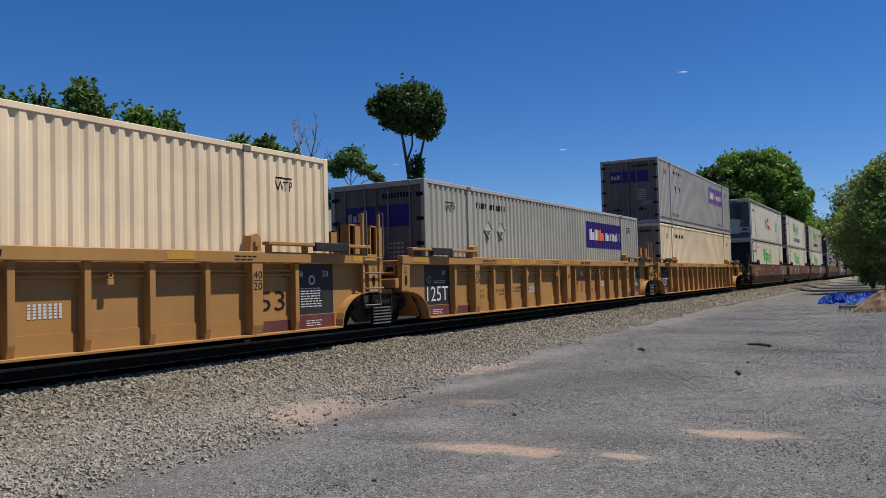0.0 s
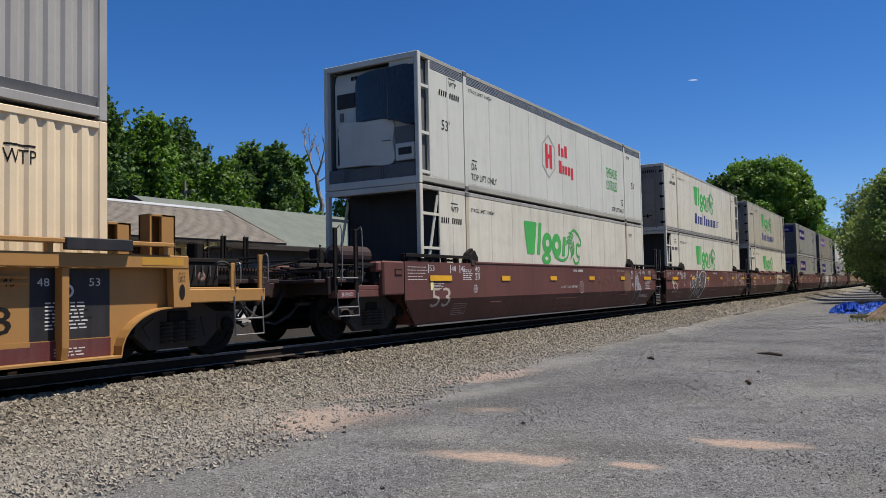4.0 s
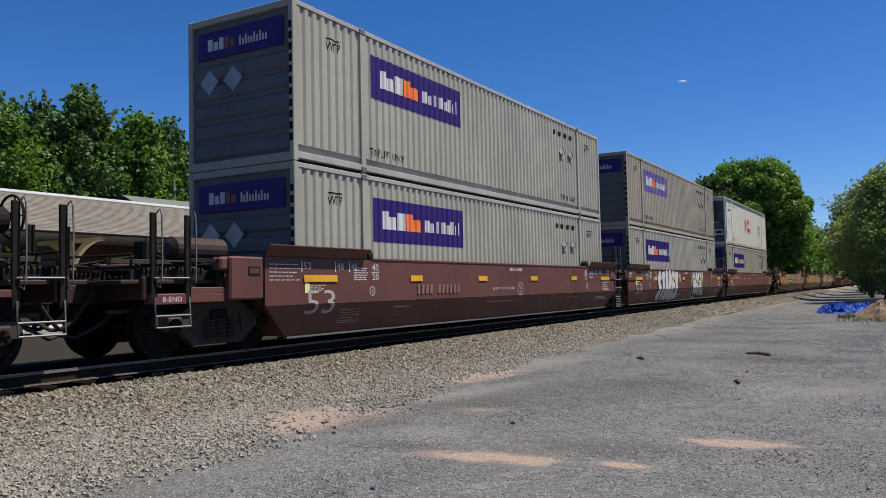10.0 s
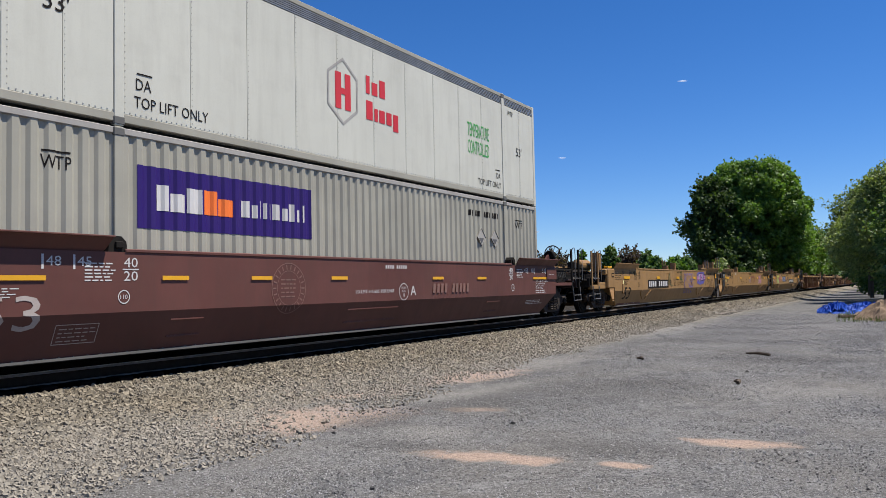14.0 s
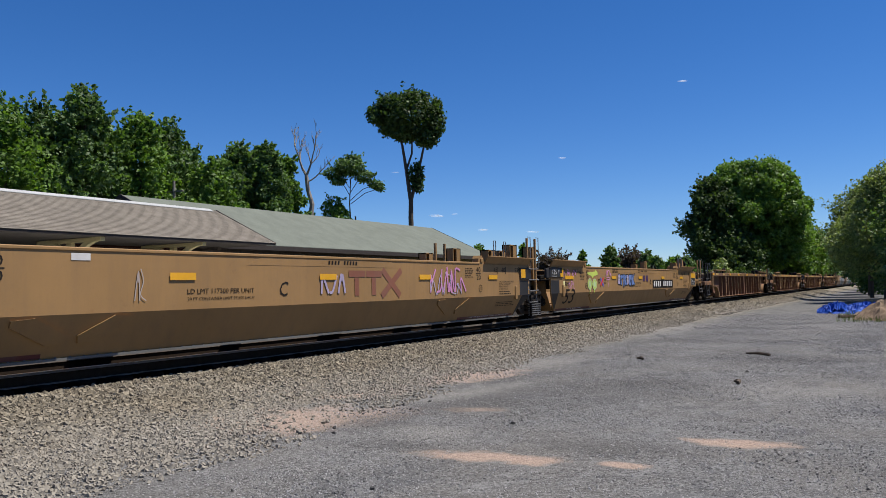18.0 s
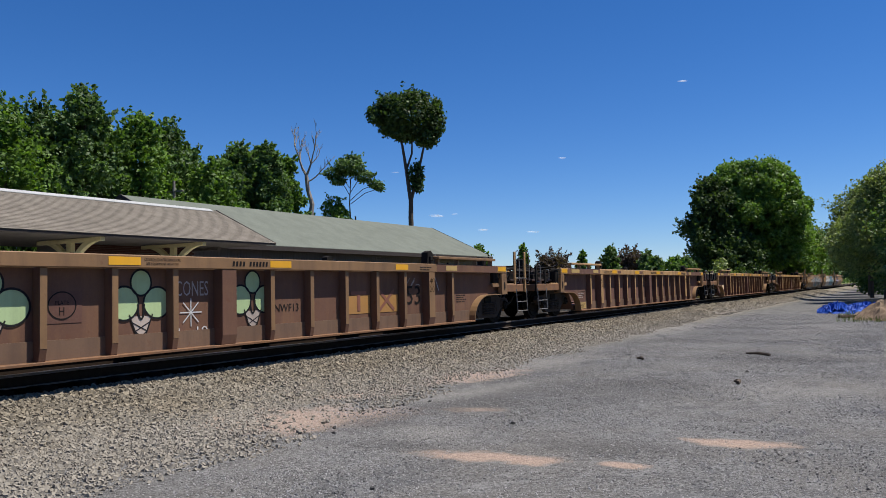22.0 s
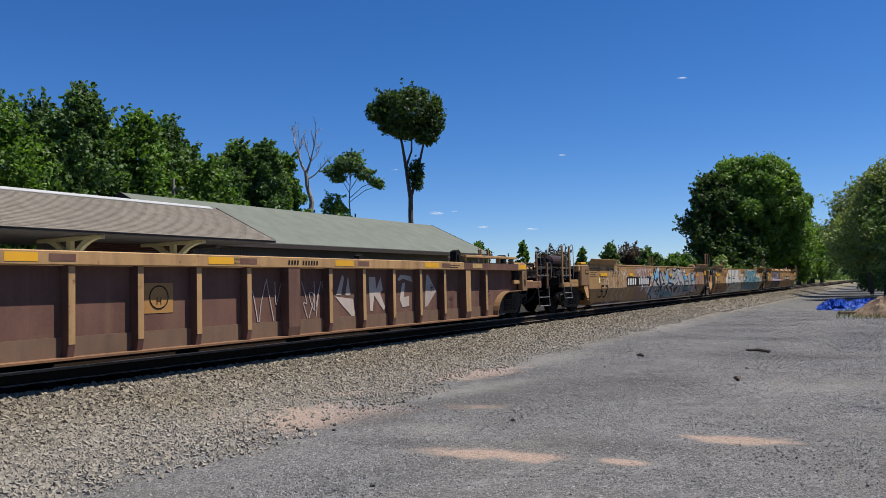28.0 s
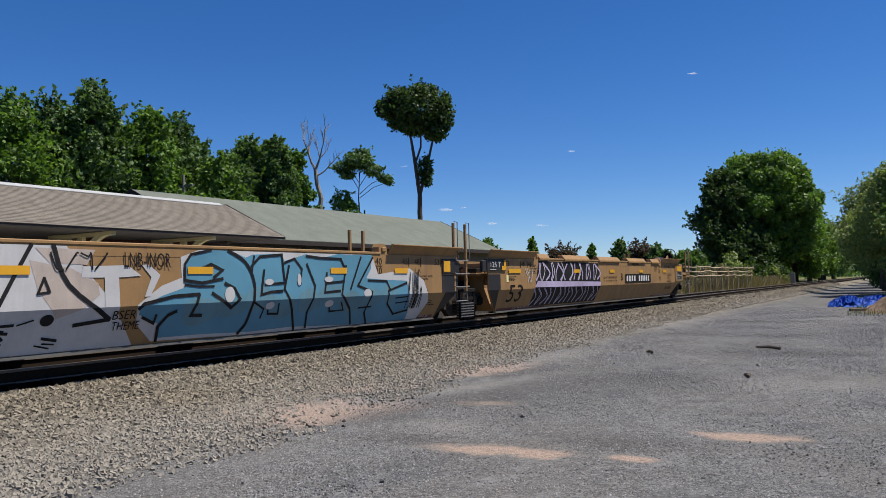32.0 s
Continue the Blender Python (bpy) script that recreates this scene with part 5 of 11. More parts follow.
def ladder(car, y0, y1, x, z0, z1, rungs, mat, foot=0.45):
    """Two posts with rungs between and a hand loop over each."""
    for y in (y0, y1):
        bm = B()
        box(bm, x - 0.025, x + 0.025, y - 0.035, y + 0.035, z0, z1, 0.006)
        o = part("post", bm, mat, car)
        bm = B()
        tube(bm, [(x + 0.04, y, z0 + (z1 - z0) * 0.45), (x + 0.1, y + 0.01, z0 + (z1 - z0) * 0.48), (x + 0.1, y + 0.01, z1 + 0.02), (x + 0.02, y, z1 + 0.03)], 0.012, 5)
        part("hand_loop", bm, M["galv"], o)
    for z in rungs:
        bm = B()
        tube(bm, [(x + 0.03, y0 - 0.04, z + 0.03), (x + 0.08, y0 - 0.02, z), (x + 0.08, y1 + 0.02, z), (x + 0.03, y1 + 0.04, z + 0.03)], 0.013, 5)
        part("rung", bm, M["galv"], car)
    if foot:
        bm = B()
        tube(bm, [(x, y0, z0 + 0.05), (x + 0.03, y0, foot), (x + 0.03, y1, foot), (x, y1, z0 + 0.05)], 0.016, 5)
        part("stirrup", bm, M["galv"], car)


def basket(car, y0, y1, mat="steel"):
    """The crossover step between two wells."""
    for s in (1, -1):
        bm = B()
        x = s * 1.34
        for y in (y0, y1):
            tube(bm, [(x, y, 0.78), (x, y + 0.02, 0.45), (x, y + (0.03 if y == y0 else -0.03), 0.12)], 0.03, 6)
        box(bm, x - 0.12, x + 0.05, y0 - 0.06, y1 + 0.04, 0.70, 0.80, 0.02)
        box(bm, x - 0.03, x + 0.02, y0 + 0.02, y1 - 0.02, 0.52, 0.6, 0.01)
        st = part("step", bm, M[mat], car, "grey steel crossover step with treads")
        for k in range(6):
            z = 0.14 + k * 0.06
            bm = B()
            box(bm, x - 0.09, x + 0.03, y0 + 0.02, y1 - 0.02, z, z + 0.022)
            part("tread", bm, M["galv"], st)


def handwheel(car, y, x, z, r=0.27):
    bm = B()
    ring(bm, (x, y, z), r, 0.018, "y", 22, 6)
    for k in range(5):
        a = 1.2566 * k
        tube(bm, [(x, y + 0.03, z), (x + r * math.cos(a), y, z + r * math.sin(a))], 0.012, 5)
    disc(bm, (x, y + 0.02, z), 0.05, 0.08, "y", 10)
    part("brake_wheel", bm, M["steel"], car, "spoked hand brake wheel")


def coupler(car, y, s):
    bm = B()
    box(bm, -0.16, 0.16, y - s * 0.75, y - s * 0.12, 0.72, 0.95, 0.03)
    box(bm, -0.22, 0.12, y - s * 0.2, y + s * 0.06, 0.66, 1.0, 0.04)
    box(bm, 0.06, 0.2, y - s * 0.12, y + s * 0.09, 0.7, 0.97, 0.03)
    part("coupler", bm, M["steel"], car, "cast knuckle coupler")
    bm = B()
    tube(bm, [(0.45, y - s * 0.9, 0.8), (0.46, y - s * 0.5, 0.52), (0.4, y - s * 0.2, 0.38), (0.3, y, 0.42)], 0.028, 6)
    part("air_hose", bm, M["rubber"], car)


def side_shell(car, mat, sx, end=9.0, low=8.27):
    """One pressed side of a smooth well: upright above, tucked in below."""
    rows = [(SIDE_TOP, end), (KINK, end), (SIDE_BOT, low)]
    bm = B()
    g = []
    for z, l in rows:
        x = smooth_side(z)
        g.append([bm.verts.new((sx * xx, yy, z)) for xx, yy in ((x, -l), (x, l), (x - 0.035, l), (x - 0.035, -l))])
    for a, b in zip(g, g[1:]):
        for i in range(4):
            bm.faces.new([a[i], a[(i + 1) % 4], b[(i + 1) % 4], b[i]])
    bm.faces.new(g[0]), bm.faces.new(g[-1])
    return part("side_panel", bm, M[mat], car)


def open_guides(car):
    """Brown cars: a thin dark guide rail on short brackets over each end of the sides, with coil springs and a gabled locking block."""
    for sx in (1, -1):
        for sy in (1, -1):
            bm = B()
            box(bm, sx * 1.36, sx * 1.49, sy * 6.28, sy * 8.95, 1.645, 1.685, 0.008)
            box(bm, sx * 1.465, sx * 1.49, sy * 6.28, sy * 8.95, 1.62, 1.65)
            g = part("container_guide", bm, M["steel"], car, "thin dark guide rail on brackets")
            for y in (6.34, 6.78, 7.32, 7.86, 8.4, 8.9):
                bm = B()
                prism(bm, [(sy * (y - 0.05), 1.5), (sy * (y + 0.05), 1.5), (sy * (y + 0.09), 1.65), (sy * (y - 0.03), 1.65)], "x", sx * 1.37, sx * 1.46)
                part("bracket", bm, M["steel"], g)
            for y in (7.05, 8.12):
                bm = B()
                tube(bm, [(sx * 1.42, sy * (y + k * 0.028), 1.555 + 0.035 * (k % 2)) for k in range(-7, 8)], 0.016, 5)
                part("spring", bm, M["steel"], g, "coil spring lying on the side")
            if sx > 0:
                bm = B()
                box(bm, 1.42, 1.46, sy * 8.05, sy * 8.95, 1.5, 1.6, 0.006)
                part("stop_plate", bm, M["steel"], g)
            bm = B()
            gable = [(5.78, 1.5), (6.26, 1.5), (6.3, 1.62), (6.22, 1.76), (5.98, 1.88), (5.8, 1.7)]
            prism(bm, [(sy * y, z) for y, z in gable], "x", sx * 1.3, sx * 1.4)
            prism(bm, [(sy * (6.0 + (y - 6.0) * 0.8), 1.5 + (z - 1.5) * 0.86) for y, z in gable], "x", sx * 1.4, sx * 1.47)
            lc = part("lock_casting", bm, M["steel"], car, "gabled cast container locking block")
            bm = B()
            box(bm, sx * 1.46, sx * 1.5, sy * 6.06, sy * 6.2, 1.47, 1.6, 0.012)
            part("latch", bm, M["truck_steel"], lc)


def guards(car, mat):
    """Flared container guides over the ends of the sides."""
    for sx in (1, -1):
        for sy in (1, -1):
            bm = B()
            line = [(1.43, 1.46), (1.47, 1.54), (1.60, 1.71)]
            n = []
            for (x, z), a, b in zip(line, (6.42, 6.30, 6.25), (8.95, 8.98, 9.02)):
                n.append([bm.verts.new((sx * x, sy * a, z)), bm.verts.new((sx * x, sy * b, z)), bm.verts.new((sx * (x - 0.025), sy * b, z)), bm.verts.new((sx * (x - 0.025), sy * a, z))])
            for a, b in zip(n, n[1:]):
                for i in range(4):
                    bm.faces.new([a[i], a[(i + 1) % 4], b[(i + 1) % 4], b[i]])
            bm.faces.new(n[0]), bm.faces.new(n[-1])
            g = part("container_guide", bm, M[mat], car, "flared steel container guide")
            bm = B()
            box(bm, sx * 1.56, sx * 1.63, sy * 6.25, sy * 9.02, 1.70, 1.722, 0.004)
            part("guide_lip", bm, M[mat], g)
            bm = B()
            y = sy * 6.1
            prism(bm, [(y - 0.15, 1.5), (y + 0.15, 1.5), (y + 0.13, 1.66), (y + 0.05, 1.73), (y - 0.07, 1.73), (y - 0.13, 1.66)], "x", sx * 1.3, sx * 1.47)
            box(bm, sx * 1.46, sx * 1.5, y - 0.05, y + 0.07, 1.57, 1.66, 0.01)
            part("lock_casting", bm, M["steel" if mat == "brown" else mat], car, "cast container locking block")


def well_floor(car, mat, low):
    """The open floor of a well: beams across it and narrow ledges along the sides."""
    for sx in (1, -1):
        bm = B()
        box(bm, sx * 1.1, sx * 1.2, -low, low, 0.15, 0.19)
        part("floor_ledge", bm, M["steel"], car)
    for y, w in ((-7.75, 0.3), (-6.0, 0.42), (-3, 0.4), (0, 0.25), (3, 0.38), (6.0, 0.42), (7.75, 0.3)):
        bm = B()
        box(bm, -1.2, 1.2, y - w, y + w, 0.19, 0.335, 0.01)
        part("cross_beam", bm, M[mat], car)
    for s in (-1, 1):
        bm = B()
        prism(bm, [(s * (low + 0.02), 0.2), (s * (low + 0.06), 0.2), (s * (low + 0.5), 0.75), (s * (low + 0.5), 1.3), (s * (low + 0.44), 1.3), (s * (low + 0.44), 0.78)], "x", -1.2, 1.2)
        part("bulkhead", bm, M[mat], car)


def end_deck(car, mat, s, reach, art):
    """The platform over the truck at one end."""
    bm = B()
    box(bm, -0.35, 0.35, s * 8.5, s * (reach - 0.1), 0.84, 1.12, 0.02)
    box(bm, -1.28, 1.28, s * 8.5, s * (reach - 0.25), 1.10, 1.16, 0.01)
    box(bm, -1.25, 1.25, s * 8.52, s * 8.66, 0.86, 1.42, 0.02)
    part("end_deck", bm, M[mat], car, "end platform over the truck")
    if not art:
        bm = B()
        box(bm, -1.36, 1.36, s * (reach - 0.75), s * (reach - 0.55), 0.88, 1.2, 0.02)
        es = part("end_sill", bm, M[mat], car, "end sill with slatted walkway")
        for k in range(7):
            bm = B()
            box(bm, -1.2, 1.2, s * (reach - 1.6 + 0.1 * k), s * (reach - 1.55 + 0.1 * k), 1.18, 1.21)
            part("slat", bm, M[mat], es)
    for k, x in enumerate((-0.75, -0.5, 0.52, 0.8)):
        bm = B()
        tube(bm, [(x, s * 8.7, 1.2 + 0.03 * k), (x + 0.05, s * (reach * 0.5 + 4.4), 1.3), (x * 0.7, s * (reach - 0.35), 1.17)], 0.02, 5)
        part("brake_pipe", bm, M["steel"], car)
    for k in range(4):
        bm = B()
        x = -0.9 + 0.6 * k
        box(bm, x, x + 0.28, s * 8.75, s * 9.05, 1.16, 1.28 + 0.07 * (k % 3), 0.02)
        part("brake_valve", bm, M["steel"], car)


def end_posts(car, spots, top, rail_mat, sill, foot):
    """Upright channels at a coupled end with hand loops, and a stirrup with rungs hung under the sill."""
    for sx in (1, -1):
        for y, t in zip(spots, top):
            bm = B()
            box(bm, sx * 1.385, sx * 1.43, y - 0.05, y + 0.05, sill, t, 0.008)
            box(bm, sx * 1.36, sx * 1.39, y + 0.02, y + 0.05, sill, t)
            o = part("post", bm, rail_mat, car)
            bm = B()
            z0 = sill + 0.28
            tube(bm, rounded3([(sx * 1.43, y + 0.04, z0), (sx * 1.5, y + 0.07, z0 + 0.04), (sx * 1.5, y + 0.07, t - 0.02), (sx * 1.43, y + 0.04, t - 0.01)], 3), 0.012, 5)
            part("hand_loop", bm, M["galv"], o)
        if sx < 0:
            continue
        a, b = min(spots), max(spots)
        bm = B()
        tube(bm, [(1.44, a, sill + 0.1), (1.47, a, foot), (1.47, b, foot), (1.44, b, sill + 0.1)], 0.016, 5)
        o = part("stirrup", bm, M["galv"], car)
        bm = B()
        tube(bm, [(1.46, a, (sill + foot) / 2), (1.46, b, (sill + foot) / 2)], 0.014, 5)
        part("rung", bm, M["galv"], o)
        if max(top) > 1.7:
            bm = B()
            tube(bm, [(1.44, a, 1.18), (1.47, a + 0.03, 1.18), (1.47, b - 0.03, 1.18), (1.44, b, 1.18)], 0.014, 5)
            part("rung", bm, M["galv"], car)


# inner and outer upright of a ribbed car's coupled end, and their tops
POSTS = {(254, 1): (10.45, 11.09, 1.89, 1.89), (254, -1): (10.46, 11.1, 1.96, 1.95), (324, 1): (10.65, 11.41, 1.8, 1.55)}


def coupled_end(car, mat, s, reach, rail_mat, tank):
    coupler(car, s * reach, s)
    if tank:
        end_posts(car, (s * 10.53, s * 11.14), (2.09, 2.09), rail_mat, 0.81, 0.49)
    else:
        a, b, t0, t1 = POSTS.get((round(car["along"]), s), (10.79, 11.41, 1.43, 1.55) if s < 0 else (10.22, 10.82, 1.41, 1.55))
        end_posts(car, (s * a, s * b), (t0, t1), M["worn"] if (round(car["along"]), s) == (254, 1) else rail_mat if t1 < 1.7 and s > 0 else M["steel"], 0.8, 0.31)
    truck(car, s * (reach - 2.2))
    end_gear(car, mat, s, reach)
    if tank:
        bm = B()
        yy = sorted((s * (reach - 2.9), s * (reach - 1.75)))
        tube(bm, [(0.45, yy[0], 1.66), (0.45, yy[0] + 0.06, 1.66), (0.45, yy[1] - 0.06, 1.66), (0.45, yy[1], 1.66)], [0.1, 0.2, 0.2, 0.1], 16)
        part("air_tank", bm, M["tan" if mat == "tan" else "deck"], car, "cylindrical brake air tank")
        if s > 0:
            bm = B()
            prism(bm, [(reach - 1.75, 1.15), (reach - 0.9, 1.15), (reach - 1.0, 1.7), (reach - 1.2, 1.95), (reach - 1.75, 1.55)], "x", 0.55, 0.62)
            part("brake_stand", bm, M[mat], car)
            bm = B()
            disc(bm, (0.6, reach - 1.05, 1.92), 0.17, 0.2, "y", 18, 0.02)
            part("brake_drum", bm, M["steel"], car, "round hand brake housing")
            handwheel(car, reach - 0.85, 0.6, 1.98)
    elif s > 0:
        bm = B()
        tube(bm, [(0.55, 9.62, 1.2), (0.62, 9.62, 1.2), (1.3, 9.62, 1.2), (1.38, 9.62, 1.2), (1.41, 9.62, 1.2)], [0.1, 0.165, 0.165, 0.12, 0.05], 18)
        tk = part("air_tank", bm, M["rust_tank"], car, "pinkish rusty brake cylinder")
        for x in (0.8, 1.2):
            bm = B()
            ring(bm, (x, 9.62, 1.2), 0.17, 0.012, "x", 20, 4)
            part("strap", bm, M["steel"], tk)
        bm = B()
        tube(bm, rounded3([(1.3, 9.78, 1.3), (1.42, 9.95, 1.42), (1.42, 10.15, 1.36), (1.3, 10.25, 1.15)]), 0.022, 6)
        part("hose", bm, M["rubber"], tk)


def crossover(car, s, reach):
    """Dark walkway beams and an open grating over the coupler."""
    for x in (-1.15, -0.4, 0.45, 1.18):
        bm = B()
        y0, y1 = sorted((s * 9.9, s * (reach - 0.45)))
        box(bm, x - 0.04, x + 0.04, y0, y1, 1.14, 1.3, 0.01)
        part("walkway_beam", bm, M["steel"], car)
    n = 16
    bm = B()
    for k in range(n):
        y = s * (10.1 + (reach - 10.6) * k / n)
        box(bm, -1.25, 1.25, y - 0.02, y + 0.02, 1.3, 1.335)
    tagged(part("grating", bm, M["deck"], car, "grimy open steel grating"), kind="stuff")
    bm = B()
    y = s * (reach - 0.55)
    tube(bm, rounded3([(1.1, y, 1.3), (1.1, y, 1.5), (0.9, y, 1.52), (-0.9, y, 1.52), (-1.1, y, 1.5), (-1.1, y, 1.3)], 3), 0.02, 6)
    part("handrail", bm, M["steel"], car)
    for z, h in ((1.44, 0.035), (0.72, 0.03)):
        bm = B()
        box(bm, 0.6, 0.68, min(s * 9.8, s * (reach - 0.5)), max(s * 9.8, s * (reach - 0.5)), z - h, z + h, 0.006)
        part("brake_lever", bm, M["truck_steel"], car)


def end_gear(car, mat, s, reach):
    """Brake rigging, boxes, rods and rails crowded on a coupled end."""
    r = random.Random(int(reach * 10) + s)
    a, b = 9.15, reach - 1.45
    for k in range(9):
        bm = B()
        x, y, h = r.uniform(-1.05, 0.95), r.uniform(a, b), r.uniform(0.1, 0.3)
        box(bm, x, x + r.uniform(0.12, 0.3), s * y - 0.14, s * y + r.uniform(0.02, 0.2), 1.15, 1.16 + h, 0.02)
        part("brake_valve", bm, M["steel" if k % 3 else "deck"], car)
    for k in range(8):
        bm = B()
        x, z = r.uniform(-1.1, 1.2), r.uniform(1.2, 1.6)
        tube(bm, [(x, s * a, z), (x + r.uniform(-0.15, 0.15), s * (a + b) / 2, z + r.uniform(-0.15, 0.2)), (x * 0.8, s * (reach - 0.5), r.uniform(1.15, 1.45))], r.uniform(0.014, 0.028), 6)
        part("brake_rod", bm, M["steel"], car)
    crossover(car, s, reach)
    for z, t_ in ((1.44, 0.03), (1.0, 0.045)):
        bm = B()
        box(bm, 1.36, 1.42, min(s * 9.1, s * (reach - 1.3)), max(s * 9.1, s * (reach - 1.3)), z - t_, z + t_, 0.008)
        part("side_rail", bm, M[mat if z < 1.2 else "steel"], car)
    bm = B()
    box(bm, 0.95, 1.40, min(s * 9.2, s * 9.95), max(s * 9.2, s * 9.95), 1.05, 1.41, 0.02)
    cab = part("gear_box", bm, M["steel"], car, "dark brake equipment box")
    for k in range(5):
        bm = B()
        y = s * (9.3 + 0.14 * k)
        tube(bm, [(1.4, y, 1.1 + 0.04 * (k % 3)), (1.46, y, 1.2), (1.41, y + 0.05, 1.36)], 0.013, 5)
        part("hose", bm, M["rubber"], cab)
    bm = B()
    box(bm, 0.34, 0.58, s * (reach - 1.3) - 0.1, s * (reach - 1.3) + 0.1, 1.3, 1.78, 0.03)
    part("brake_gear", bm, M["steel"], car, "hand brake gear case")
    bm = B()
    for k in range(16):
        box(bm, 0.62, 0.65, s * (reach - 1.2) - 0.012 - 0.006 * (k % 2), s * (reach - 1.2) + 0.012 + 0.006 * (k % 2), 1.12 + 0.045 * k, 1.155 + 0.045 * k)
    part("brake_chain", bm, M["steel"], car)
    for x in (-0.35, 0.4):
        bm = B()
        tube(bm, rounded3([(x, s * (reach - 0.4), 0.95), (x, s * (reach - 0.15), 0.6), (x * 0.7, s * (reach + 0.1), 0.5), (x * 0.4, s * (reach + 0.35), 0.72)]), 0.028, 7)
        part("air_hose", bm, M["rubber"], car)
    for k, z in enumerate((0.42, 0.6, 0.74)):
        bm = B()
        x = 0.95 - 0.25 * k
        tube(bm, [(x, s * (reach - 3.6), z), (x, s * (reach - 0.8), z + 0.06)], 0.024, 6)
        part("brake_rod", bm, M["steel"], car)
    if mat != "brown" or s > 0:
        return
    bm = B()
    box(bm, 1.415, 1.435, min(s * 11.12, s * 10.58), max(s * 11.12, s * 10.58), 0.81, 0.95, 0.004)
    pl = part("name_plate", bm, M["maroon"], car, "red plate at the end of the car")
    m = Marks(flat(1.435), 0.003)
    m.text("B-END", -11.0, 0.845, 0.34, 0.07)
    m.put("lettering", "white_mark", pl)


def rounded3(pts, steps=4):
    """A smooth line through points in space."""
    pts = [Vector(p) for p in pts]
    out = []
    for i in range(len(pts) - 1):
        p0, p1, p2, p3 = pts[max(i - 1, 0)], pts[i], pts[i + 1], pts[min(i + 2, len(pts) - 1)]
        for k in range(steps):
            t = k / steps
            out.append(0.5 * (2 * p1 + (p2 - p0) * t + (2 * p0 - 5 * p1 + 4 * p2 - p3) * t * t + (3 * p1 - p0 - 3 * p2 + p3) * t ** 3))
    return out + [pts[-1]]


def art_end(car, mat, s, post_mat):
    """An end that shares its truck with the next well."""
    if s > 0:
        truck(car, 9.75)
        ladder(car, 8.88, 9.42, 1.46, 0.74, 2.28, (1.43, 1.13, 0.84), post_mat, 0.52)
        basket(car, 9.3, 9.95)
        for y in (8.88, 9.42):
            bm = B()
            box(bm, -1.49, -1.43, y - 0.035, y + 0.035, 0.74, 2.28)
            part("post", bm, post_mat, car)
        bm = B()
        box(bm, -0.25, 0.25, 9.2, 9.9, 0.82, 1.15, 0.04)
        part("drawbar", bm, M["steel"], car, "articulated connector")
    else:
        bm = B()
        box(bm, -0.2, 0.2, -9.85, -9.2, 0.86, 1.1, 0.04)
        part("drawbar", bm, M["steel"], car, "articulated connector")


def towers(car, mat, spots):
    """Box-shaped container stops on the end decks."""
    for x, y, z0, z1, w in spots:
        bm = B()
        box(bm, x - 0.12, x + 0.12, y - w / 2, y - w / 2 + 0.03, z0, z1)
        box(bm, x - 0.12, x + 0.12, y + w / 2 - 0.03, y + w / 2, z0, z1)
        box(bm, x - 0.12, x + 0.12, y - w / 2, y + w / 2, z1 - 0.03, z1, 0.004)
        box(bm, x - 0.12, x - 0.09, y - w / 2, y + w / 2, z0, z1)
        box(bm, x + 0.06, x + 0.12, y - 0.02, y + w / 2, z0, z1, 0.004)
        part("container_stop", bm, M[mat], car, "upright box-shaped container stop")


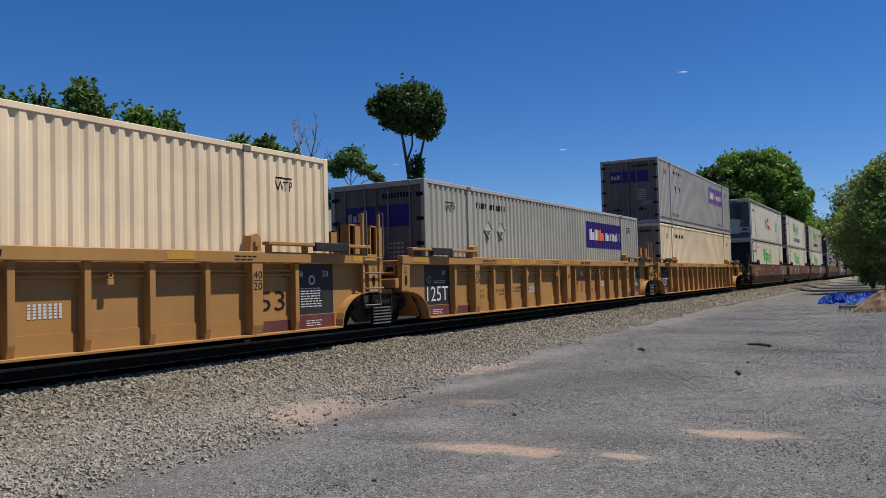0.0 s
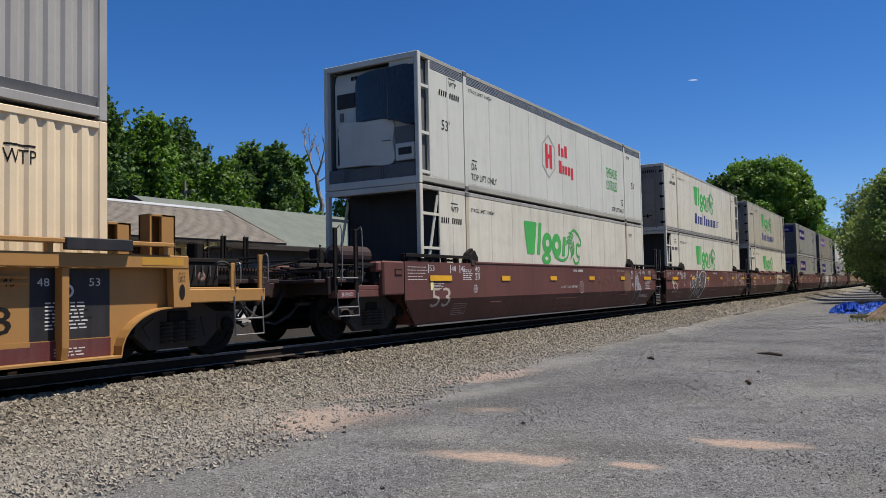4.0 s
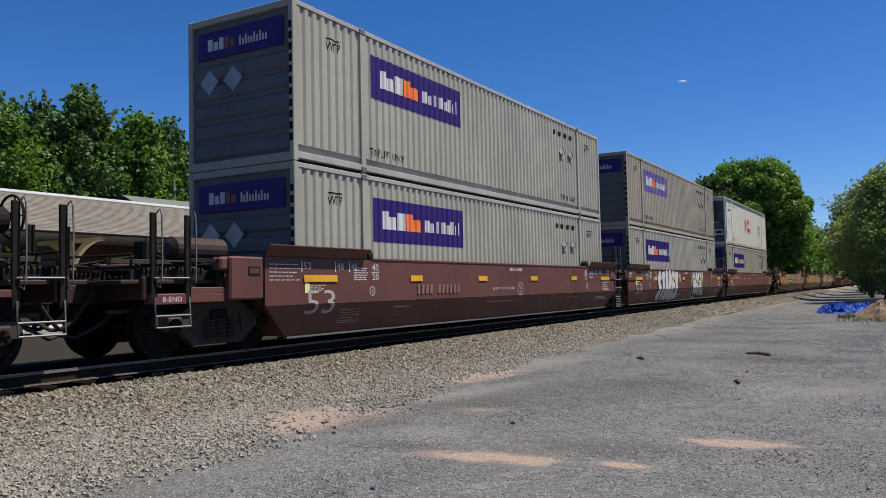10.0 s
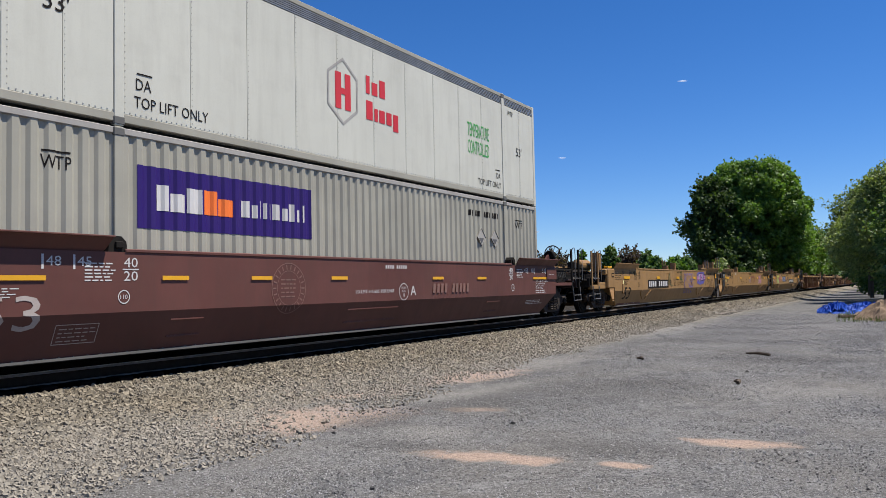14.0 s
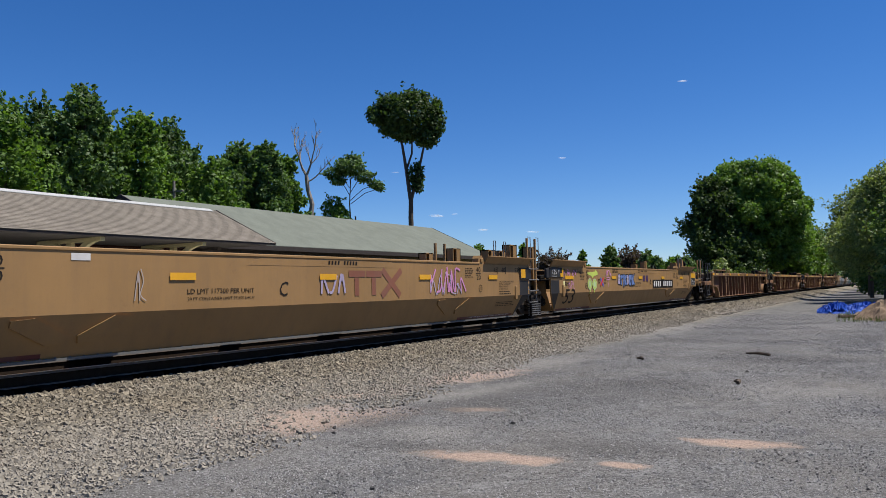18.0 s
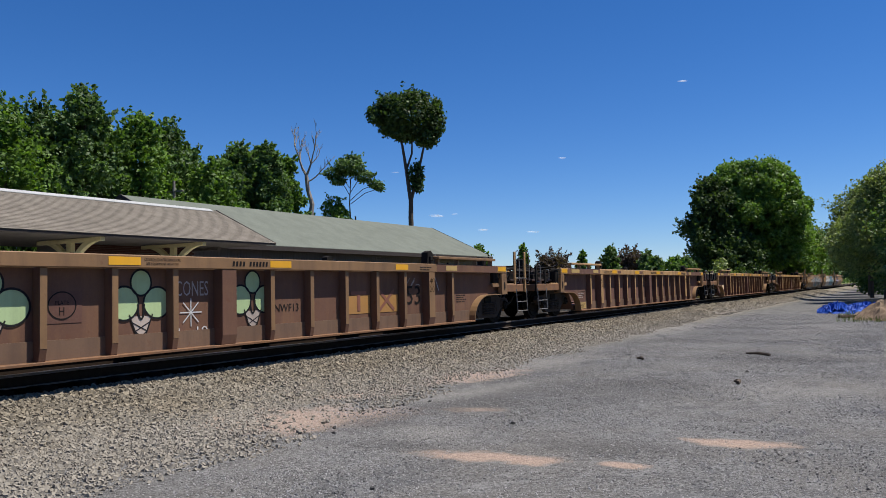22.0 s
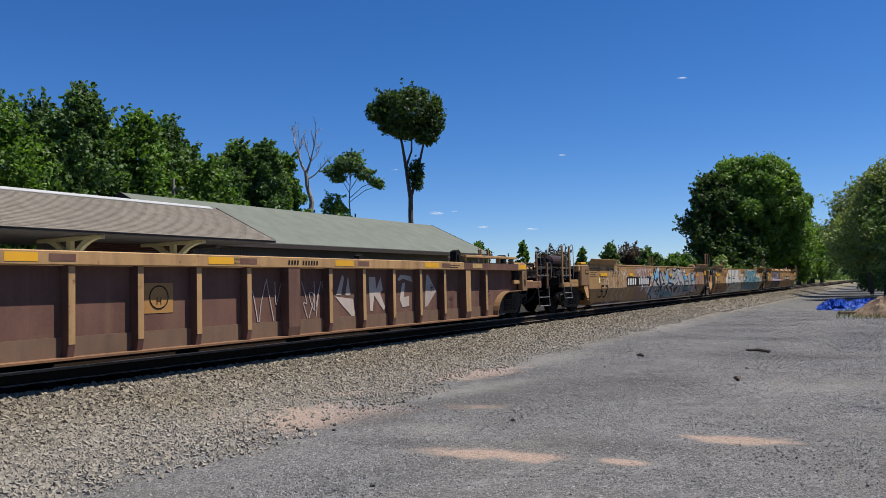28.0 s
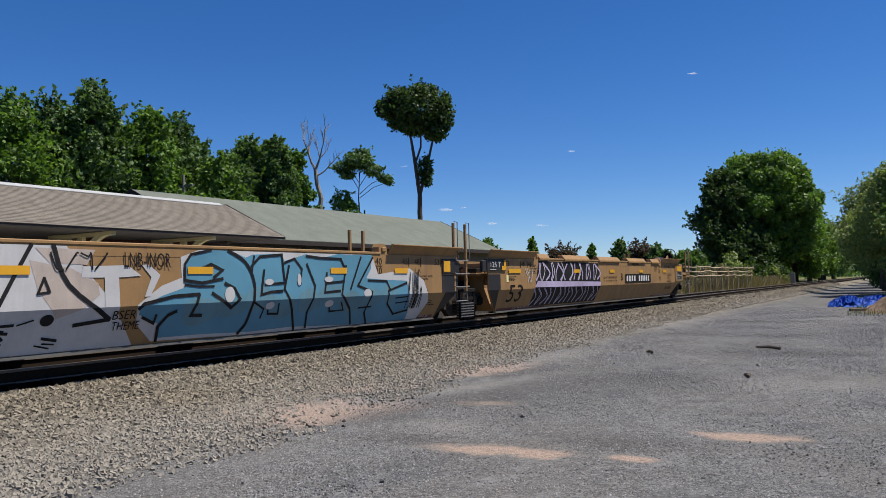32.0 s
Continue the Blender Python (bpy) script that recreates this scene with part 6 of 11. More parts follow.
def smooth_marks(car, mat, big, dark, unit_end_left):
    """Length marks, reflectors and small notices on a smooth side."""
    m = Marks()
    for y, s in ((-6.02, "40"), (6.02 - 0.2, "40")):
        m.text(s, y, 1.32, 0.22, 0.13), m.text("20", y, 1.14, 0.22, 0.13)
        m.bar(y - 0.02, y + 0.24, 1.285, 1.3)
    for y, s in ((-8.05, "53"), (-7.12, "48"), (-6.7, "45"), (6.75, "45"), (7.2, "48"), (8.0, "53")):
        m.text(s, y, 1.33, 0.2, 0.12)
        m.bar(y - 0.06, y - 0.03, 1.29, 1.47) if y < 0 else m.bar(y + 0.23, y + 0.26, 1.29, 1.47)
    for y in (-6.02, 6.02):
        m.hoop(y, 0.93, 0.085, 0.085, 0.014), m.text("110", y - 0.055, 0.9, 0.11, 0.06)
    m.block(-6.6, 1.14, 0.42, 0.26, 6, 3), m.block(6.28 if dark == "brown" else 5.25, 1.2, 0.36, 0.24, 6, 8)
    shoe_y = 7.52 if dark == "brown" else 7.05
    for k, s in enumerate(("2 INCH TREAD COND. SHOES", "SPECIAL BRAKE BEAMS", "SEE BADGE PLATE", "38 INCH WHEELS")):
        m.text(s, shoe_y, 1.07 - 0.062 * k, 0.036 * len(s), 0.042)
    m.block(shoe_y, 0.77, 0.75, 0.11, 2, 5), m.block(-8.0, 0.95, 0.45, 0.13, 4, 6)
    m.block(7.0, 0.47, 1.15, 0.13, 3, 9)
    m.put("notice", mat, car)
    m = Marks(off=0.006)
    m.text("53", -7.98, 0.55, 0.8, 0.42) if dark == "brown" else m.text("53", -7.85, 0.40, 0.82, 0.45)
    m.put("lettering", big, car, "large number 53")
    m = Marks(off=0.019)
    spots = {148: (-5.4, -2.5, -0.6, 1.28, 3.2), 168: (-5.4, -3.66, -1.64, 1.9, 4.0), 347: (-4.6, -1.87, 1.32, 4.36), 367: (-4.68, -1.56, 1.25, 4.45)}
    last = {105: 8.35}.get(round(car["along"]), 7.34) if dark == "brown" else 6.46
    for y in (-8.05 if dark == "brown" else -7.9,) + spots.get(round(car["along"]), (-4.65, -1.6, 1.5, 4.6) if dark == "brown" else (-3.42, -0.12, 3.2)) + (last,):
        m.bar(y, y + (0.92 if abs(y) > 7 and dark == "brown" else 0.7 if y < -7 else 0.47), *((1.15, 1.21) if round(car["along"]) == 168 else (1.115, 1.235) if dark == "brown" else (1.15, 1.255)))
    m.put("reflector", "reflector", car, "amber reflective strip", True)
    if dark == "brown":
        m = Marks(off=0.006)
        m.line([(-6.95, 0.36), (-6.35, 0.36), (-6.35, 0.6), (-6.95, 0.6), (-6.95, 0.36)], 0.01)
        for k in range(4):
            m.block(-6.9, 0.54 - 0.05 * k, 0.5, 0.03, 1, 40 + k)
        m.put("notice", "dull_mark", car)
    m = Marks(off=0.005)
    m.bar(-8.02, -7.9, 0.92, 1.1)
    m.put("sticker", "sticker", car, "pale inspection sticker")


def jack_pads(car, mat):
    """Raised slanting pads on the tucked-in lower side, and door-like frames."""
    for y, d in ((-5.3, 1), (-4.4, -1), (4.4, 1), (5.3, -1)):
        bm = B()
        pts = [(y - 0.4 * d, 0.68), (y - 0.1 * d, 0.70), (y + 0.38 * d, 0.46), (y + 0.35 * d, 0.36), (y + 0.1 * d, 0.36), (y - 0.4 * d, 0.6)]
        lo = [bm.verts.new((smooth_side(z) - 0.01, a, z)) for a, z in pts]
        hi = [bm.verts.new((smooth_side(z) + 0.03, a, z)) for a, z in pts]
        bm.faces.new(lo), bm.faces.new(hi)
        for i in range(6):
            bm.faces.new([lo[i], lo[(i + 1) % 6], hi[(i + 1) % 6], hi[i]])
        part("jacking_pad", bm, M[mat], car)
    for y in (8.05, -8.05):
        bm = B()
        box(bm, 1.46, 1.51, y - 0.06, y + 0.06, 0.62, 0.98, 0.015)
        part("jack_bracket", bm, M[mat], car)


def frames_low(car, mat):
    """Flat welded pads on the lower side."""
    for y0, y1 in ((-1.1, 0.6), (4.6, 5.3), (-5.2, -4.6)):
        bm = B()
        for a, b, z in ((y0, y1, 0.6), (y0, y1, 0.36)):
            box(bm, smooth_side(z), smooth_side(z) + 0.012, a, b, z - 0.01, z + 0.01)
        part("weld_pad", bm, M[mat], car)


def smooth_unit(S, style, left, right, label, decorate=None, along=0.0):
    """A smooth-sided 53 ft well. left, right: 'art' or 'coup'."""
    mat = {"brown": "brown", "tan": "tan", "grimy": "tan_worn"}[style]
    car = thing("well_car", label, "rail car", pose(TRACK_X, S, RAIL_Z), "cars of the train")
    car["along"] = S
    for sx in (1, -1):
        side_shell(car, mat, sx)
        bm = B()
        box(bm, sx * 1.34, sx * 1.495, -6.0, 6.0, SIDE_TOP - 0.004, SIDE_TOP + 0.045, 0.01)
        part("top_rail", bm, M[mat], car)
        bm = B()
        box(bm, sx * 1.05, sx * 1.27, -8.25, 8.25, SIDE_BOT - 0.035, SIDE_BOT - 0.002)
        o = part("bottom_sill", bm, M["dark_rail"], car, "dusty riveted bottom sill")
        if sx > 0:
            bm = B()
            for k in range(-40, 41):
                box(bm, 1.252, 1.262, k * 0.2 - 0.012, k * 0.2 + 0.012, SIDE_BOT - 0.004, SIDE_BOT + 0.012)
            tagged(part("rivets", bm, M["dark_rail"], o), kind="stuff")
    well_floor(car, mat, 8.27)
    open_guides(car) if S < 110 else guards(car, mat)
    post_mat = M["steel"] if style == "brown" else M[mat if style == "grimy" else "tan_worn"]
    trim = "brown" if style == "brown" else "black"
    for s, e in ((-1, left), (1, right)):
        reach = 9.5 if e == "art" else 11.82
        end_deck(car, "deck" if style == "brown" else "steel" if style == "tan" or e == "coup" else mat, s, reach, e == "art")
        if e == "art":
            art_end(car, mat, s, post_mat)
        else:
            coupled_end(car, mat, s, reach, post_mat, True)
        # boxed plates at the ends of the side
        tan_end = style != "brown" and e == "coup" and s > 0
        if e == "coup" and s < 0:
            for sx in (1, -1):
                bm = B()
                box(bm, sx * 1.28, sx * 1.52, -9.8, -9.06, 0.84, 1.515, 0.03)
                cab = part("end_cabinet", bm, M["worn_dark" if style == "grimy" else mat], car, "closed sheet-metal cabinet at the car's end")
                bm = B()
                box(bm, sx * 1.519, sx * 1.528, -9.42, -9.16, 1.22, 1.36, 0.003)
                fr = part("label_frame", bm, M["steel"], cab)
                bm = B()
                box(bm, sx * 1.527, sx * 1.531, -9.39, -9.19, 1.25, 1.33)
                part("label_plate", bm, M[mat], fr)
                bm = B()
                box(bm, sx * 1.3, sx * 1.5, -9.98, -9.81, 1.3, 1.5, 0.03)
                part("bracket", bm, M[mat], cab)
                bm = B()
                box(bm, sx * 1.28, sx * 1.42, -11.2, -9.8, 0.82, 0.96, 0.012)
                part("end_sill_side", bm, M[mat], car)
                if style != "brown" and sx > 0:
                    bm = B()
                    box(bm, 1.35, 1.5, -9.72, -9.3, 1.53, 1.6, 0.01)
                    part("reflector", bm, M["reflector"], cab, "amber reflector on the cabinet")
            m = Marks()
            for k in range(5):
                m.block(-8.9, 1.4 - 0.065 * k, 0.75, 0.035, 1, 20 + k)
            m.put("notice", "white_mark" if style == "brown" else "black_mark", car)
            continue
        for sx in (1, -1):
            bm = B()
            if tan_end:
                box(bm, sx * 1.40, sx * 1.51, s * 8.35, s * 9.55, 0.78, 1.5, 0.012)
            elif s < 0:
                box(bm, sx * 1.42, sx * 1.51, -9.1, -8.08, 1.1 if style == "brown" else 1.2, 1.5, 0.01)
                box(bm, sx * 1.40, sx * 1.49, -9.3, -9.05, 1.18, 1.46, 0.02)
            else:
                box(bm, sx * 1.42, sx * 1.51, 8.3, 9.02, 1.14, 1.46, 0.01)
            pl = part("end_plate", bm, M[mat if tan_end else trim], car, "boxed end plate")
            if tan_end:
                bm = B()
                box(bm, sx * 1.28, sx * 1.42, s * 9.55, s * (reach - 0.6), 0.92, 1.14, 0.012)
                part("end_sill_side", bm, M[mat], car)
            if sx < 0:
                continue
            if tan_end:
                a = min(s * 8.45, s * 9.45)
                m = Marks(flat(1.512), 0.002)
                m.bar(a + 0.08, a + 0.92, 0.84, 1.44)
                m.put("notice_board", "galv", pl, "grey edge of the notice board")
                m = Marks(flat(1.512), 0.005)
                m.bar(a + 0.11, a + 0.89, 1.2, 1.42)
                m.put("reflector", "reflector", pl, "amber reflective panel")
                m = Marks(flat(1.512), 0.005)
                m.bar(a + 0.11, a + 0.89, 0.87, 1.18)
                m.put("notice_board", "black", pl, "black notice board")
                m = Marks(flat(1.512), 0.008)
                m.text("SEE", a + 0.14, 1.1, 0.1, 0.045), m.text("RESERVOIRS", a + 0.14, 1.04, 0.34, 0.045), m.bar(a + 0.11, a + 0.89, 1.0, 1.015), m.bar(a + 0.6, a + 0.62, 0.88, 1.0), m.block(a + 0.15, 0.9, 0.3, 0.06, 2, 4)
                m.put("notice", "white_mark", pl)
            elif s < 0:
                m = Marks(flat(1.512), 0.004)
                if e == "art":
                    m.text("125 T", -8.93, 1.29, 0.56, 0.14), m.block(-8.95, 1.23, 0.3, 0.04, 1, 2)
                else:
                    m.bar(-8.85, -8.55, 1.3, 1.42), m.block(-8.9, 1.22, 0.3, 0.04, 1, 2)
                m.put("lettering", "white_mark", pl)
                if style != "brown":
                    m = Marks(flat(1.512), 0.004)
                    m.poly([(-8.32, 1.22), (-8.08, 1.22), (-8.08, 1.48), (-8.2, 1.48), (-8.2, 1.33), (-8.32, 1.33)])
                    m.put("reflector", "reflector", pl)
            else:
                m = Marks(flat(1.512), 0.004)
                if style != "brown":
                    m.bar(8.34, 8.62, 1.18, 1.42)
                    m.put("reflector", "reflector", pl)
                else:
                    m.block(8.4, 1.28, 0.45, 0.05, 1, 3)
                    m.put("lettering", "dull_mark", pl)
    if style != "brown":
        for s, e in ((-1, left), (1, right)):
            if e == "coup":
                continue
            m = Marks(off=0.003)
            a, b = (8.3, 8.995) if s > 0 else (-8.995, -8.35)
            m.bar(a, b, KINK, 1.12)
            m.poly([(s * 8.995, KINK), (s * 8.45, KINK), (s * 8.27, SIDE_BOT + 0.01)])
            m.put("end_paint", "black", car, "black painted end of the side")
        m = Marks(off=0.003)
        m.bar(-8.2, -5.2, SIDE_BOT + 0.01, SIDE_BOT + 0.07), m.bar(5.2, 8.2, SIDE_BOT + 0.01, SIDE_BOT + 0.07)
        m.put("warning_band", "maroon", car, "dark red band along the bottom", True)
        m = Marks(off=0.006)
        m.text("JACK IN THIS AREA, EMPTY CAR ONLY", -7.3, SIDE_BOT + 0.022, 1.3, 0.042), m.text("DO NOT JACK BOTH UNITS FROM THIS AREA, JACK EMPTY UNIT ONLY", 5.7, SIDE_BOT + 0.022, 2.3, 0.042)
        m.put("notice", "white_mark", car)
        if style != "grimy":
            jack_pads(car, mat)
        bm = B()
        prism(bm, [(-1.9, 1.385), (2.4, 1.385), (2.15, 1.505), (-1.6, 1.505)], "x", 1.478, 1.4835)
        part("doubler_plate", bm, M[mat], car)
        if style != "grimy":
            towers(car, mat, [(0.95, 7.5, 1.5, 1.93, 0.4), (0.95, 8.15, 1.5, 1.93, 0.4), (0.9, 8.95, 1.16, 2.12, 0.45), (0.9, -9.2, 1.16, 2.1, 0.42), (-0.95, 7.5, 1.5, 1.93, 0.4), (-0.9, 8.95, 1.16, 2.1, 0.45)])
        for y in (7.35, 7.95) if style != "grimy" else ():
            bm = B()
            tube(bm, [(1.2, y, 1.5), (1.2, y, 2.16), (1.2, y + 0.13, 2.16), (1.2, y + 0.13, 1.5)], 0.012, 5)
            part("hand_loop", bm, M["galv"], car)
        smooth_marks(car, "black_mark", "black_mark", "black", left)
        if style == "grimy" and right == "coup":
            side_caps(car, mat, CAPS)
    else:
        frames_low(car, mat)
        smooth_marks(car, "white_mark", "spray_pale" if S < 110 else "dull_mark", "brown", left)
    if decorate:
        Marks.along = along
        decorate(car)
        Marks.along = 0.0
    return car


def ribbed_unit(S, style, left, right, label, decorate=None):
    """A rib-sided well: deep top chord, panels set back between upright ribs, arched ends."""
    mat, pan = {"orange": ("orange", "orange"), "worn": ("worn", "rusty"), "rust": ("worn_dark", "rusty2")}[style]
    low = 8.2 if left == "art" or right == "art" else 8.0
    E = 9.3 if style == "orange" else 9.75
    car = thing("well_car", label, "rail car", pose(TRACK_X, S, RAIL_Z), "cars of the train")
    car["along"] = S
    reach_l, reach_r = (9.5 if left == "art" else 11.65), (9.5 if right == "art" else 11.65)
    for sx in (1, -1):
        bm = B()
        box(bm, sx * 1.36, sx * 1.50, -E, E, 1.31, 1.49, 0.012)
        part("top_chord", bm, M[mat], car, "deep box-section top chord")
        bm = B()
        arc = [(low + 0.02, 0.17)] + [(low + 0.02 + 0.8 * (1 - math.cos(a)), 0.17 + 0.585 * math.sin(a)) for a in np.linspace(0.2, 1.5, 8)]
        poly = [(-y, z) for y, z in arc] + [(-E, 0.76), (-E, 1.31), (E, 1.31), (E, 0.76)] + [(y, z) for y, z in reversed(arc)]
        prism(bm, poly, "x", sx * 1.27, sx * 1.30)
        part("side_panel", bm, M[pan], car, "recessed side sheet")
        bm = B()
        box(bm, sx * 1.2, sx * 1.49, -low, low, 0.14, 0.175, 0.004)
        part("bottom_sill", bm, M[mat if style == "orange" else "end_sill"], car, "flanged bottom sill")
        bm = B()
        box(bm, sx * 1.3, sx * 1.32, -low, low, 0.175, 0.42)
        part("sill_web", bm, M["sill_web" if style != "orange" else mat], car)
        for s in (-1, 1):
            bm = B()
            sheet(bm, [(s * y, z) for y, z in arc] + [(s * E, 0.76)], "x", sx * 1.27, sx * 1.47, 0.02)
            part("wheel_arch", bm, M[mat if style == "orange" else "worn_dark"], car, "curved flange over the truck")
            bm = B()
            prism(bm, [(s * (E - 0.26), 0.77), (s * (E + 0.04), 0.77), (s * E, 1.31), (s * (E - 0.28), 1.31)], "x", sx * 1.36, sx * 1.49)
            jp = part("jacking_post", bm, M[mat if style == "orange" else "worn_dark"], car)
            if sx > 0:
                m = Marks(flat(1.49), 0.004)
                m.oval(s * (E - 0.12), 0.98, 0.05, 0.11)
                m.put("slot", "black_mark", jp, "dark slotted jacking hole")
                m = Marks(flat(1.49), 0.006)
                for k, w_ in enumerate(("JACK", "LIFT", "HERE")):
                    m.text(w_, s * (E - 0.12) - 0.06, 1.22 - 0.05 * k, 0.12, 0.035)
                m.put("notice", "black_mark", jp)
        for k in range(-7, 8):
            y = k * 1.0
            if abs(y) > low - 0.1:
                continue
            if style == "orange" and left == right == "art":
                y = {1: 0.7, -1: -0.7, 2: 2.07, -2: -2.07}.get(k, y)
            if round(S) in (42, 324):
                y = 0.22 + 1.03 * k
            wide = k in (-6, 6)
            mid = k == 0
            w = 0.12 if wide else 0.15 if mid else 0.05
            bm = B()
            d = 1.49 if wide or mid else 1.45
            prism(bm, [(1.30, 0.175), (d - 0.03, 0.175), (d, 0.32), (d, 1.31), (1.30, 1.31)] if sx > 0 else [(-1.30, 0.175), (-d + 0.03, 0.175), (-d, 0.32), (-d, 1.31), (-1.30, 1.31)], "y", y - w, y + w)
            bmesh.ops.bevel(bm, geom=bm.edges[:], offset=0.006, segments=1, affect="EDGES")
            rb = part("rib", bm, M[pan], car)
            # Yellow plate on the rib's outer face; its sides keep the panel colour.
            if style != "orange" and not mid and sx > 0:
                bm = B()
                box(bm, d - 0.003, d + 0.004, y - w + 0.004, y + w - 0.004, 0.33, 1.305)
                part("rib_face", bm, M[mat], rb, "yellow outer face of the rib")
        for s in (-1, 1):
            bm = B()
            box(bm, sx * 1.4, sx * 1.56, s * 6.2, s * 9.0, 1.60, 1.66, 0.01)
            for y in (6.3, 7.2, 8.1, 8.9):
                box(bm, sx * 1.4, sx * 1.5, s * y - 0.03, s * y + 0.03, 1.49, 1.61)
            part("container_guide", bm, M["orange" if style == "orange" else mat], car, "raised container guide rail")
            if style != "orange":
                bm = B()
                box(bm, sx * 1.49, sx * 1.506, s * 6.2, s * 9.2, 1.315, 1.485, 0.004)
                part("chord_cover", bm, M[pan], car, "rusty cover plate on the chord's end")
            if style == "orange":
                bm = B()
                box(bm, sx * 1.5, sx * 1.585, s * 7.35, s * 8.3 if s > 0 else s * 8.2, 1.52, 1.672, 0.01)
                part("guide_pad", bm, M["black"], car)
            bm = B()
            y = s * 6.0
            prism(bm, [(y - 0.13, 1.49), (y + 0.13, 1.49), (y + 0.11, 1.72), (y + 0.03, 1.78), (y - 0.1, 1.74)], "x", sx * 1.3, sx * 1.46)
            box(bm, sx * 1.45, sx * 1.5, y - 0.05, y + 0.05, 1.56, 1.66, 0.01)
            part("lock_casting", bm, M[mat if style == "orange" else "steel"], car, "cast container locking block")
    well_floor(car, pan, low)
    post_mat = M[mat]
    for s, e in ((-1, left), (1, right)):
        reach = 9.5 if e == "art" else 11.65
        end_deck(car, "deck" if e == "coup" else pan if style != "orange" else mat, s, reach, e == "art")
        if e == "art":
            art_end(car, mat, s, post_mat)
        else:
            coupled_end(car, mat, s, reach, M["end_sill"] if style != "orange" else post_mat, False)
        for sx in (1, -1):
            bm = B()
            box(bm, sx * 0.9, sx * 1.44, s * (E + 0.05), s * 9.5 if e == "art" else s * (11.45 if s < 0 else 10.9), 0.82, 1.02, 0.015)
            part("end_sill_side", bm, M["end_sill" if style != "orange" else mat], car)
    m = Marks(flat(1.50), 0.004)
    mid_strips = {324: ((-4.79, -4.38), (-1.71, -1.19), (1.32, 1.87), (4.44, 5.03))}.get(round(S), ((-4.9, -4.4), (-2.14, -1.64), (0.89, 1.4), (4.57, 5.03)))
    for y0, y1 in ((-9.7, -9.25), *mid_strips, (9.25, 9.7)) if style != "orange" else ((-8.9, -8.3), (-4.08, -3.62), (-2.9, -2.5), (-0.52, 0.0), (0.5, 0.95), (4.2, 4.7), (8.5, 9.2)):
        m.bar(y0, y1, 1.35, 1.46)
    if style == "worn":
        d = Marks(flat(1.50), 0.004)
        for y0, y1 in mid_strips:
            d.bar(y1 + 0.14, y1 + 0.5, 1.36, 1.45)
        d.put("reflector", "rusty", car, "browned reflective strip", True)
    m.put("reflector", "reflector" if style != "orange" else "faded_strip", car, "amber reflective strip", True)
    m = Marks(flat(1.49), 0.004)
    for y in (-6.0, 6.0):
        m.text("40", y - 0.1, 1.06, 0.2, 0.12), m.bar(y - 0.1, y + 0.1, 1.025, 1.035), m.text("20", y - 0.1, 0.88, 0.2, 0.12)
    m.put("lettering", "black_mark", car)
    m = Marks(flat(1.50), 0.004)
    m.bars(1.08 if style == "orange" else 0.05, 1.36, 0.8, 0.075, 11, (4,)), m.text("CONTROLLED INTERCHANGE CAR", -1.4 if style == "orange" else -1.58, 1.41, 0.62, 0.04), m.text("SEE EQUIPMENT REGISTER", -1.36 if style == "orange" else -1.55, 1.35, 0.56, 0.04), m.block(5.5, 1.35, 0.5, 0.1, 2, 5), m.block(-5.75, 1.35, 0.85, 0.1, 3, 6)
    m.put("notice", "black_mark", car)
    m = Marks(flat(1.30), 0.004)
    m.block(-7.6, 0.62, 0.4, 0.16, 4, 7), m.block(7.4, 0.62, 0.45, 0.2, 4, 8)
    m.put("notice", "black_mark", car)
    if style != "orange":
        m = Marks(flat(1.32), 0.004)
        m.bar(-7.95, -7.2, 0.2, 0.4)
        m.put("sticker", "worn_pale", car, "pale yellow notice panel")
        m = Marks(flat(1.32), 0.007)
        m.block(-7.75, 0.24, 0.4, 0.14, 3, 12)
        m.put("notice", "black_mark", car)
        m = Marks(flat(1.506), 0.004)
        m.bar(-8.9, -8.2, 1.35, 1.46), m.bar(-6.9, -6.4, 1.35, 1.46), m.bar(6.6, 7.1, 1.35, 1.46)
        m.put("reflector", "worn_pale", car, "faded yellow reflective strip", True)
    if style == "orange":
        towers(car, mat, [(0.95, 9.2, 1.12, 2.1, 0.45), (0.95, -9.6, 1.12, 2.1, 0.45), (-0.95, 9.2, 1.12, 2.1, 0.45), (-0.95, -9.6, 1.12, 2.1, 0.45), (0.9, 8.5, 1.5, 1.95, 0.4)])
        for y0, y1 in ((-7.06, -5.72), (5.9, 7.06)):
            m = Marks(flat(1.32), 0.003)
            m.bar(y0, y1, 0.18, 0.36)
            m.put("warning_band", "maroon", car)
        for y0, y1 in ((-8.15, -7.06), (7.06, 8.15)):
            m = Marks(flat(1.30), 0.003)
            m.bar(y0, y1, 0.42, 1.3)
            m.put("end_paint", "black", car, "black painted panel")
            m = Marks(flat(1.32), 0.003)
            m.bar(y0 - 0.0, y1, 0.18, 0.41)
            m.put("warning_band", "maroon", car)
            m = Marks(flat(1.32), 0.006)
            m.block(y0 + 0.3, 0.22, 0.45, 0.12, 3, 3)
            m.put("notice", "white_mark", car)
        m = Marks(flat(1.30), 0.006)
        m.text("125T", -8.05, 0.5, 0.92, 0.33) if left == "art" else m.text("53", -7.9, 0.5, 0.6, 0.33)
        m.text("48", -7.4, 1.08, 0.16, 0.1), m.text("48", 7.15, 1.08, 0.16, 0.1), m.text("53", 7.85, 1.08, 0.16, 0.1)
        m.hoop(-7.95, 0.98, 0.07, 0.07, 0.012), m.hoop(7.55, 1.02, 0.07, 0.07, 0.03)
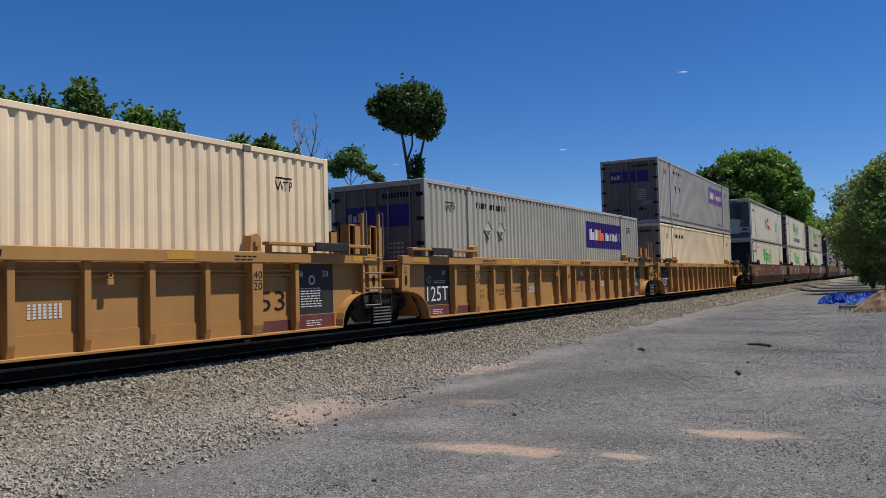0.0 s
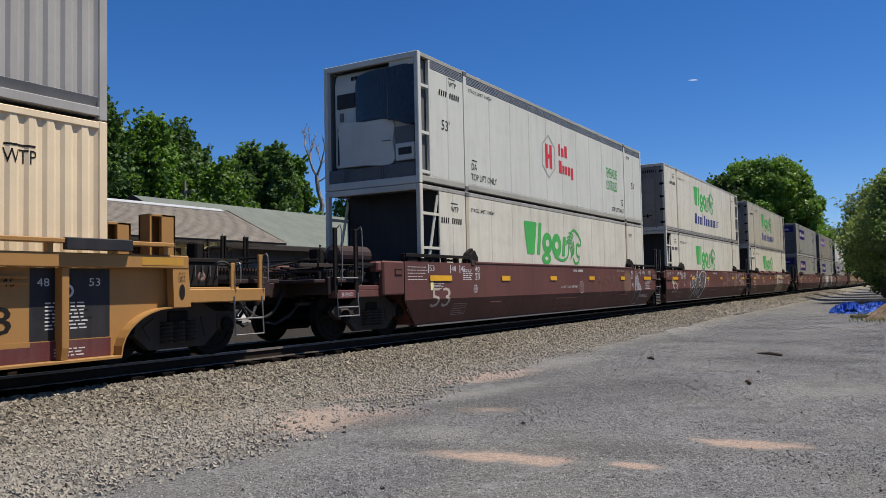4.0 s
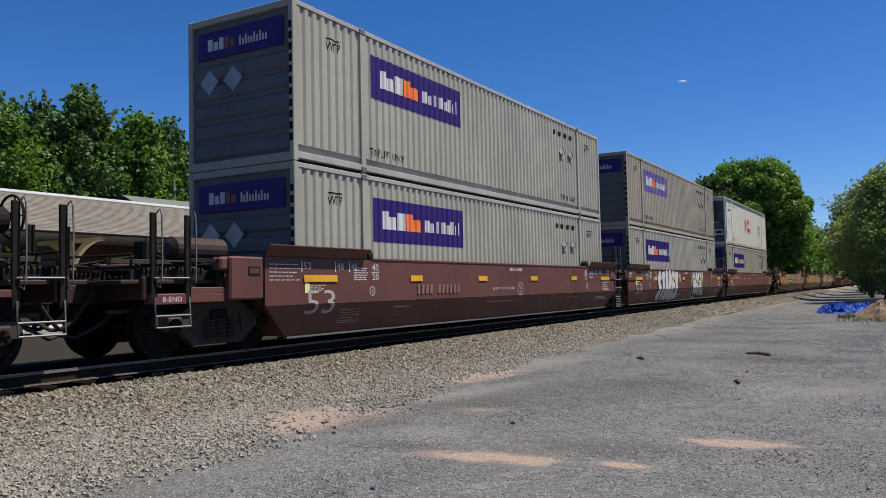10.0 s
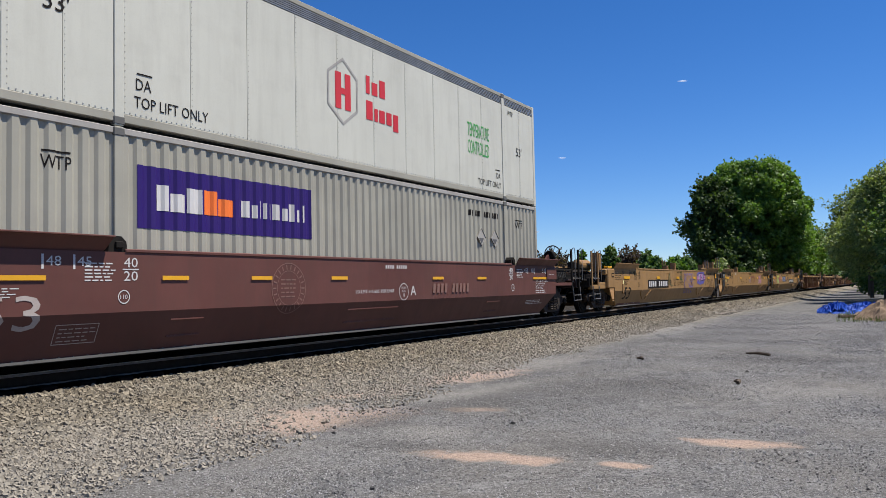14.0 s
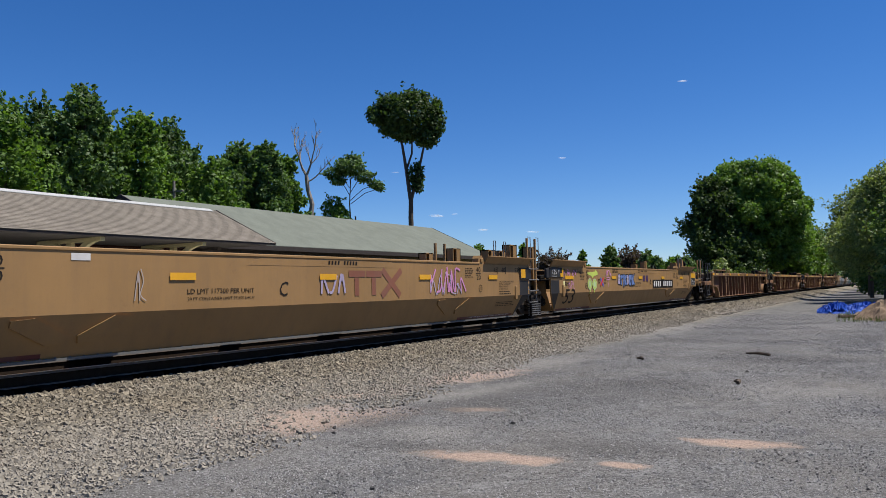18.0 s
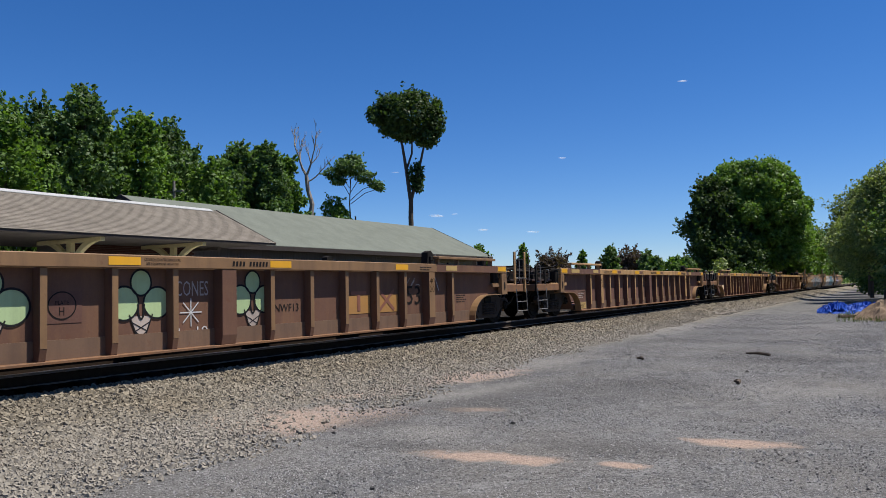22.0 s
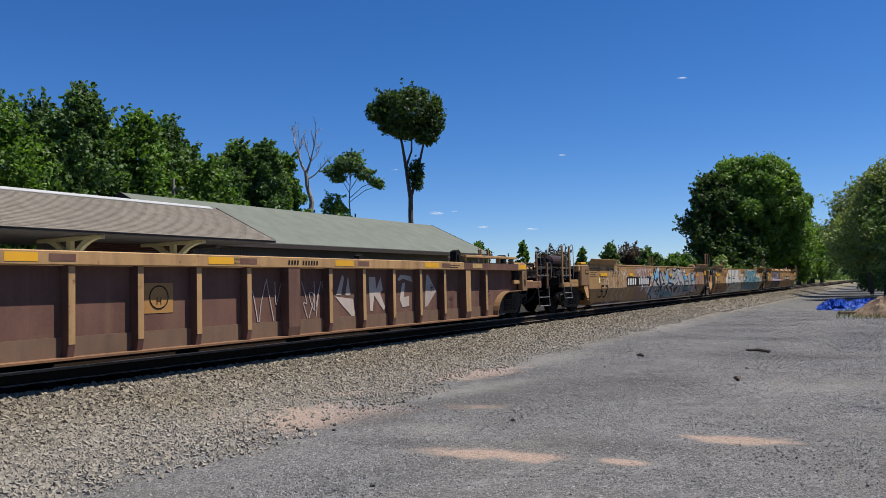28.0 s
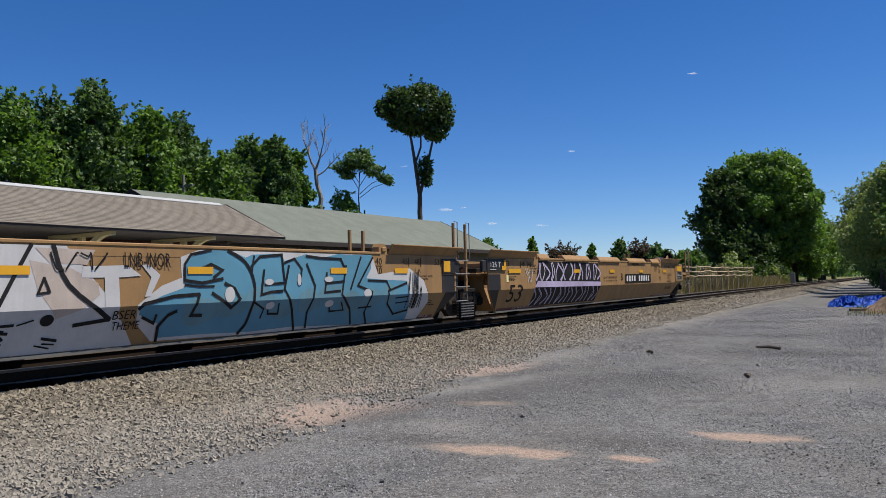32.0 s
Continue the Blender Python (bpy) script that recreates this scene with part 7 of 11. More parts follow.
        m.block(7.25, 0.55, 0.6, 0.36, 8, 6), m.block(-7.75, 0.9, 0.5, 0.08, 2, 9)
        m.put("lettering", "white_mark", car)
        m = Marks(flat(1.30), 0.004)
        m.text("53", 6.22, 0.52, 0.62, 0.33) if right == "art" or right == "coup" else None
        m.text("45", -6.95, 1.08, 0.16, 0.1), m.text("45", 6.72, 1.08, 0.16, 0.1)
        m.text("IL 53' 1\"", -5.7, 0.62, 0.38, 0.085), m.text("IW 8' 9\"", -5.7, 0.49, 0.38, 0.085), m.text("LD LMT 117100", -4.85, 0.62, 0.68, 0.085), m.text("PER UNIT", -4.5, 0.54, 0.3, 0.045), m.text("20 FT CONTAINER", -3.78, 0.68, 0.66, 0.065), m.text("LIMIT 57,500 EACH", -3.78, 0.59, 0.66, 0.065)
        for k in range(4):
            m.line([(-2.78, 0.62 + 0.05 * k), (-2.28, 0.62 + 0.05 * k)], 0.008)
        m.put("lettering", "black_mark", car)
        m = Marks(flat(1.49), 0.004)
        m.text("20", 0.14 if right == "coup" else -0.08, 0.93, 0.16, 0.1)
        m.put("lettering", "black_mark", car)
    if style == "orange":
        for z in (1.19, 1.12):
            bm = B()
            tube(bm, [(1.36, -7.0, z), (1.36, 7.0, z)], 0.019, 6)
            part("brake_pipe", bm, M[mat], car, "long pipe behind the ribs")
        for y in (-2.9, -0.8, 1.3, 3.35):
            bm = B()
            ring(bm, (1.42, y, 1.13), 0.035, 0.014, "x", 12, 5)
            box(bm, 1.4, 1.43, y - 0.05, y + 0.05, 1.0, 1.09, 0.01)
            part("lifting_eye", bm, M[mat], car)
        bm = B()
        box(bm, 1.498, 1.504, 0.185, 0.2, 1.315, 1.488)
        part("chord_joint", bm, M["black"], car, "dark seam in the top chord")
        m = Marks(flat(1.30), 0.005)
        for k in range(5):
            m.bars(2.28 if left == "coup" else -2.6, (0.61 if left == "coup" else 0.57) + 0.038 * k, 0.48, 0.03, 7)
        m.put("notice", "white_mark", car)
    if style == "orange" and left == right:
        m = Marks(flat(1.30), 0.007)
        for a in (0.95, 1.4):
            m.bar(a, a + 0.42, 0.86, 0.96), m.bar(a + 0.14, a + 0.27, 0.5, 0.855)
        m.line([(2.2, 0.96), (2.62, 0.5)], 0.11), m.line([(2.66, 0.96), (2.18, 0.5)], 0.11)
        m.put("lettering", "rust_mark", car, "large faded rust-red block mark")
        m = Marks(flat(1.30), 0.005)
        m.line([(-0.52, 0.72), (-0.25, 0.72), (-0.25, 1.0), (-0.52, 1.0), (-0.52, 0.72)], 0.012), m.text("PLATE", -0.49, 0.92, 0.2, 0.05), m.text("H", -0.42, 0.78, 0.08, 0.1)
        m.put("notice", "black_mark", car)
        m = Marks(flat(1.30), 0.005)
        for k in range(4):
            m.bars(3.35, 0.62 + 0.05 * k, 0.42, 0.035, 5)
        m.put("notice", "white_mark", car)
    elif style == "orange" and right == "coup":
        m = Marks(flat(1.30), 0.007)
        for d in (-0.03, 0.03):
            m.line([(-1.52 + d, 0.93), (-1.19 + d, 0.67)], 0.03), m.line([(-1.19 + d, 0.93), (-1.52 + d, 0.67)], 0.03)
        m.put("lettering", "rust_mark", car, "small crossed purple-red mark")
        m = Marks(flat(1.30), 0.006)
        m.text("NWG33G", 1.52, 0.46, 0.62, 0.1), m.block(-1.72, 0.76, 0.12, 0.1, 2, 3), m.block(-1.12, 0.76, 0.12, 0.1, 2, 4), m.block(2.55, 0.5, 0.3, 0.04, 1, 5), m.block(0.5, 0.4, 0.4, 0.04, 1, 6)
        m.put("lettering", "black_mark", car)
        m = Marks(flat(1.30), 0.005)
        m.bar(3.42, 4.2, 0.73, 0.95), m.bar(4.3, 5.15, 0.73, 0.95)
        m.put("number_plate", "black_mark", car, "black number panel")
        m = Marks(flat(1.30), 0.009)
        m.bars(3.5, 0.765, 0.66, 0.15, 4), m.bars(4.42, 0.765, 0.7, 0.15, 5)
        m.put("lettering", "white_mark", car)
    if decorate:
        decorate(car)
    return car


# ---- sprayed pictures, car by car ----
GC0, GC1 = -6.3, -1.05
CAPS = ((-6.0, -5.3), (-4.2, -2.1), (-1.2, 0.9), (1.85, 4.0), (4.8, 5.9))
def wobbly(r, y, z, ry, rz, n=16, rough=0.18):
    return [(y + ry * math.cos(6.2832 * k / n) * (1 + r.uniform(-rough, rough)), z + rz * math.sin(6.2832 * k / n) * (1 + r.uniform(-rough, rough) * 0.6)) for k in range(n)]


def grown(pts, d):
    cy, cz = sum(p[0] for p in pts) / len(pts), sum(p[1] for p in pts) / len(pts)
    out = []
    for a, b in pts:
        l = math.hypot(a - cy, b - cz) or 1
        out.append((a + (a - cy) / l * d, b + (b - cz) / l * d))
    return [(a, min(1.5, max(0.2, b))) for a, b in out]


STROKES = {
    "A": [[(0, 0), (0.35, 1), (0.62, 1), (1, 0)], [(0.2, 0.36), (0.8, 0.36)]],
    "C": [[(0.95, 0.85), (0.6, 1), (0.2, 0.9), (0, 0.5), (0.15, 0.1), (0.55, 0), (0.95, 0.12), (0.98, 0.42), (0.6, 0.5)]],
    "D": [[(0.08, 0), (0.05, 1), (0.6, 0.95), (0.98, 0.6), (0.9, 0.2), (0.5, 0.0), (0.08, 0.02)]],
    "E": [[(0.95, 1), (0.08, 0.97), (0.05, 0.03), (0.98, 0)], [(0.1, 0.5), (0.75, 0.52)]],
    "H": [[(0.08, 0), (0.05, 1)], [(0.92, 0), (0.95, 1)], [(0.08, 0.5), (0.92, 0.5)]],
    "I": [[(0.5, 0), (0.45, 0.55)], [(0.5, 0.85), (0.55, 1)]],
    "K": [[(0.1, 0), (0.05, 1)], [(0.95, 1), (0.25, 0.5), (1, 0)]],
    "L": [[(0.1, 1), (0.06, 0.03), (0.95, 0)]],
    "O": [[(0.5, 1), (0.1, 0.8), (0.03, 0.4), (0.4, 0), (0.85, 0.15), (0.97, 0.6), (0.5, 1)]],
    "R": [[(0.08, 0), (0.05, 1), (0.75, 0.95), (0.85, 0.65), (0.3, 0.5), (1, 0)]],
    "S": [[(0.95, 0.9), (0.5, 1), (0.08, 0.82), (0.25, 0.55), (0.8, 0.42), (0.9, 0.15), (0.45, 0), (0.03, 0.12)]],
    "T": [[(0.02, 0.95), (0.98, 1)], [(0.5, 0.97), (0.45, 0)]],
    "V": [[(0.02, 1), (0.45, 0), (0.6, 0.02), (0.98, 1)]],
}


def rounded(pts, steps=4):
    """A smooth line through points."""
    pts = [Vector(p) for p in pts]
    out = []
    for i in range(len(pts) - 1):
        p0, p1, p2, p3 = pts[max(i - 1, 0)], pts[i], pts[i + 1], pts[min(i + 2, len(pts) - 1)]
        for k in range(steps):
            t = k / steps
            out.append(0.5 * (2 * p1 + (p2 - p0) * t + (2 * p0 - 5 * p1 + 4 * p2 - p3) * t * t + (3 * p1 - p0 - 3 * p2 + p3) * t ** 3))
    return [tuple(p) for p in out + [pts[-1]]]


def fat_letters(car, shapes, y0, y1, z0, z1, w, fill="spray_white", line="spray_black", halo=None, drop=None, round_=True, edge=0.07, seed=1, label="fat sprayed bubble letters", off=0.006, overlap=1.0):
    """A row of thick letter shapes, each laid over the one before, with an outline, a halo and a drop shadow."""
    r = random.Random(seed)
    p = (y1 - y0) / len(shapes)
    hal, dro = Marks(off=off), Marks(off=off + 0.0025)
    for k, ch in enumerate(shapes):
        a, b = y0 + p * k + w * 0.5 * (2 - overlap), p * (k + 1) + y0 - w * 0.5 * overlap + 0.02
        lo, hi = z0 + w * 0.5 + r.uniform(0, 0.03), z1 - w * 0.5 - r.uniform(0, 0.03)
        out, inn = Marks(off=off + 0.005 + 0.0042 * (k % 2)), Marks(off=off + 0.0072 + 0.0042 * (k % 2))
        for st in STROKES[ch]:
            q = [(a + (b - a) * (u + r.uniform(-0.03, 0.03)), lo + (hi - lo) * v) for u, v in st]
            q = rounded(q) if round_ else q
            ends = 0.1 if round_ else 0.4
            if drop:
                dro.line([(u - 0.07, max(0.24, v - 0.06)) for u, v in q], w + edge, ends)
            if halo:
                hal.line([(u - (0.04 if drop else 0), v - 0.02) for u, v in q], w + edge + 0.16, ends)
            for m, ww in ((out, w + edge), (inn, w)):
                m.line(q, ww, ends)
                if round_:
                    m.oval(*q[0], ww / 2, ww / 2, 12), m.oval(*q[-1], ww / 2, ww / 2, 12)
        out.put("graffiti", line, car), inn.put("graffiti", fill, car, label)
    if halo:
        hal.put("graffiti", halo, car)
    else:
        hal.bm.free()
    if drop:
        dro.put("graffiti", drop, car)
    else:
        dro.bm.free()


def scrawl(car, y0, y1, z0, z1, n, seed, mat, w=0.02, surf=smooth_side, off=0.012):
    """A thin handwritten tag."""
    r = random.Random(seed)
    m = Marks(surf, off)
    p = (y1 - y0) / n
    for k in range(n):
        y = y0 + p * k
        pts = [(y + p * r.uniform(0, 0.95), z0 + (z1 - z0) * r.random()) for _ in range(r.randint(3, 5))]
        pts[0], pts[-1] = (y + 0.1 * p, z0 + (z1 - z0) * r.choice((0.05, 0.9))), (y + 0.9 * p, z0 + (z1 - z0) * r.choice((0.05, 0.9)))
        m.line(rounded(pts, 4), w)
    m.put("graffiti", mat, car, "thin sprayed tag")


def outline_bubbles(car, y0, y1, z0, z1, n, mat, seed, w=0.018):
    r = random.Random(seed)
    m = Marks(off=0.009)
    p = (y1 - y0) / n
    for k in range(n):
        q = wobbly(r, y0 + p * (k + 0.5), (z0 + z1) / 2, p * 0.56, (z1 - z0) / 2, 14, 0.13)
        q = [(a, min(1.48, max(0.22, b))) for a, b in q]
        m.line(rounded(q + q[:1], 3), w)
        m.line([(y0 + p * (k + 0.4), z0 + 0.25 * (z1 - z0)), (y0 + p * (k + 0.6), z0 + 0.6 * (z1 - z0)), (y0 + p * (k + 0.45), z0 + 0.75 * (z1 - z0))], w)
    m.put("graffiti", mat, car, "outlined bubble letters")


def car_number(car, y, z, w, h, n, mat, plate=None):
    if plate:
        m = Marks(off=0.013)
        m.bar(y - 0.12, y + w + 0.12, z - 0.06, z + h + 0.06)
        m.put("number_plate", plate, car, "dark plate behind the car's marks")
    m = Marks(off=0.017)
    m.bars(y, z, w, h, n, (4,))
    m.put("car_number", mat, car)


def load_notice(car, mat, y, circle=True):
    m = Marks()
    m.text("LD LMT 115,600  PER UNIT", y, 0.88, 1.3, 0.075)
    if circle:
        m.hoop(y + 1.65, 0.9, 0.17, 0.17, 0.014), m.text("EXCEEDS", y + 1.55, 0.965, 0.2, 0.035), m.text("PLATE", y + 1.58, 0.9, 0.14, 0.035), m.text("H", y + 1.62, 0.79, 0.06, 0.08)
    m.bars(y + 1.0, 1.37, 0.8, 0.07, 10, (4,))
    m.put("notice", mat, car)


def emblem(car, y, mat, filled=False):
    if filled:
        m = Marks(off=0.0025)
        m.oval(y, 1.01, 0.44, 0.44, 26)
        m.put("emblem", "ghost_fill", car, "faded round emblem")
    m = Marks()
    m.hoop(y, 1.01, 0.42, 0.42, 0.014), m.hoop(y, 1.01, 0.29, 0.29, 0.01)
    for k in range(5):
        m.block(y - 0.2, 0.86 + 0.07 * k, 0.36, 0.055, 1, 20 + k)
    for k in range(22):
        a = 0.2856 * k
        m.line([(y + 0.32 * math.cos(a), 1.01 + 0.32 * math.sin(a)), (y + 0.385 * math.cos(a), 1.01 + 0.385 * math.sin(a))], 0.022)
    m.put("emblem", mat, car, "faded ring of lettering")


def brown_a(car):
    load_notice(car, "white_mark", -0.8)
    scrawl(car, 2.4, 4.6, 0.6, 1.3, 6, 4, "ghost_mark")
    m = Marks()
    m.text("LOAD LMT 115,500 PER UNIT", 4.28, 1.39, 0.8, 0.055)
    m.put("notice", "white_mark", car)
    emblem(car, 5.38, "ghost_mark", True)
    m = Marks(off=0.006)
    m.poly([(6.27, 0.68), (6.24, 1.12), (6.36, 1.22), (6.55, 1.26), (6.68, 1.18), (6.73, 1.05), (6.88, 0.9), (6.98, 0.78), (6.93, 0.64), (6.7, 0.75), (6.45, 0.7)])
    m.put("graffiti", "spray_grey", car, "soft grey sprayed horse-like head")
    m = Marks(off=0.006)
    m.poly([(6.27, 0.66), (6.44, 0.69), (6.7, 0.74), (6.93, 0.63), (6.86, 0.26), (6.6, 0.23), (6.36, 0.3)])
    m.put("graffiti", "spray_smoke", car, "darker grey sprayed neck")
    m = Marks(off=0.009)
    for q in ([(6.33, 0.45), (6.26, 0.68), (6.3, 0.95), (6.24, 1.12), (6.35, 1.2), (6.45, 1.16), (6.55, 1.26), (6.68, 1.18), (6.74, 1.04), (6.88, 0.9), (6.98, 0.78), (6.93, 0.64)], [(6.26, 0.72), (6.24, 1.02), (6.29, 1.1)], [(6.98, 0.78), (6.86, 0.82), (6.72, 0.96), (6.56, 0.92), (6.52, 1.0)], [(6.56, 0.9), (6.75, 0.8), (6.95, 0.72)], [(6.36, 0.5), (6.38, 0.66), (6.5, 0.74), (6.7, 0.76), (6.93, 0.66), (6.9, 0.4), (6.84, 0.23), (6.74, 0.29), (6.6, 0.22), (6.4, 0.28), (6.33, 0.34), (6.36, 0.5)]):
        m.line(rounded(q, 3), 0.016)
    m.put("graffiti", "spray_white", car, "white sketched outlines")


def brown_b(car):
    m = Marks(off=0.005)
    m.poly([(-4.62, 1.02), (-4.28, 1.23), (-3.55, 1.15), (-3.22, 1.42), (-2.44, 1.44), (-1.58, 1.35), (-1.41, 1.14), (-1.87, 0.64), (-2.37, 0.26), (-3.24, 0.32), (-4.05, 0.32), (-4.26, 0.67), (-4.53, 0.68)])
    m.put("graffiti", "spray_smoke", car, "thin dark grey spray fill")
    m = Marks(off=0.010)
    m.line(rounded([(-4.57, 1.23), (-4.48, 1.33), (-4.31, 1.26), (-4.22, 1.06), (-4.11, 0.79), (-3.98, 0.97), (-3.77, 1.33)]), 0.035)
    m.line(rounded([(-4.62, 1.02), (-4.62, 0.81), (-4.51, 0.66), (-4.23, 0.73), (-4.12, 0.28), (-3.95, 0.49), (-3.86, 0.83)]), 0.035)
    m.line(rounded([(-3.90, 0.37), (-3.73, 0.70), (-3.61, 0.42), (-3.43, 0.73), (-3.27, 0.31), (-3.15, 0.63), (-2.97, 0.39), (-2.72, 0.67), (-2.62, 0.32), (-2.36, 0.26), (-2.14, 0.40), (-1.59, 1.03)]), 0.045)
    m.line(rounded([(-3.77, 1.15), (-3.55, 1.16), (-3.79, 0.97), (-3.62, 0.88), (-3.35, 1.42), (-3.15, 1.49), (-3.29, 1.19)]), 0.035)
    m.line(rounded([(-2.88, 1.50), (-2.81, 1.29), (-2.37, 1.48), (-1.82, 1.50), (-1.45, 1.32), (-1.42, 1.14)]), 0.04)
    m.line(rounded([(-3.02, 1.19), (-2.74, 1.24), (-2.67, 1.05), (-2.98, 0.96), (-2.96, 0.81), (-2.73, 0.86)]), 0.035)
    m.line(rounded([(-2.30, 0.99), (-2.51, 0.70), (-2.14, 0.76)]), 0.03)
    m.line(rounded([(-1.50, 1.25), (-1.88, 0.69), (-2.26, 0.26)]), 0.1)
    m.line(rounded([(-4.16, 1.21), (-3.92, 1.26)]), 0.03)
    m.line(rounded([(-4.10, 1.29), (-4.00, 1.17)]), 0.03)
    m.line(rounded([(-1.98, 1.50), (-1.90, 1.07)]), 0.025)
    m.line(rounded([(-2.11, 1.27), (-1.79, 1.29)]), 0.025)
    m.put("graffiti", "white_mark", car, "bold white sprayed outlines")
    m = Marks(off=0.004)
    for q in ([(-6.88, 1.01), (-6.55, 1.03), (-6.55, 0.83), (-6.88, 0.82)], [(-5.20, 1.01), (-4.84, 1.02), (-4.84, 0.82), (-5.20, 0.81)], [(-3.39, 1.01), (-3.13, 1.01), (-3.13, 0.84), (-3.39, 0.83)]):
        m.poly(q)
    m.put("paint_patch", "brown_red", car, "fresh red-brown touch-up patch", True)
    m = Marks(off=0.006)
    m.text("C", -1.05, 0.84, 0.2, 0.24), m.bars(0.25, 1.39, 0.8, 0.07, 9, (4,))
    m.put("lettering", "white_mark", car)
    m = Marks(off=0.008)
    m.line(rounded([(2.5, 1.22), (2.56, 1.41), (2.8, 1.5), (3.07, 1.47), (3.2, 1.29), (3.14, 1.07), (3.0, 0.98)], 3), 0.009)
    m.line(rounded([(3.12, 1.46), (3.36, 1.5), (3.62, 1.44), (3.78, 1.26), (3.74, 1.06), (3.58, 0.97)], 3), 0.014)
    m.line(rounded([(2.6, 0.35), (2.67, 0.68), (2.88, 0.87), (3.14, 0.88), (3.34, 0.65), (3.3, 0.36)], 3), 0.011)
    m.line(rounded([(2.49, 0.88), (2.52, 0.65), (2.6, 0.56), (2.58, 0.37)], 3), 0.011)
    m.line(rounded([(2.49, 0.88), (2.67, 0.91), (2.8, 0.89), (2.98, 0.9)], 3), 0.011)
    m.line(rounded([(2.73, 1.04), (2.61, 0.88), (2.65, 1.02), (2.86, 1.02)], 3), 0.011)
    m.line(rounded([(3.54, 1.14), (3.62, 1.3), (3.69, 1.0), (3.54, 1.12), (3.67, 1.14)], 3), 0.015)
    m.line(rounded([(3.0, 0.92), (3.12, 0.98), (3.2, 0.9), (3.41, 0.86), (3.32, 0.76)], 3), 0.013)
    m.line(rounded([(3.51, 0.89), (3.71, 0.93), (3.8, 0.96), (3.71, 0.87), (3.58, 0.56), (3.54, 0.3)], 3), 0.011)
    m.line(rounded([(3.74, 1.5), (3.83, 1.26), (3.87, 1.48), (3.92, 1.3), (4.01, 1.28), (3.8, 1.34)], 3), 0.015)
    m.line(rounded([(3.97, 1.12), (4.04, 1.22), (4.23, 1.18), (4.28, 1.08), (4.04, 1.04), (3.97, 1.12)], 3), 0.013)
    m.line(rounded([(3.97, 1.1), (4.23, 1.02)], 3), 0.015)
    m.line(rounded([(4.11, 0.82), (4.18, 0.61)], 3), 0.013)
    m.line(rounded([(4.4, 1.1), (4.48, 1.2), (4.45, 1.35), (4.63, 1.27), (4.87, 1.29)], 3), 0.018)
    m.line(rounded([(4.38, 1.2), (4.48, 1.08)], 3), 0.03)
    m.line(rounded([(5.07, 1.31), (5.15, 1.16), (5.24, 1.36), (5.29, 1.2), (5.35, 1.23), (5.47, 1.36)], 3), 0.014)
    m.line(rounded([(4.98, 0.99), (5.06, 1.03), (4.98, 0.92)], 3), 0.03)
    m.put("graffiti", "dull_mark", car, "thin white sketched bubble outlines")
    m = Marks(off=0.008)
    m.line(rounded([(7.1, 1.31), (6.98, 1.08), (7.17, 1.03), (7.25, 1.13)], 3), 0.022)
    m.line(rounded([(7.29, 1.16), (7.24, 1.0)], 3), 0.022)
    m.line(rounded([(7.32, 1.13), (7.4, 1.16), (7.32, 0.98)], 3), 0.022)
    m.line(rounded([(7.48, 1.16), (7.4, 0.95), (7.56, 1.05)], 3), 0.022)
    m.line(rounded([(7.64, 1.08), (7.51, 0.87), (7.67, 1.0)], 3), 0.022)
    m.line(rounded([(7.72, 1.16), (7.63, 0.82), (7.28, 0.6), (7.32, 0.8)], 3), 0.022)
    m.line(rounded([(7.84, 1.02), (7.75, 0.84)], 3), 0.022)
    m.line(rounded([(7.71, 1.0), (7.92, 0.97)], 3), 0.022)
    m.line(rounded([(7.85, 0.83), (7.86, 0.81)], 3), 0.022)
    m.put("graffiti", "spray_white", car, "slanting white sprayed tag")
    m = Marks()
    m.text("LOAD LMT 115,500 PER UNIT", 4.62, 1.39, 0.8, 0.055)
    m.put("notice", "white_mark", car)
    emblem(car, 5.85, "ghost_mark", True)


def side_caps(car, mat, spans):
    """Folded plates over the top edge of the side."""
    for a, b in spans:
        bm = B()
        prism(bm, [(1.30, 1.52), (1.53, 1.50), (1.53, 1.56), (1.44, 1.68), (1.30, 1.68)], "y", a, b)
        bmesh.ops.bevel(bm, geom=bm.edges[:], offset=0.012, segments=1, affect="EDGES")
        part("side_cap", bm, M[mat], car, "folded steel cap on the top edge")


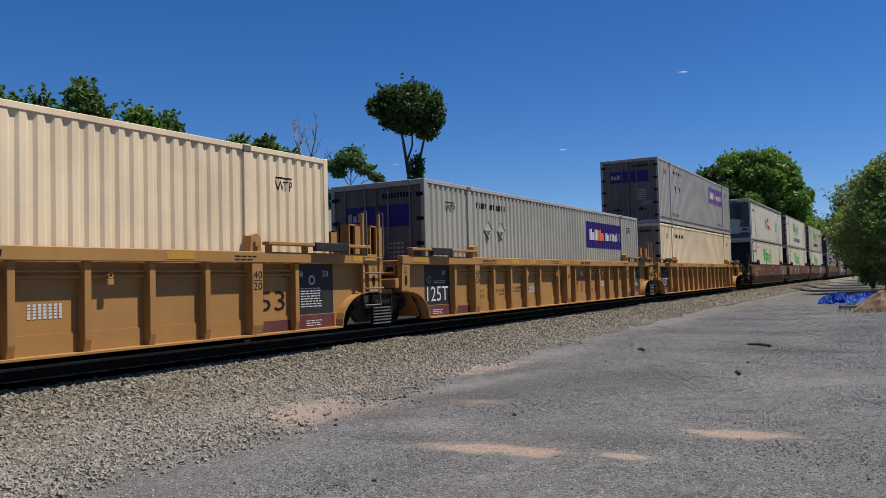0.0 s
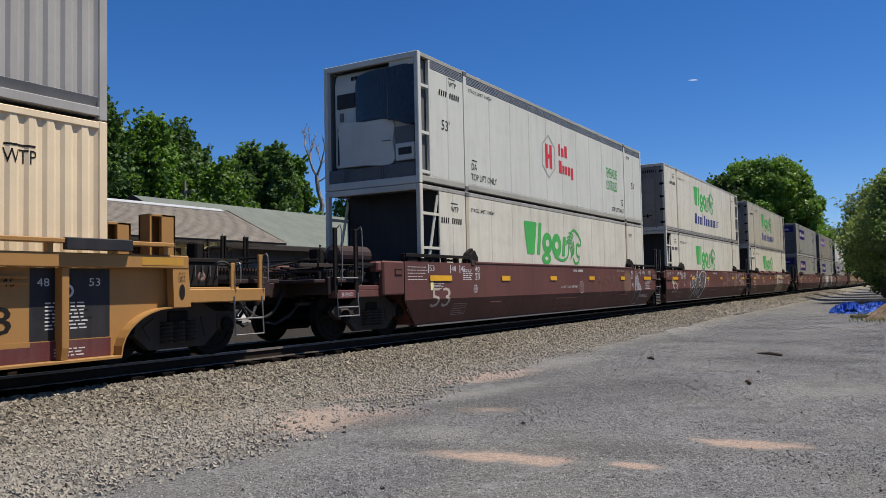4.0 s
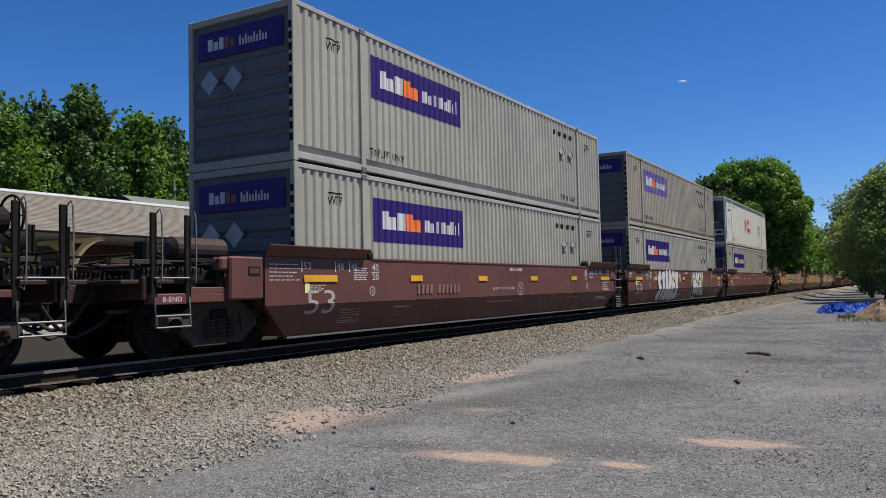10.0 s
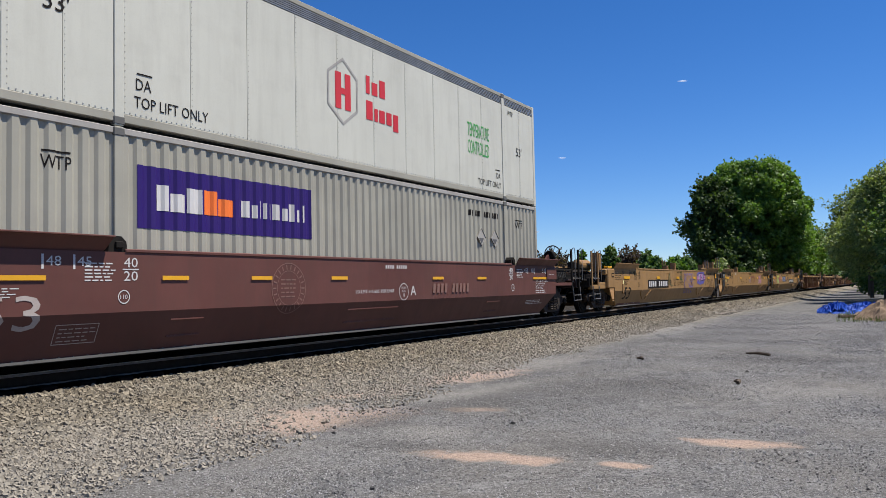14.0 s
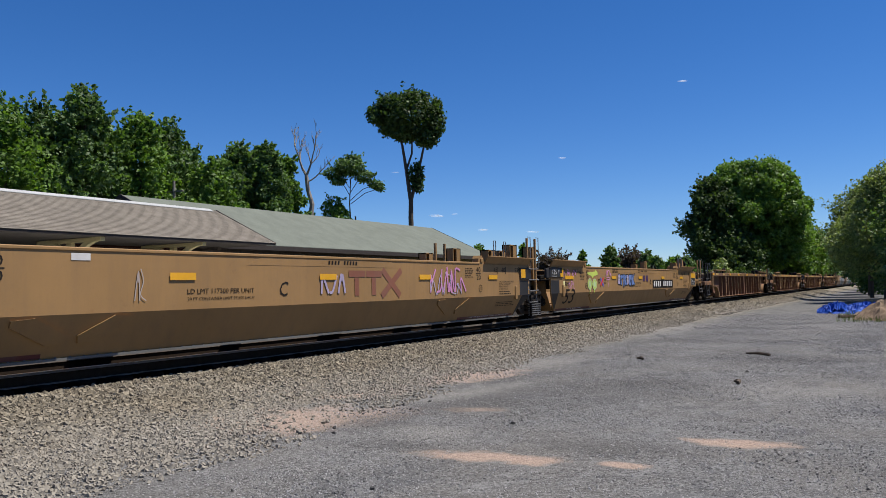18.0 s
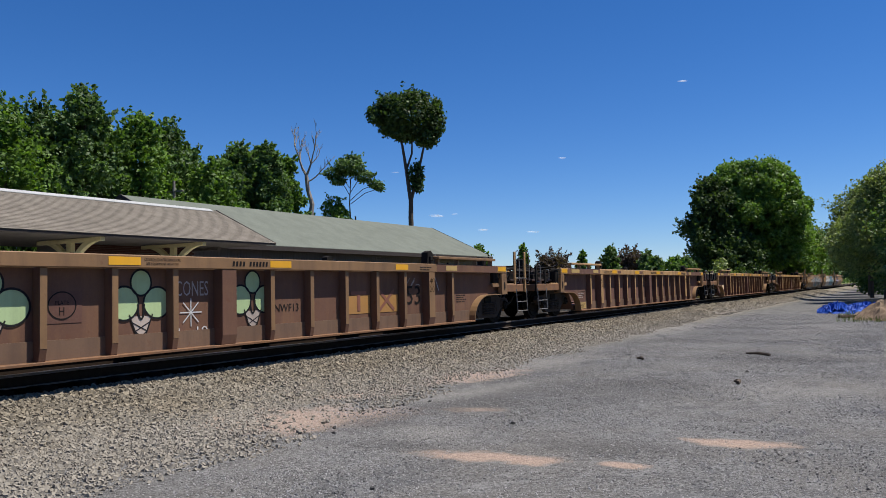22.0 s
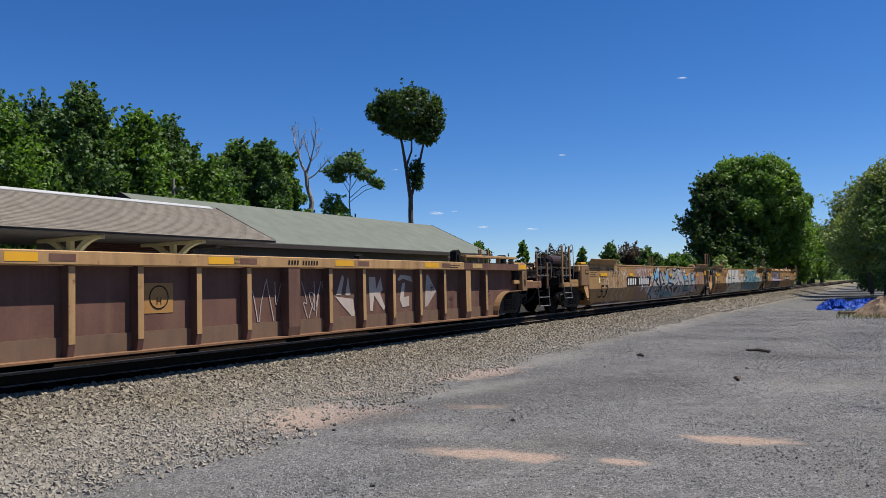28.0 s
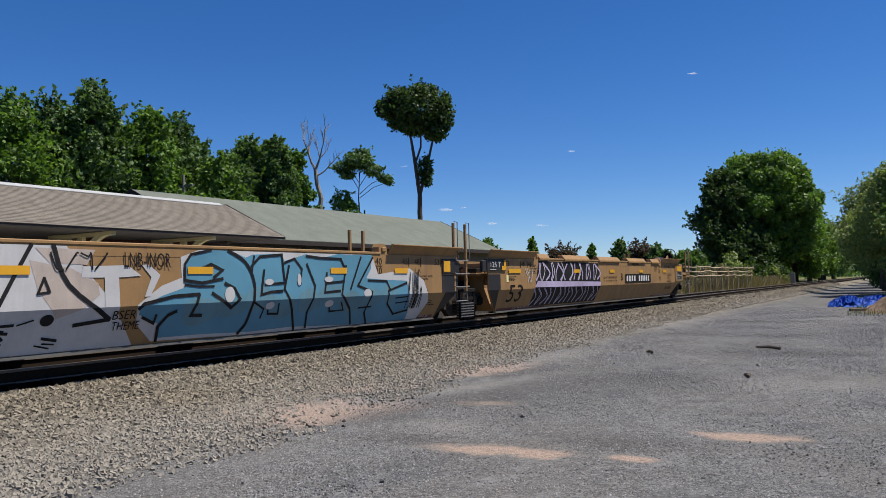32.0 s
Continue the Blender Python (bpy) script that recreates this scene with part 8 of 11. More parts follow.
def brown_c(car):
    m = Marks(off=0.008)
    m.line(rounded([(-3.06, 0.98), (-3.43, 1.28), (-3.33, 1.43), (-3.05, 1.43), (-2.89, 1.05)]), 0.016)
    m.line(rounded([(-2.99, 1.41), (-2.72, 1.50), (-2.62, 1.09)]), 0.016)
    m.line(rounded([(-2.62, 1.05), (-2.42, 1.24), (-2.35, 0.95), (-2.13, 0.49)]), 0.016)
    m.line(rounded([(-2.48, 1.43), (-2.23, 1.50), (-2.08, 1.21)]), 0.016)
    m.line(rounded([(-3.25, 0.83), (-3.31, 0.65), (-3.14, 0.33), (-2.84, 0.24), (-2.65, 0.30), (-2.78, 0.68), (-3.06, 0.85), (-3.25, 0.83)]), 0.016)
    m.line(rounded([(-2.49, 0.76), (-2.38, 0.43), (-2.39, 0.28)]), 0.016)
    m.line(rounded([(-1.95, 0.90), (-1.94, 0.41), (-1.79, 0.27)]), 0.016)
    m.line(rounded([(-1.42, 0.28), (-1.52, 0.84), (-1.69, 0.84)]), 0.016)
    m.line(rounded([(-1.61, 0.94), (-1.64, 1.34), (-1.32, 1.50), (-0.99, 1.40), (-1.09, 0.93)]), 0.016)
    m.line(rounded([(-0.92, 0.72), (-0.76, 0.28)]), 0.016)
    m.line(rounded([(-0.31, 0.26), (-0.58, 0.82), (-0.25, 0.92), (0.02, 0.58)]), 0.016)
    m.line(rounded([(-3.82, 0.93), (-3.70, 1.08), (-3.65, 0.75)]), 0.03)
    m.line(rounded([(-3.88, 0.88), (-3.41, 0.96)]), 0.03)
    m.line(rounded([(-3.56, 0.99), (-3.54, 0.65)]), 0.03)
    m.put("graffiti", "dull_mark", car, "thin white unfilled letter outlines")
    m = Marks(off=0.004)
    for q in ([(-4.46, 0.99), (-3.96, 0.99), (-3.97, 0.77), (-4.46, 0.77)], [(-6.88, 0.97), (-6.46, 0.97), (-6.46, 0.81), (-6.88, 0.81)], [(-2.93, 1.00), (-2.53, 1.01), (-2.53, 0.81), (-2.93, 0.81)], [(-2.02, 1.19), (-1.49, 1.20), (-1.49, 0.94), (-2.03, 0.94)]):
        m.poly(q)
    m.put("paint_patch", "brown_red", car, "fresh red-brown touch-up patch", True)
    side_caps(car, "brown", ((-5.9, -5.0), (-4.0, -1.9), (-0.95, 1.2), (2.15, 4.4)))
    scrawl(car, -4.3, -3.7, 0.8, 1.15, 3, 8, "spray_white", 0.026)
    scrawl(car, 1.2, 1.8, 1.1, 1.45, 4, 5, "spray_white", 0.03)
    m = Marks(off=0.008)
    m.poly([(1.9, 0.24), (5.2, 0.24), (5.5, 0.45), (5.45, 0.72), (2.75, 0.74), (2.75, 1.2), (3.5, 1.22), (3.55, 1.12), (4.85, 1.14), (4.85, 1.47), (2.1, 1.47)])
    m.put("graffiti", "whitewash", car, "streaky beige whitewashed patch")
    m = Marks(off=0.012)
    for k in range(7):
        m.line([(2.8 + 0.36 * k, 0.26), (2.76 + 0.36 * k, 0.62)], 0.02)
    m.line([(2.6, 0.66), (5.1, 0.62)], 0.02)
    m.put("graffiti", "spray_black", car)
    car_number(car, 2.85, 0.8, 2.0, 0.24, 11, "white_mark")
    load_notice(car, "white_mark", -0.3)


def brown_d(car):
    load_notice(car, "white_mark", -0.8)
    car_number(car, -4.4, 0.85, 1.9, 0.2, 11, "ghost_mark")
    emblem(car, 4.4, "ghost_mark")


def bubble(car, pts, fill, off, grow=0.0, line=0.0, label=""):
    """One rounded letter shape with its sprayed outline."""
    q = rounded(list(pts) + [pts[0]], 4)[:-1]
    q = [(a, min(1.5, max(0.21, b))) for a, b in (grown(q, grow) if grow else q)]
    m = Marks(off=off)
    m.poly(q)
    m.put("graffiti", fill, car, label)
    if line:
        m = Marks(off=off + 0.002)
        m.line(q + q[:1], line)
        m.put("graffiti", "spray_black", car)


def white_bubbles(car, dy):
    """Four fat white letters, black shadow to the lower side, white rim round all."""
    def at(*p):
        return [(a + dy, b) for a, b in p]
    c = at((1.47, 1.07), (1.52, 1.35), (1.76, 1.48), (1.95, 1.46), (2.11, 1.28), (2.24, 1.14), (2.36, 0.88), (2.33, 0.63), (2.15, 0.44), (1.92, 0.4), (1.7, 0.54), (1.54, 0.76))
    dot = at((2.17, 1.29), (2.24, 1.44), (2.37, 1.49), (2.54, 1.46), (2.53, 1.29), (2.45, 1.15), (2.3, 1.09), (2.19, 1.15))
    i = at((2.3, 1.06), (2.48, 1.08), (2.66, 0.95), (2.81, 0.77), (2.79, 0.58), (2.63, 0.41), (2.45, 0.37), (2.3, 0.5), (2.36, 0.81))
    s1 = at((2.45, 1.08), (2.54, 1.34), (2.76, 1.47), (3.06, 1.49), (3.02, 1.29), (2.89, 1.08), (2.7, 0.94), (2.51, 0.98))
    s2 = at((2.7, 0.87), (2.96, 1.08), (3.19, 1.15), (3.35, 1.02), (3.38, 0.75), (3.26, 0.51), (3.05, 0.36), (2.82, 0.34), (2.65, 0.46), (2.81, 0.66))
    k1 = at((3.14, 1.4), (3.34, 1.47), (3.55, 1.49), (3.5, 1.2), (3.42, 0.8), (3.3, 0.5), (3.1, 0.38), (3.05, 0.8), (3.1, 1.1))
    k2 = at((3.5, 1.37), (3.68, 1.4), (3.88, 1.36), (3.84, 1.19), (3.6, 0.83), (3.84, 0.65), (4.1, 0.34), (3.6, 0.33), (3.15, 0.36), (3.32, 0.6), (3.42, 0.95))
    shapes = (k2, k1, s2, i, c, dot, s1)
    for n_, q in enumerate(shapes):
        low = [(a - 0.1, b - 0.1) if b < 1.25 else (a - 0.05, b) for a, b in q]
        bubble(car, low, "spray_white", 0.0030 + 0.0001 * n_, 0.09)
    for n_, q in enumerate(shapes):
        low = [(a - 0.11, b - 0.1) if b < 1.25 else (a - 0.04, b) for a, b in q]
        bubble(car, low, "spray_black", 0.0042 + 0.0001 * n_, 0.03)
    for n_, q in enumerate(shapes):
        bubble(car, q, "spray_white", 0.0054 + 0.0011 * n_ if n_ < 3 else 0.0087 + 0.0007 * (n_ - 3), 0, 0.035, "silvery white bubble letter with black outline")
    m = Marks(off=0.0150)
    for p in (((1.71, 0.9), (1.76, 1.06), (1.95, 1.18), (2.15, 1.16)), ((2.51, 0.61), (2.66, 0.82), (2.86, 0.91), (3.1, 0.93)), ((3.52, 0.68), (3.42, 0.68), (3.42, 0.38))):
        m.line(rounded(at(*p)), 0.035)
    m.put("graffiti", "spray_black", car)


def brown_e(car):
    fat_letters(car, "STAREK", -4.6, -1.15, 0.22, 1.5, 0.33, drop="spray_black", seed=3, label="silvery white bubble letters sprayed on the side")
    white_bubbles(car, 0.22)
    emblem(car, 4.75, "ghost_mark")
    scrawl(car, -5.3, -4.75, 1.05, 1.42, 3, 12, "spray_white", 0.03)
    scrawl(car, -1.05, -0.6, 1.0, 1.42, 3, 3, "spray_white", 0.03)
    scrawl(car, -1.2, -0.5, 0.28, 0.5, 4, 6, "spray_white", 0.02)
    scrawl(car, 1.0, 1.5, 0.6, 0.95, 4, 6, "spray_black", 0.02)
    m = Marks()
    m.bars(0.0, 1.38, 0.9, 0.07, 11, (4,))
    m.put("notice", "white_mark", car)


def brown_f(car):
    emblem(car, -2.77, "ghost_mark")
    load_notice(car, "white_mark", -0.9)
    m = Marks(off=0.006)
    m.text("A", 1.0, 0.82, 0.22, 0.2)
    m.put("lettering", "white_mark", car)
    car_number(car, 1.9, 0.86, 1.7, 0.2, 10, "ghost_mark")


def tan_common(car, letter, y, ld=None):
    m = Marks(off=0.006)
    ld = y - 2.2 if ld is None else ld
    m.text("LD LMT 117300 PER UNIT", ld, 0.95, 1.35, 0.075), m.text("20 FT CONTAINER LIMIT 57,500 EACH", ld, 0.85, 1.35, 0.05)
    m.text(letter, y, 0.88, 0.2, 0.24, 0.15)
    m.bars(y + 1.3, 1.42, 0.9, 0.07, 10, (4,))
    m.put("lettering", "black_mark", car)


def tan_a(car):
    tan_common(car, "B", -1.1, 0.15)
    car_number(car, -4.5, 0.84, 2.95, 0.22, 10, "white_mark", "black_mark")
    m = Marks(off=0.006)
    m.line([(-0.46, 0.85), (-0.14, 0.85), (-0.14, 1.15), (-0.46, 1.15), (-0.46, 0.85)], 0.015), m.text("PLATE", -0.42, 1.06, 0.24, 0.06), m.text("H", -0.35, 0.9, 0.1, 0.12)
    m.put("notice", "black_mark", car)
    scrawl(car, -1.45, -0.7, 0.85, 1.48, 3, 5, "spray_green", 0.03)
    fat_letters(car, "HOSS", 1.5, 3.35, 0.5, 1.4, 0.19, fill="tan", line="spray_violet", edge=0.07, seed=8, label="violet outlined bubble letters")
    m = Marks(off=0.005)
    m.poly([(4.15, 1.41), (4.53, 1.48), (5.76, 1.49), (6.13, 1.25), (5.70, 0.92), (4.82, 0.85), (4.16, 0.94)])
    m.put("graffiti", "spray_violet", car, "violet shadow of the spiky lettering")
    for k, q in enumerate(([(4.09, 0.92), (4.33, 1.35), (4.49, 1.39), (4.59, 1.06), (4.44, 1.09), (4.37, 1.16), (4.22, 1.04)], [(4.52, 1.39), (4.84, 1.42), (4.93, 1.32), (4.80, 1.24), (4.92, 1.06), (4.75, 0.91), (4.67, 1.14), (4.59, 1.09)], [(4.93, 1.42), (5.24, 1.42), (5.26, 1.29), (5.12, 1.24), (5.37, 1.06), (5.15, 1.09), (4.99, 1.01)], [(5.26, 1.42), (5.67, 1.40), (5.46, 1.32), (5.63, 1.24), (5.41, 1.19), (5.62, 1.06), (5.28, 1.09)], [(5.63, 1.38), (5.80, 1.38), (5.77, 1.27), (6.17, 1.41), (5.89, 1.24), (6.13, 1.08), (5.80, 1.16), (5.70, 1.00)])):
        m = Marks(off=0.008 + 0.001 * k)
        m.poly(q)
        m.put("graffiti", "spray_lilac" if k % 2 else "spray_pink", car, "spiky pink and lilac letter")
        m = Marks(off=0.0135 + 0.0005 * k)
        m.line(q + q[:1], 0.022)
        m.put("graffiti", "spray_black", car)
    m = Marks(off=0.010)
    for q in ([(6.57, 0.80), (6.56, 1.05), (6.83, 0.99), (7.14, 1.12), (7.16, 0.96), (6.87, 0.68), (6.56, 0.47), (6.33, 0.53), (6.57, 0.74)], [(6.66, 0.49), (6.87, 0.79), (6.97, 0.62), (6.76, 0.51), (7.02, 0.79)], [(6.83, 0.98), (6.87, 0.85)], [(6.97, 0.62), (7.13, 0.85)]):
        m.line(rounded(q), 0.02)
    m.put("graffiti", "spray_black", car, "black looping scribble")
    m = Marks(off=0.010)
    for q in ([(0.78, 1.49), (0.75, 1.26), (1.02, 1.24), (1.03, 1.50)], [(0.73, 1.22), (0.63, 1.01)], [(1.05, 1.22), (1.14, 0.99)], [(0.71, 1.16), (0.89, 1.20), (1.09, 1.09)], [(0.71, 1.11), (1.07, 1.15)], [(0.82, 1.45), (0.98, 1.46)]):
        m.line(q, 0.03)
    m.put("graffiti", "spray_green", car, "dark green sprayed face")


def tan_b(car):
    tan_common(car, "C", -1.05, -2.98)
    m = Marks(off=0.007)
    for a in (0.85, 1.4):
        m.bar(a, a + 0.52, 1.2, 1.32), m.bar(a + 0.18, a + 0.32, 0.85, 1.19)
    m.line([(1.98, 1.32), (2.55, 0.85)], 0.13), m.line([(2.6, 1.32), (1.95, 0.85)], 0.13)
    m.put("lettering", "rust_mark", car, "large faded rust-red block mark")
    scrawl(car, 0.02, 0.75, 0.9, 1.25, 3, 21, "spray_lilac", 0.05), scrawl(car, 3.75, 5.4, 0.85, 1.42, 6, 9, "spray_pink", 0.045)
    scrawl(car, 3.75, 5.2, 0.8, 1.3, 5, 19, "spray_lilac", 0.03)
    scrawl(car, -3.9, -3.7, 0.85, 1.35, 2, 5, "dull_mark", 0.015)
    m = Marks(off=0.006)
    m.bar(-4.82, -4.55, 1.4, 1.49)
    m.put("sticker", "white_mark", car, "small white notice")


def tan_c(car):
    m = Marks(off=0.006)
    m.text("LD LMT 117300 PER UNIT", -0.95, 0.95, 1.15, 0.075), m.text("20 FT CONTAINER LIMIT 57,500 EACH", -0.95, 0.85, 1.15, 0.05)
    m.text("A", 1.39, 0.90, 0.24, 0.24, 0.15), m.bars(0.2, 1.42, 0.9, 0.07, 10, (4,)), m.text("20", -0.1, 1.4, 0.16, 0.1), m.bar(-0.15, -0.12, 1.39, 1.51)
    m.text("GWG33G", -3.32, 1.37, 0.62, 0.14), m.text("next", -4.89, 1.08, 0.2, 0.09, 0.2), m.text("load", -4.88, 1.01, 0.2, 0.09, 0.2), m.text("any", -4.23, 1.07, 0.18, 0.08, 0.2), m.text("road", -4.25, 0.99, 0.2, 0.09, 0.2)
    m.put("lettering", "black_mark", car)
    car_number(car, 1.97, 0.84, 3.0, 0.22, 10, "white_mark", "black_mark")
    for q in ([(-5.89, 1.03), (-5.77, 1.15), (-5.49, 1.09), (-5.51, 0.92), (-5.62, 0.84), (-5.84, 0.86)], [(-5.48, 0.99), (-5.32, 1.13), (-5.00, 1.07), (-5.02, 0.91), (-5.13, 0.82), (-5.35, 0.83)]):
        bubble(car, q, "spray_lime", 0.006, 0, 0, "lime sprayed eye shape")
    for q in ((-5.70, 0.99), (-5.24, 0.98)):
        m = Marks(off=0.010)
        m.oval(*q, 0.12, 0.1), m.hoop(*q, 0.2, 0.17, 0.03)
        m.put("graffiti", "spray_mint", car)
    m = Marks(off=0.006)
    m.poly([(-5.89, 1.37), (-5.19, 1.40), (-5.15, 1.48), (-4.88, 1.36), (-4.92, 1.29), (-5.24, 1.26), (-5.44, 1.18), (-5.51, 1.25), (-5.88, 1.31)])
    m.put("graffiti", "spray_lime", car, "lime spray drips")
    m = Marks(off=0.010)
    m.line(rounded([(-5.62, 0.81), (-5.71, 0.71), (-5.62, 0.59)]), 0.05)
    m.line(rounded([(-5.30, 0.78), (-5.26, 0.65), (-5.32, 0.51)]), 0.05)
    m.put("graffiti", "spray_lime", car)
    m = Marks(off=0.007)
    m.line([(-4.61, 1.17), (-4.33, 0.93)], 0.09), m.line([(-4.62, 1.14), (-4.35, 0.92)], 0.04)
    m.put("graffiti", "spray_violet", car, "violet cross mark")
    m = Marks(off=0.010)
    m.line([(-4.33, 1.18), (-4.61, 0.94)], 0.09)
    m.put("graffiti", "red_mark", car, "red cross mark")
    for k, q in enumerate(([(-2.75, 1.14), (-2.66, 1.32), (-2.50, 1.33), (-2.42, 1.19), (-2.45, 0.99), (-2.63, 0.95), (-2.75, 1.03)], [(-2.42, 1.30), (-2.13, 1.32), (-2.14, 1.19), (-2.30, 1.14), (-2.27, 0.96), (-2.42, 0.94), (-2.48, 1.10)], [(-2.17, 1.31), (-1.91, 1.33), (-1.91, 1.21), (-1.99, 0.89), (-2.11, 0.89), (-2.10, 1.19)], [(-1.91, 1.28), (-1.67, 1.32), (-1.68, 1.19), (-1.81, 1.14), (-1.68, 1.02), (-1.75, 0.92), (-1.91, 0.96)], [(-1.69, 1.24), (-1.57, 1.33), (-1.43, 1.24), (-1.46, 1.00), (-1.61, 0.92), (-1.71, 1.02)], [(-1.43, 1.31), (-1.18, 1.33), (-1.13, 1.19), (-1.22, 1.09), (-1.15, 0.92), (-1.37, 0.91), (-1.44, 1.09)], [(-1.12, 1.31), (-0.96, 1.34), (-0.92, 1.21), (-0.81, 1.33), (-0.69, 1.33), (-0.85, 1.14), (-0.65, 0.94), (-0.89, 0.93), (-1.10, 0.92)])):
        bubble(car, q, "spray_lilac" if k in (0, 4) else "spray_slate", 0.006 + 0.0012 * k, 0, 0.03, "slate blue bubble letter with black outline")
    m = Marks(off=0.018)
    m.hoop(*(-2.59, 1.19), 0.06, 0.07, 0.03), m.hoop(*(-1.57, 1.14), 0.06, 0.07, 0.03), m.line([(-1.57, 1.26), (-1.58, 1.01)], 0.025)
    m.put("graffiti", "spray_white", car)
    scrawl(car, -8.0, -6.9, 1.15, 1.45, 5, 2, "spray_pink", 0.025), scrawl(car, -7.6, -7.1, 0.85, 1.1, 3, 2, "spray_pink", 0.02)
    scrawl(car, -4.1, -3.5, 1.25, 1.46, 5, 6, "spray_pink", 0.03)
    m = Marks(off=0.009)
    m.line([(-3.98, 1.21), (-3.65, 1.19)], 0.025), m.line([(-3.83, 1.19), (-3.83, 0.90)], 0.025), m.line([(-3.98, 1.14), (-3.68, 1.14)], 0.025)
    m.put("graffiti", "spray_pink", car)
    for q in ([(0.44, 1.27), (0.73, 1.30), (0.71, 1.05), (0.58, 1.08), (0.44, 1.03)], [(0.88, 1.29), (1.17, 1.29), (1.15, 1.01), (1.01, 1.08), (0.88, 1.05)]):
        m = Marks(off=0.009)
        m.poly(q)
        m.put("graffiti", "spray_plum", car, "dark plum sprayed square")


def graf_a(car):
    load = Marks(off=0.006)
    load.text("LOAD LIMIT  115,400  PER UNIT", -3.95, 1.41, 1.3, 0.05)
    load.put("notice", "black_mark", car)
    car_number(car, -4.0, 0.82, 2.9, 0.24, 10, "white_mark", "black_mark")
    m = Marks(off=0.006)
    m.poly(wobbly(random.Random(2), -1.6, 0.72, 1.0, 0.42, 14, 0.25)), m.poly(wobbly(random.Random(6), 7.9, 0.95, 1.0, 0.5, 14, 0.2)), m.poly(wobbly(random.Random(8), -1.2, 1.3, 0.7, 0.16, 12, 0.2))
    m.put("graffiti", "spray_rose", car, "faded rose cloud of spray paint")
    m = Marks(off=0.0035)
    m.poly([(-3.01, 1.49), (-1.39, 1.50), (-1.30, 1.10), (-1.78, 0.85), (-1.69, 0.44), (-1.55, 0.20), (-2.86, 0.20)])
    m.put("graffiti", "spray_rose", car, "large faded rose spray cloud")
    m = Marks(off=0.022)
    for y, z, q in ((-2.95, 0.68, 0.12), (-2.3, 0.63, 0.1), (-1.98, 0.6, 0.15), (-2.2, 0.73, 0.05), (-2.45, 0.75, 0.04), (-2.62, 0.72, 0.05), (-1.8, 0.78, 0.05), (4.05, 1.38, 0.09), (3.85, 1.36, 0.05), (0.18, 1.16, 0.05), (0.2, 1.06, 0.07), (-0.5, 1.4, 0.1)):
        m.oval(y + 0.83, z, q, q)
    m.put("graffiti", "spray_white", car, "white spray dots")
    Marks.along = 0.0
    m = Marks(off=0.006)
    m.poly([(-1.53, 0.22), (-1.68, 0.48), (-1.66, 0.62), (-1.35, 0.87), (-1.61, 0.95), (-2.31, 1.10), (-2.25, 1.18), (-1.61, 1.31), (-1.35, 1.14), (-1.17, 1.45), (-1.03, 1.32), (-0.81, 1.50), (-0.38, 1.49), (-0.23, 1.30), (-0.01, 1.36), (0.57, 1.29), (0.88, 1.50), (1.19, 1.45), (1.46, 1.26), (1.88, 1.47), (2.79, 1.50), (3.46, 1.37), (3.99, 1.26), (7.31, 1.34), (7.60, 0.40), (4.63, 0.27), (2.11, 0.22), (-0.14, 0.21)])
    m.put("graffiti", "spray_silver", car, "silver grey fill of the sprayed lettering")
    m = Marks(off=0.0085)
    for q in ([(-1.12, 1.37), (-0.88, 1.28), (-0.74, 1.45), (-0.65, 1.25), (-0.82, 0.97), (-1.12, 0.97), (-1.20, 1.18)], [(0.70, 1.17), (0.93, 1.27), (1.11, 1.17), (1.06, 1.00), (0.74, 0.98)], [(-0.34, 0.99), (-0.22, 0.88), (-0.15, 0.63), (-0.34, 0.76)], [(1.28, 0.87), (1.76, 1.00), (1.62, 0.82)], [(4.01, 1.21), (4.49, 1.24), (4.48, 0.99), (4.06, 0.97)], [(-0.74, 1.09), (-0.54, 1.24), (-0.46, 1.13), (-0.69, 0.93)], [(5.61, 1.04), (6.01, 1.10), (6.00, 0.86), (5.65, 0.83)]):
        m.poly(q)
    m.put("graffiti", "spray_sky", car, "sky blue patches in the lettering")
    m = Marks(off=0.0085)
    for q in ([(-0.01, 0.58), (0.51, 0.58), (0.73, 0.27), (0.29, 0.24)], [(-1.59, 0.69), (-1.32, 0.53), (-1.34, 0.33), (-1.58, 0.40)], [(-0.65, 0.48), (-0.24, 0.50), (-0.18, 0.33), (-0.56, 0.35)], [(0.79, 0.46), (1.26, 0.56), (2.06, 0.39), (2.10, 0.24), (0.95, 0.25)], [(3.99, 0.70), (4.75, 0.74), (4.93, 0.44), (4.21, 0.36)]):
        m.poly(q)
    m.put("graffiti", "spray_teal", car, "dark teal patches in the lettering")
    m = Marks(off=0.011)
    for q in ([(-1.31, 0.80), (-0.74, 0.82), (-0.41, 0.64), (-0.66, 0.49), (-1.10, 0.40)], [(2.09, 1.27), (2.63, 1.32), (2.78, 1.06), (2.31, 0.87)], [(2.85, 0.81), (3.27, 0.85), (3.46, 0.37), (3.00, 0.29)], [(-0.23, 0.93), (-0.01, 0.96), (0.32, 0.87), (-0.01, 0.71)]):
        m.poly(q)
    m.put("graffiti", "spray_grey", car, "darker grey shading in the lettering")
    m = Marks(off=0.0135)
    m.line(rounded([(-1.61, 1.31), (-1.35, 1.14), (-1.14, 1.45), (-0.98, 1.29), (-0.79, 1.50)]), 0.075)
    m.line(rounded([(-1.12, 1.18), (-1.31, 0.91), (-1.51, 0.69), (-1.62, 0.47), (-1.56, 0.24)]), 0.07)
    m.line([(-0.98, 1.32), (-1.18, 1.02), (-0.89, 0.94), (-0.81, 1.06)], 0.06)
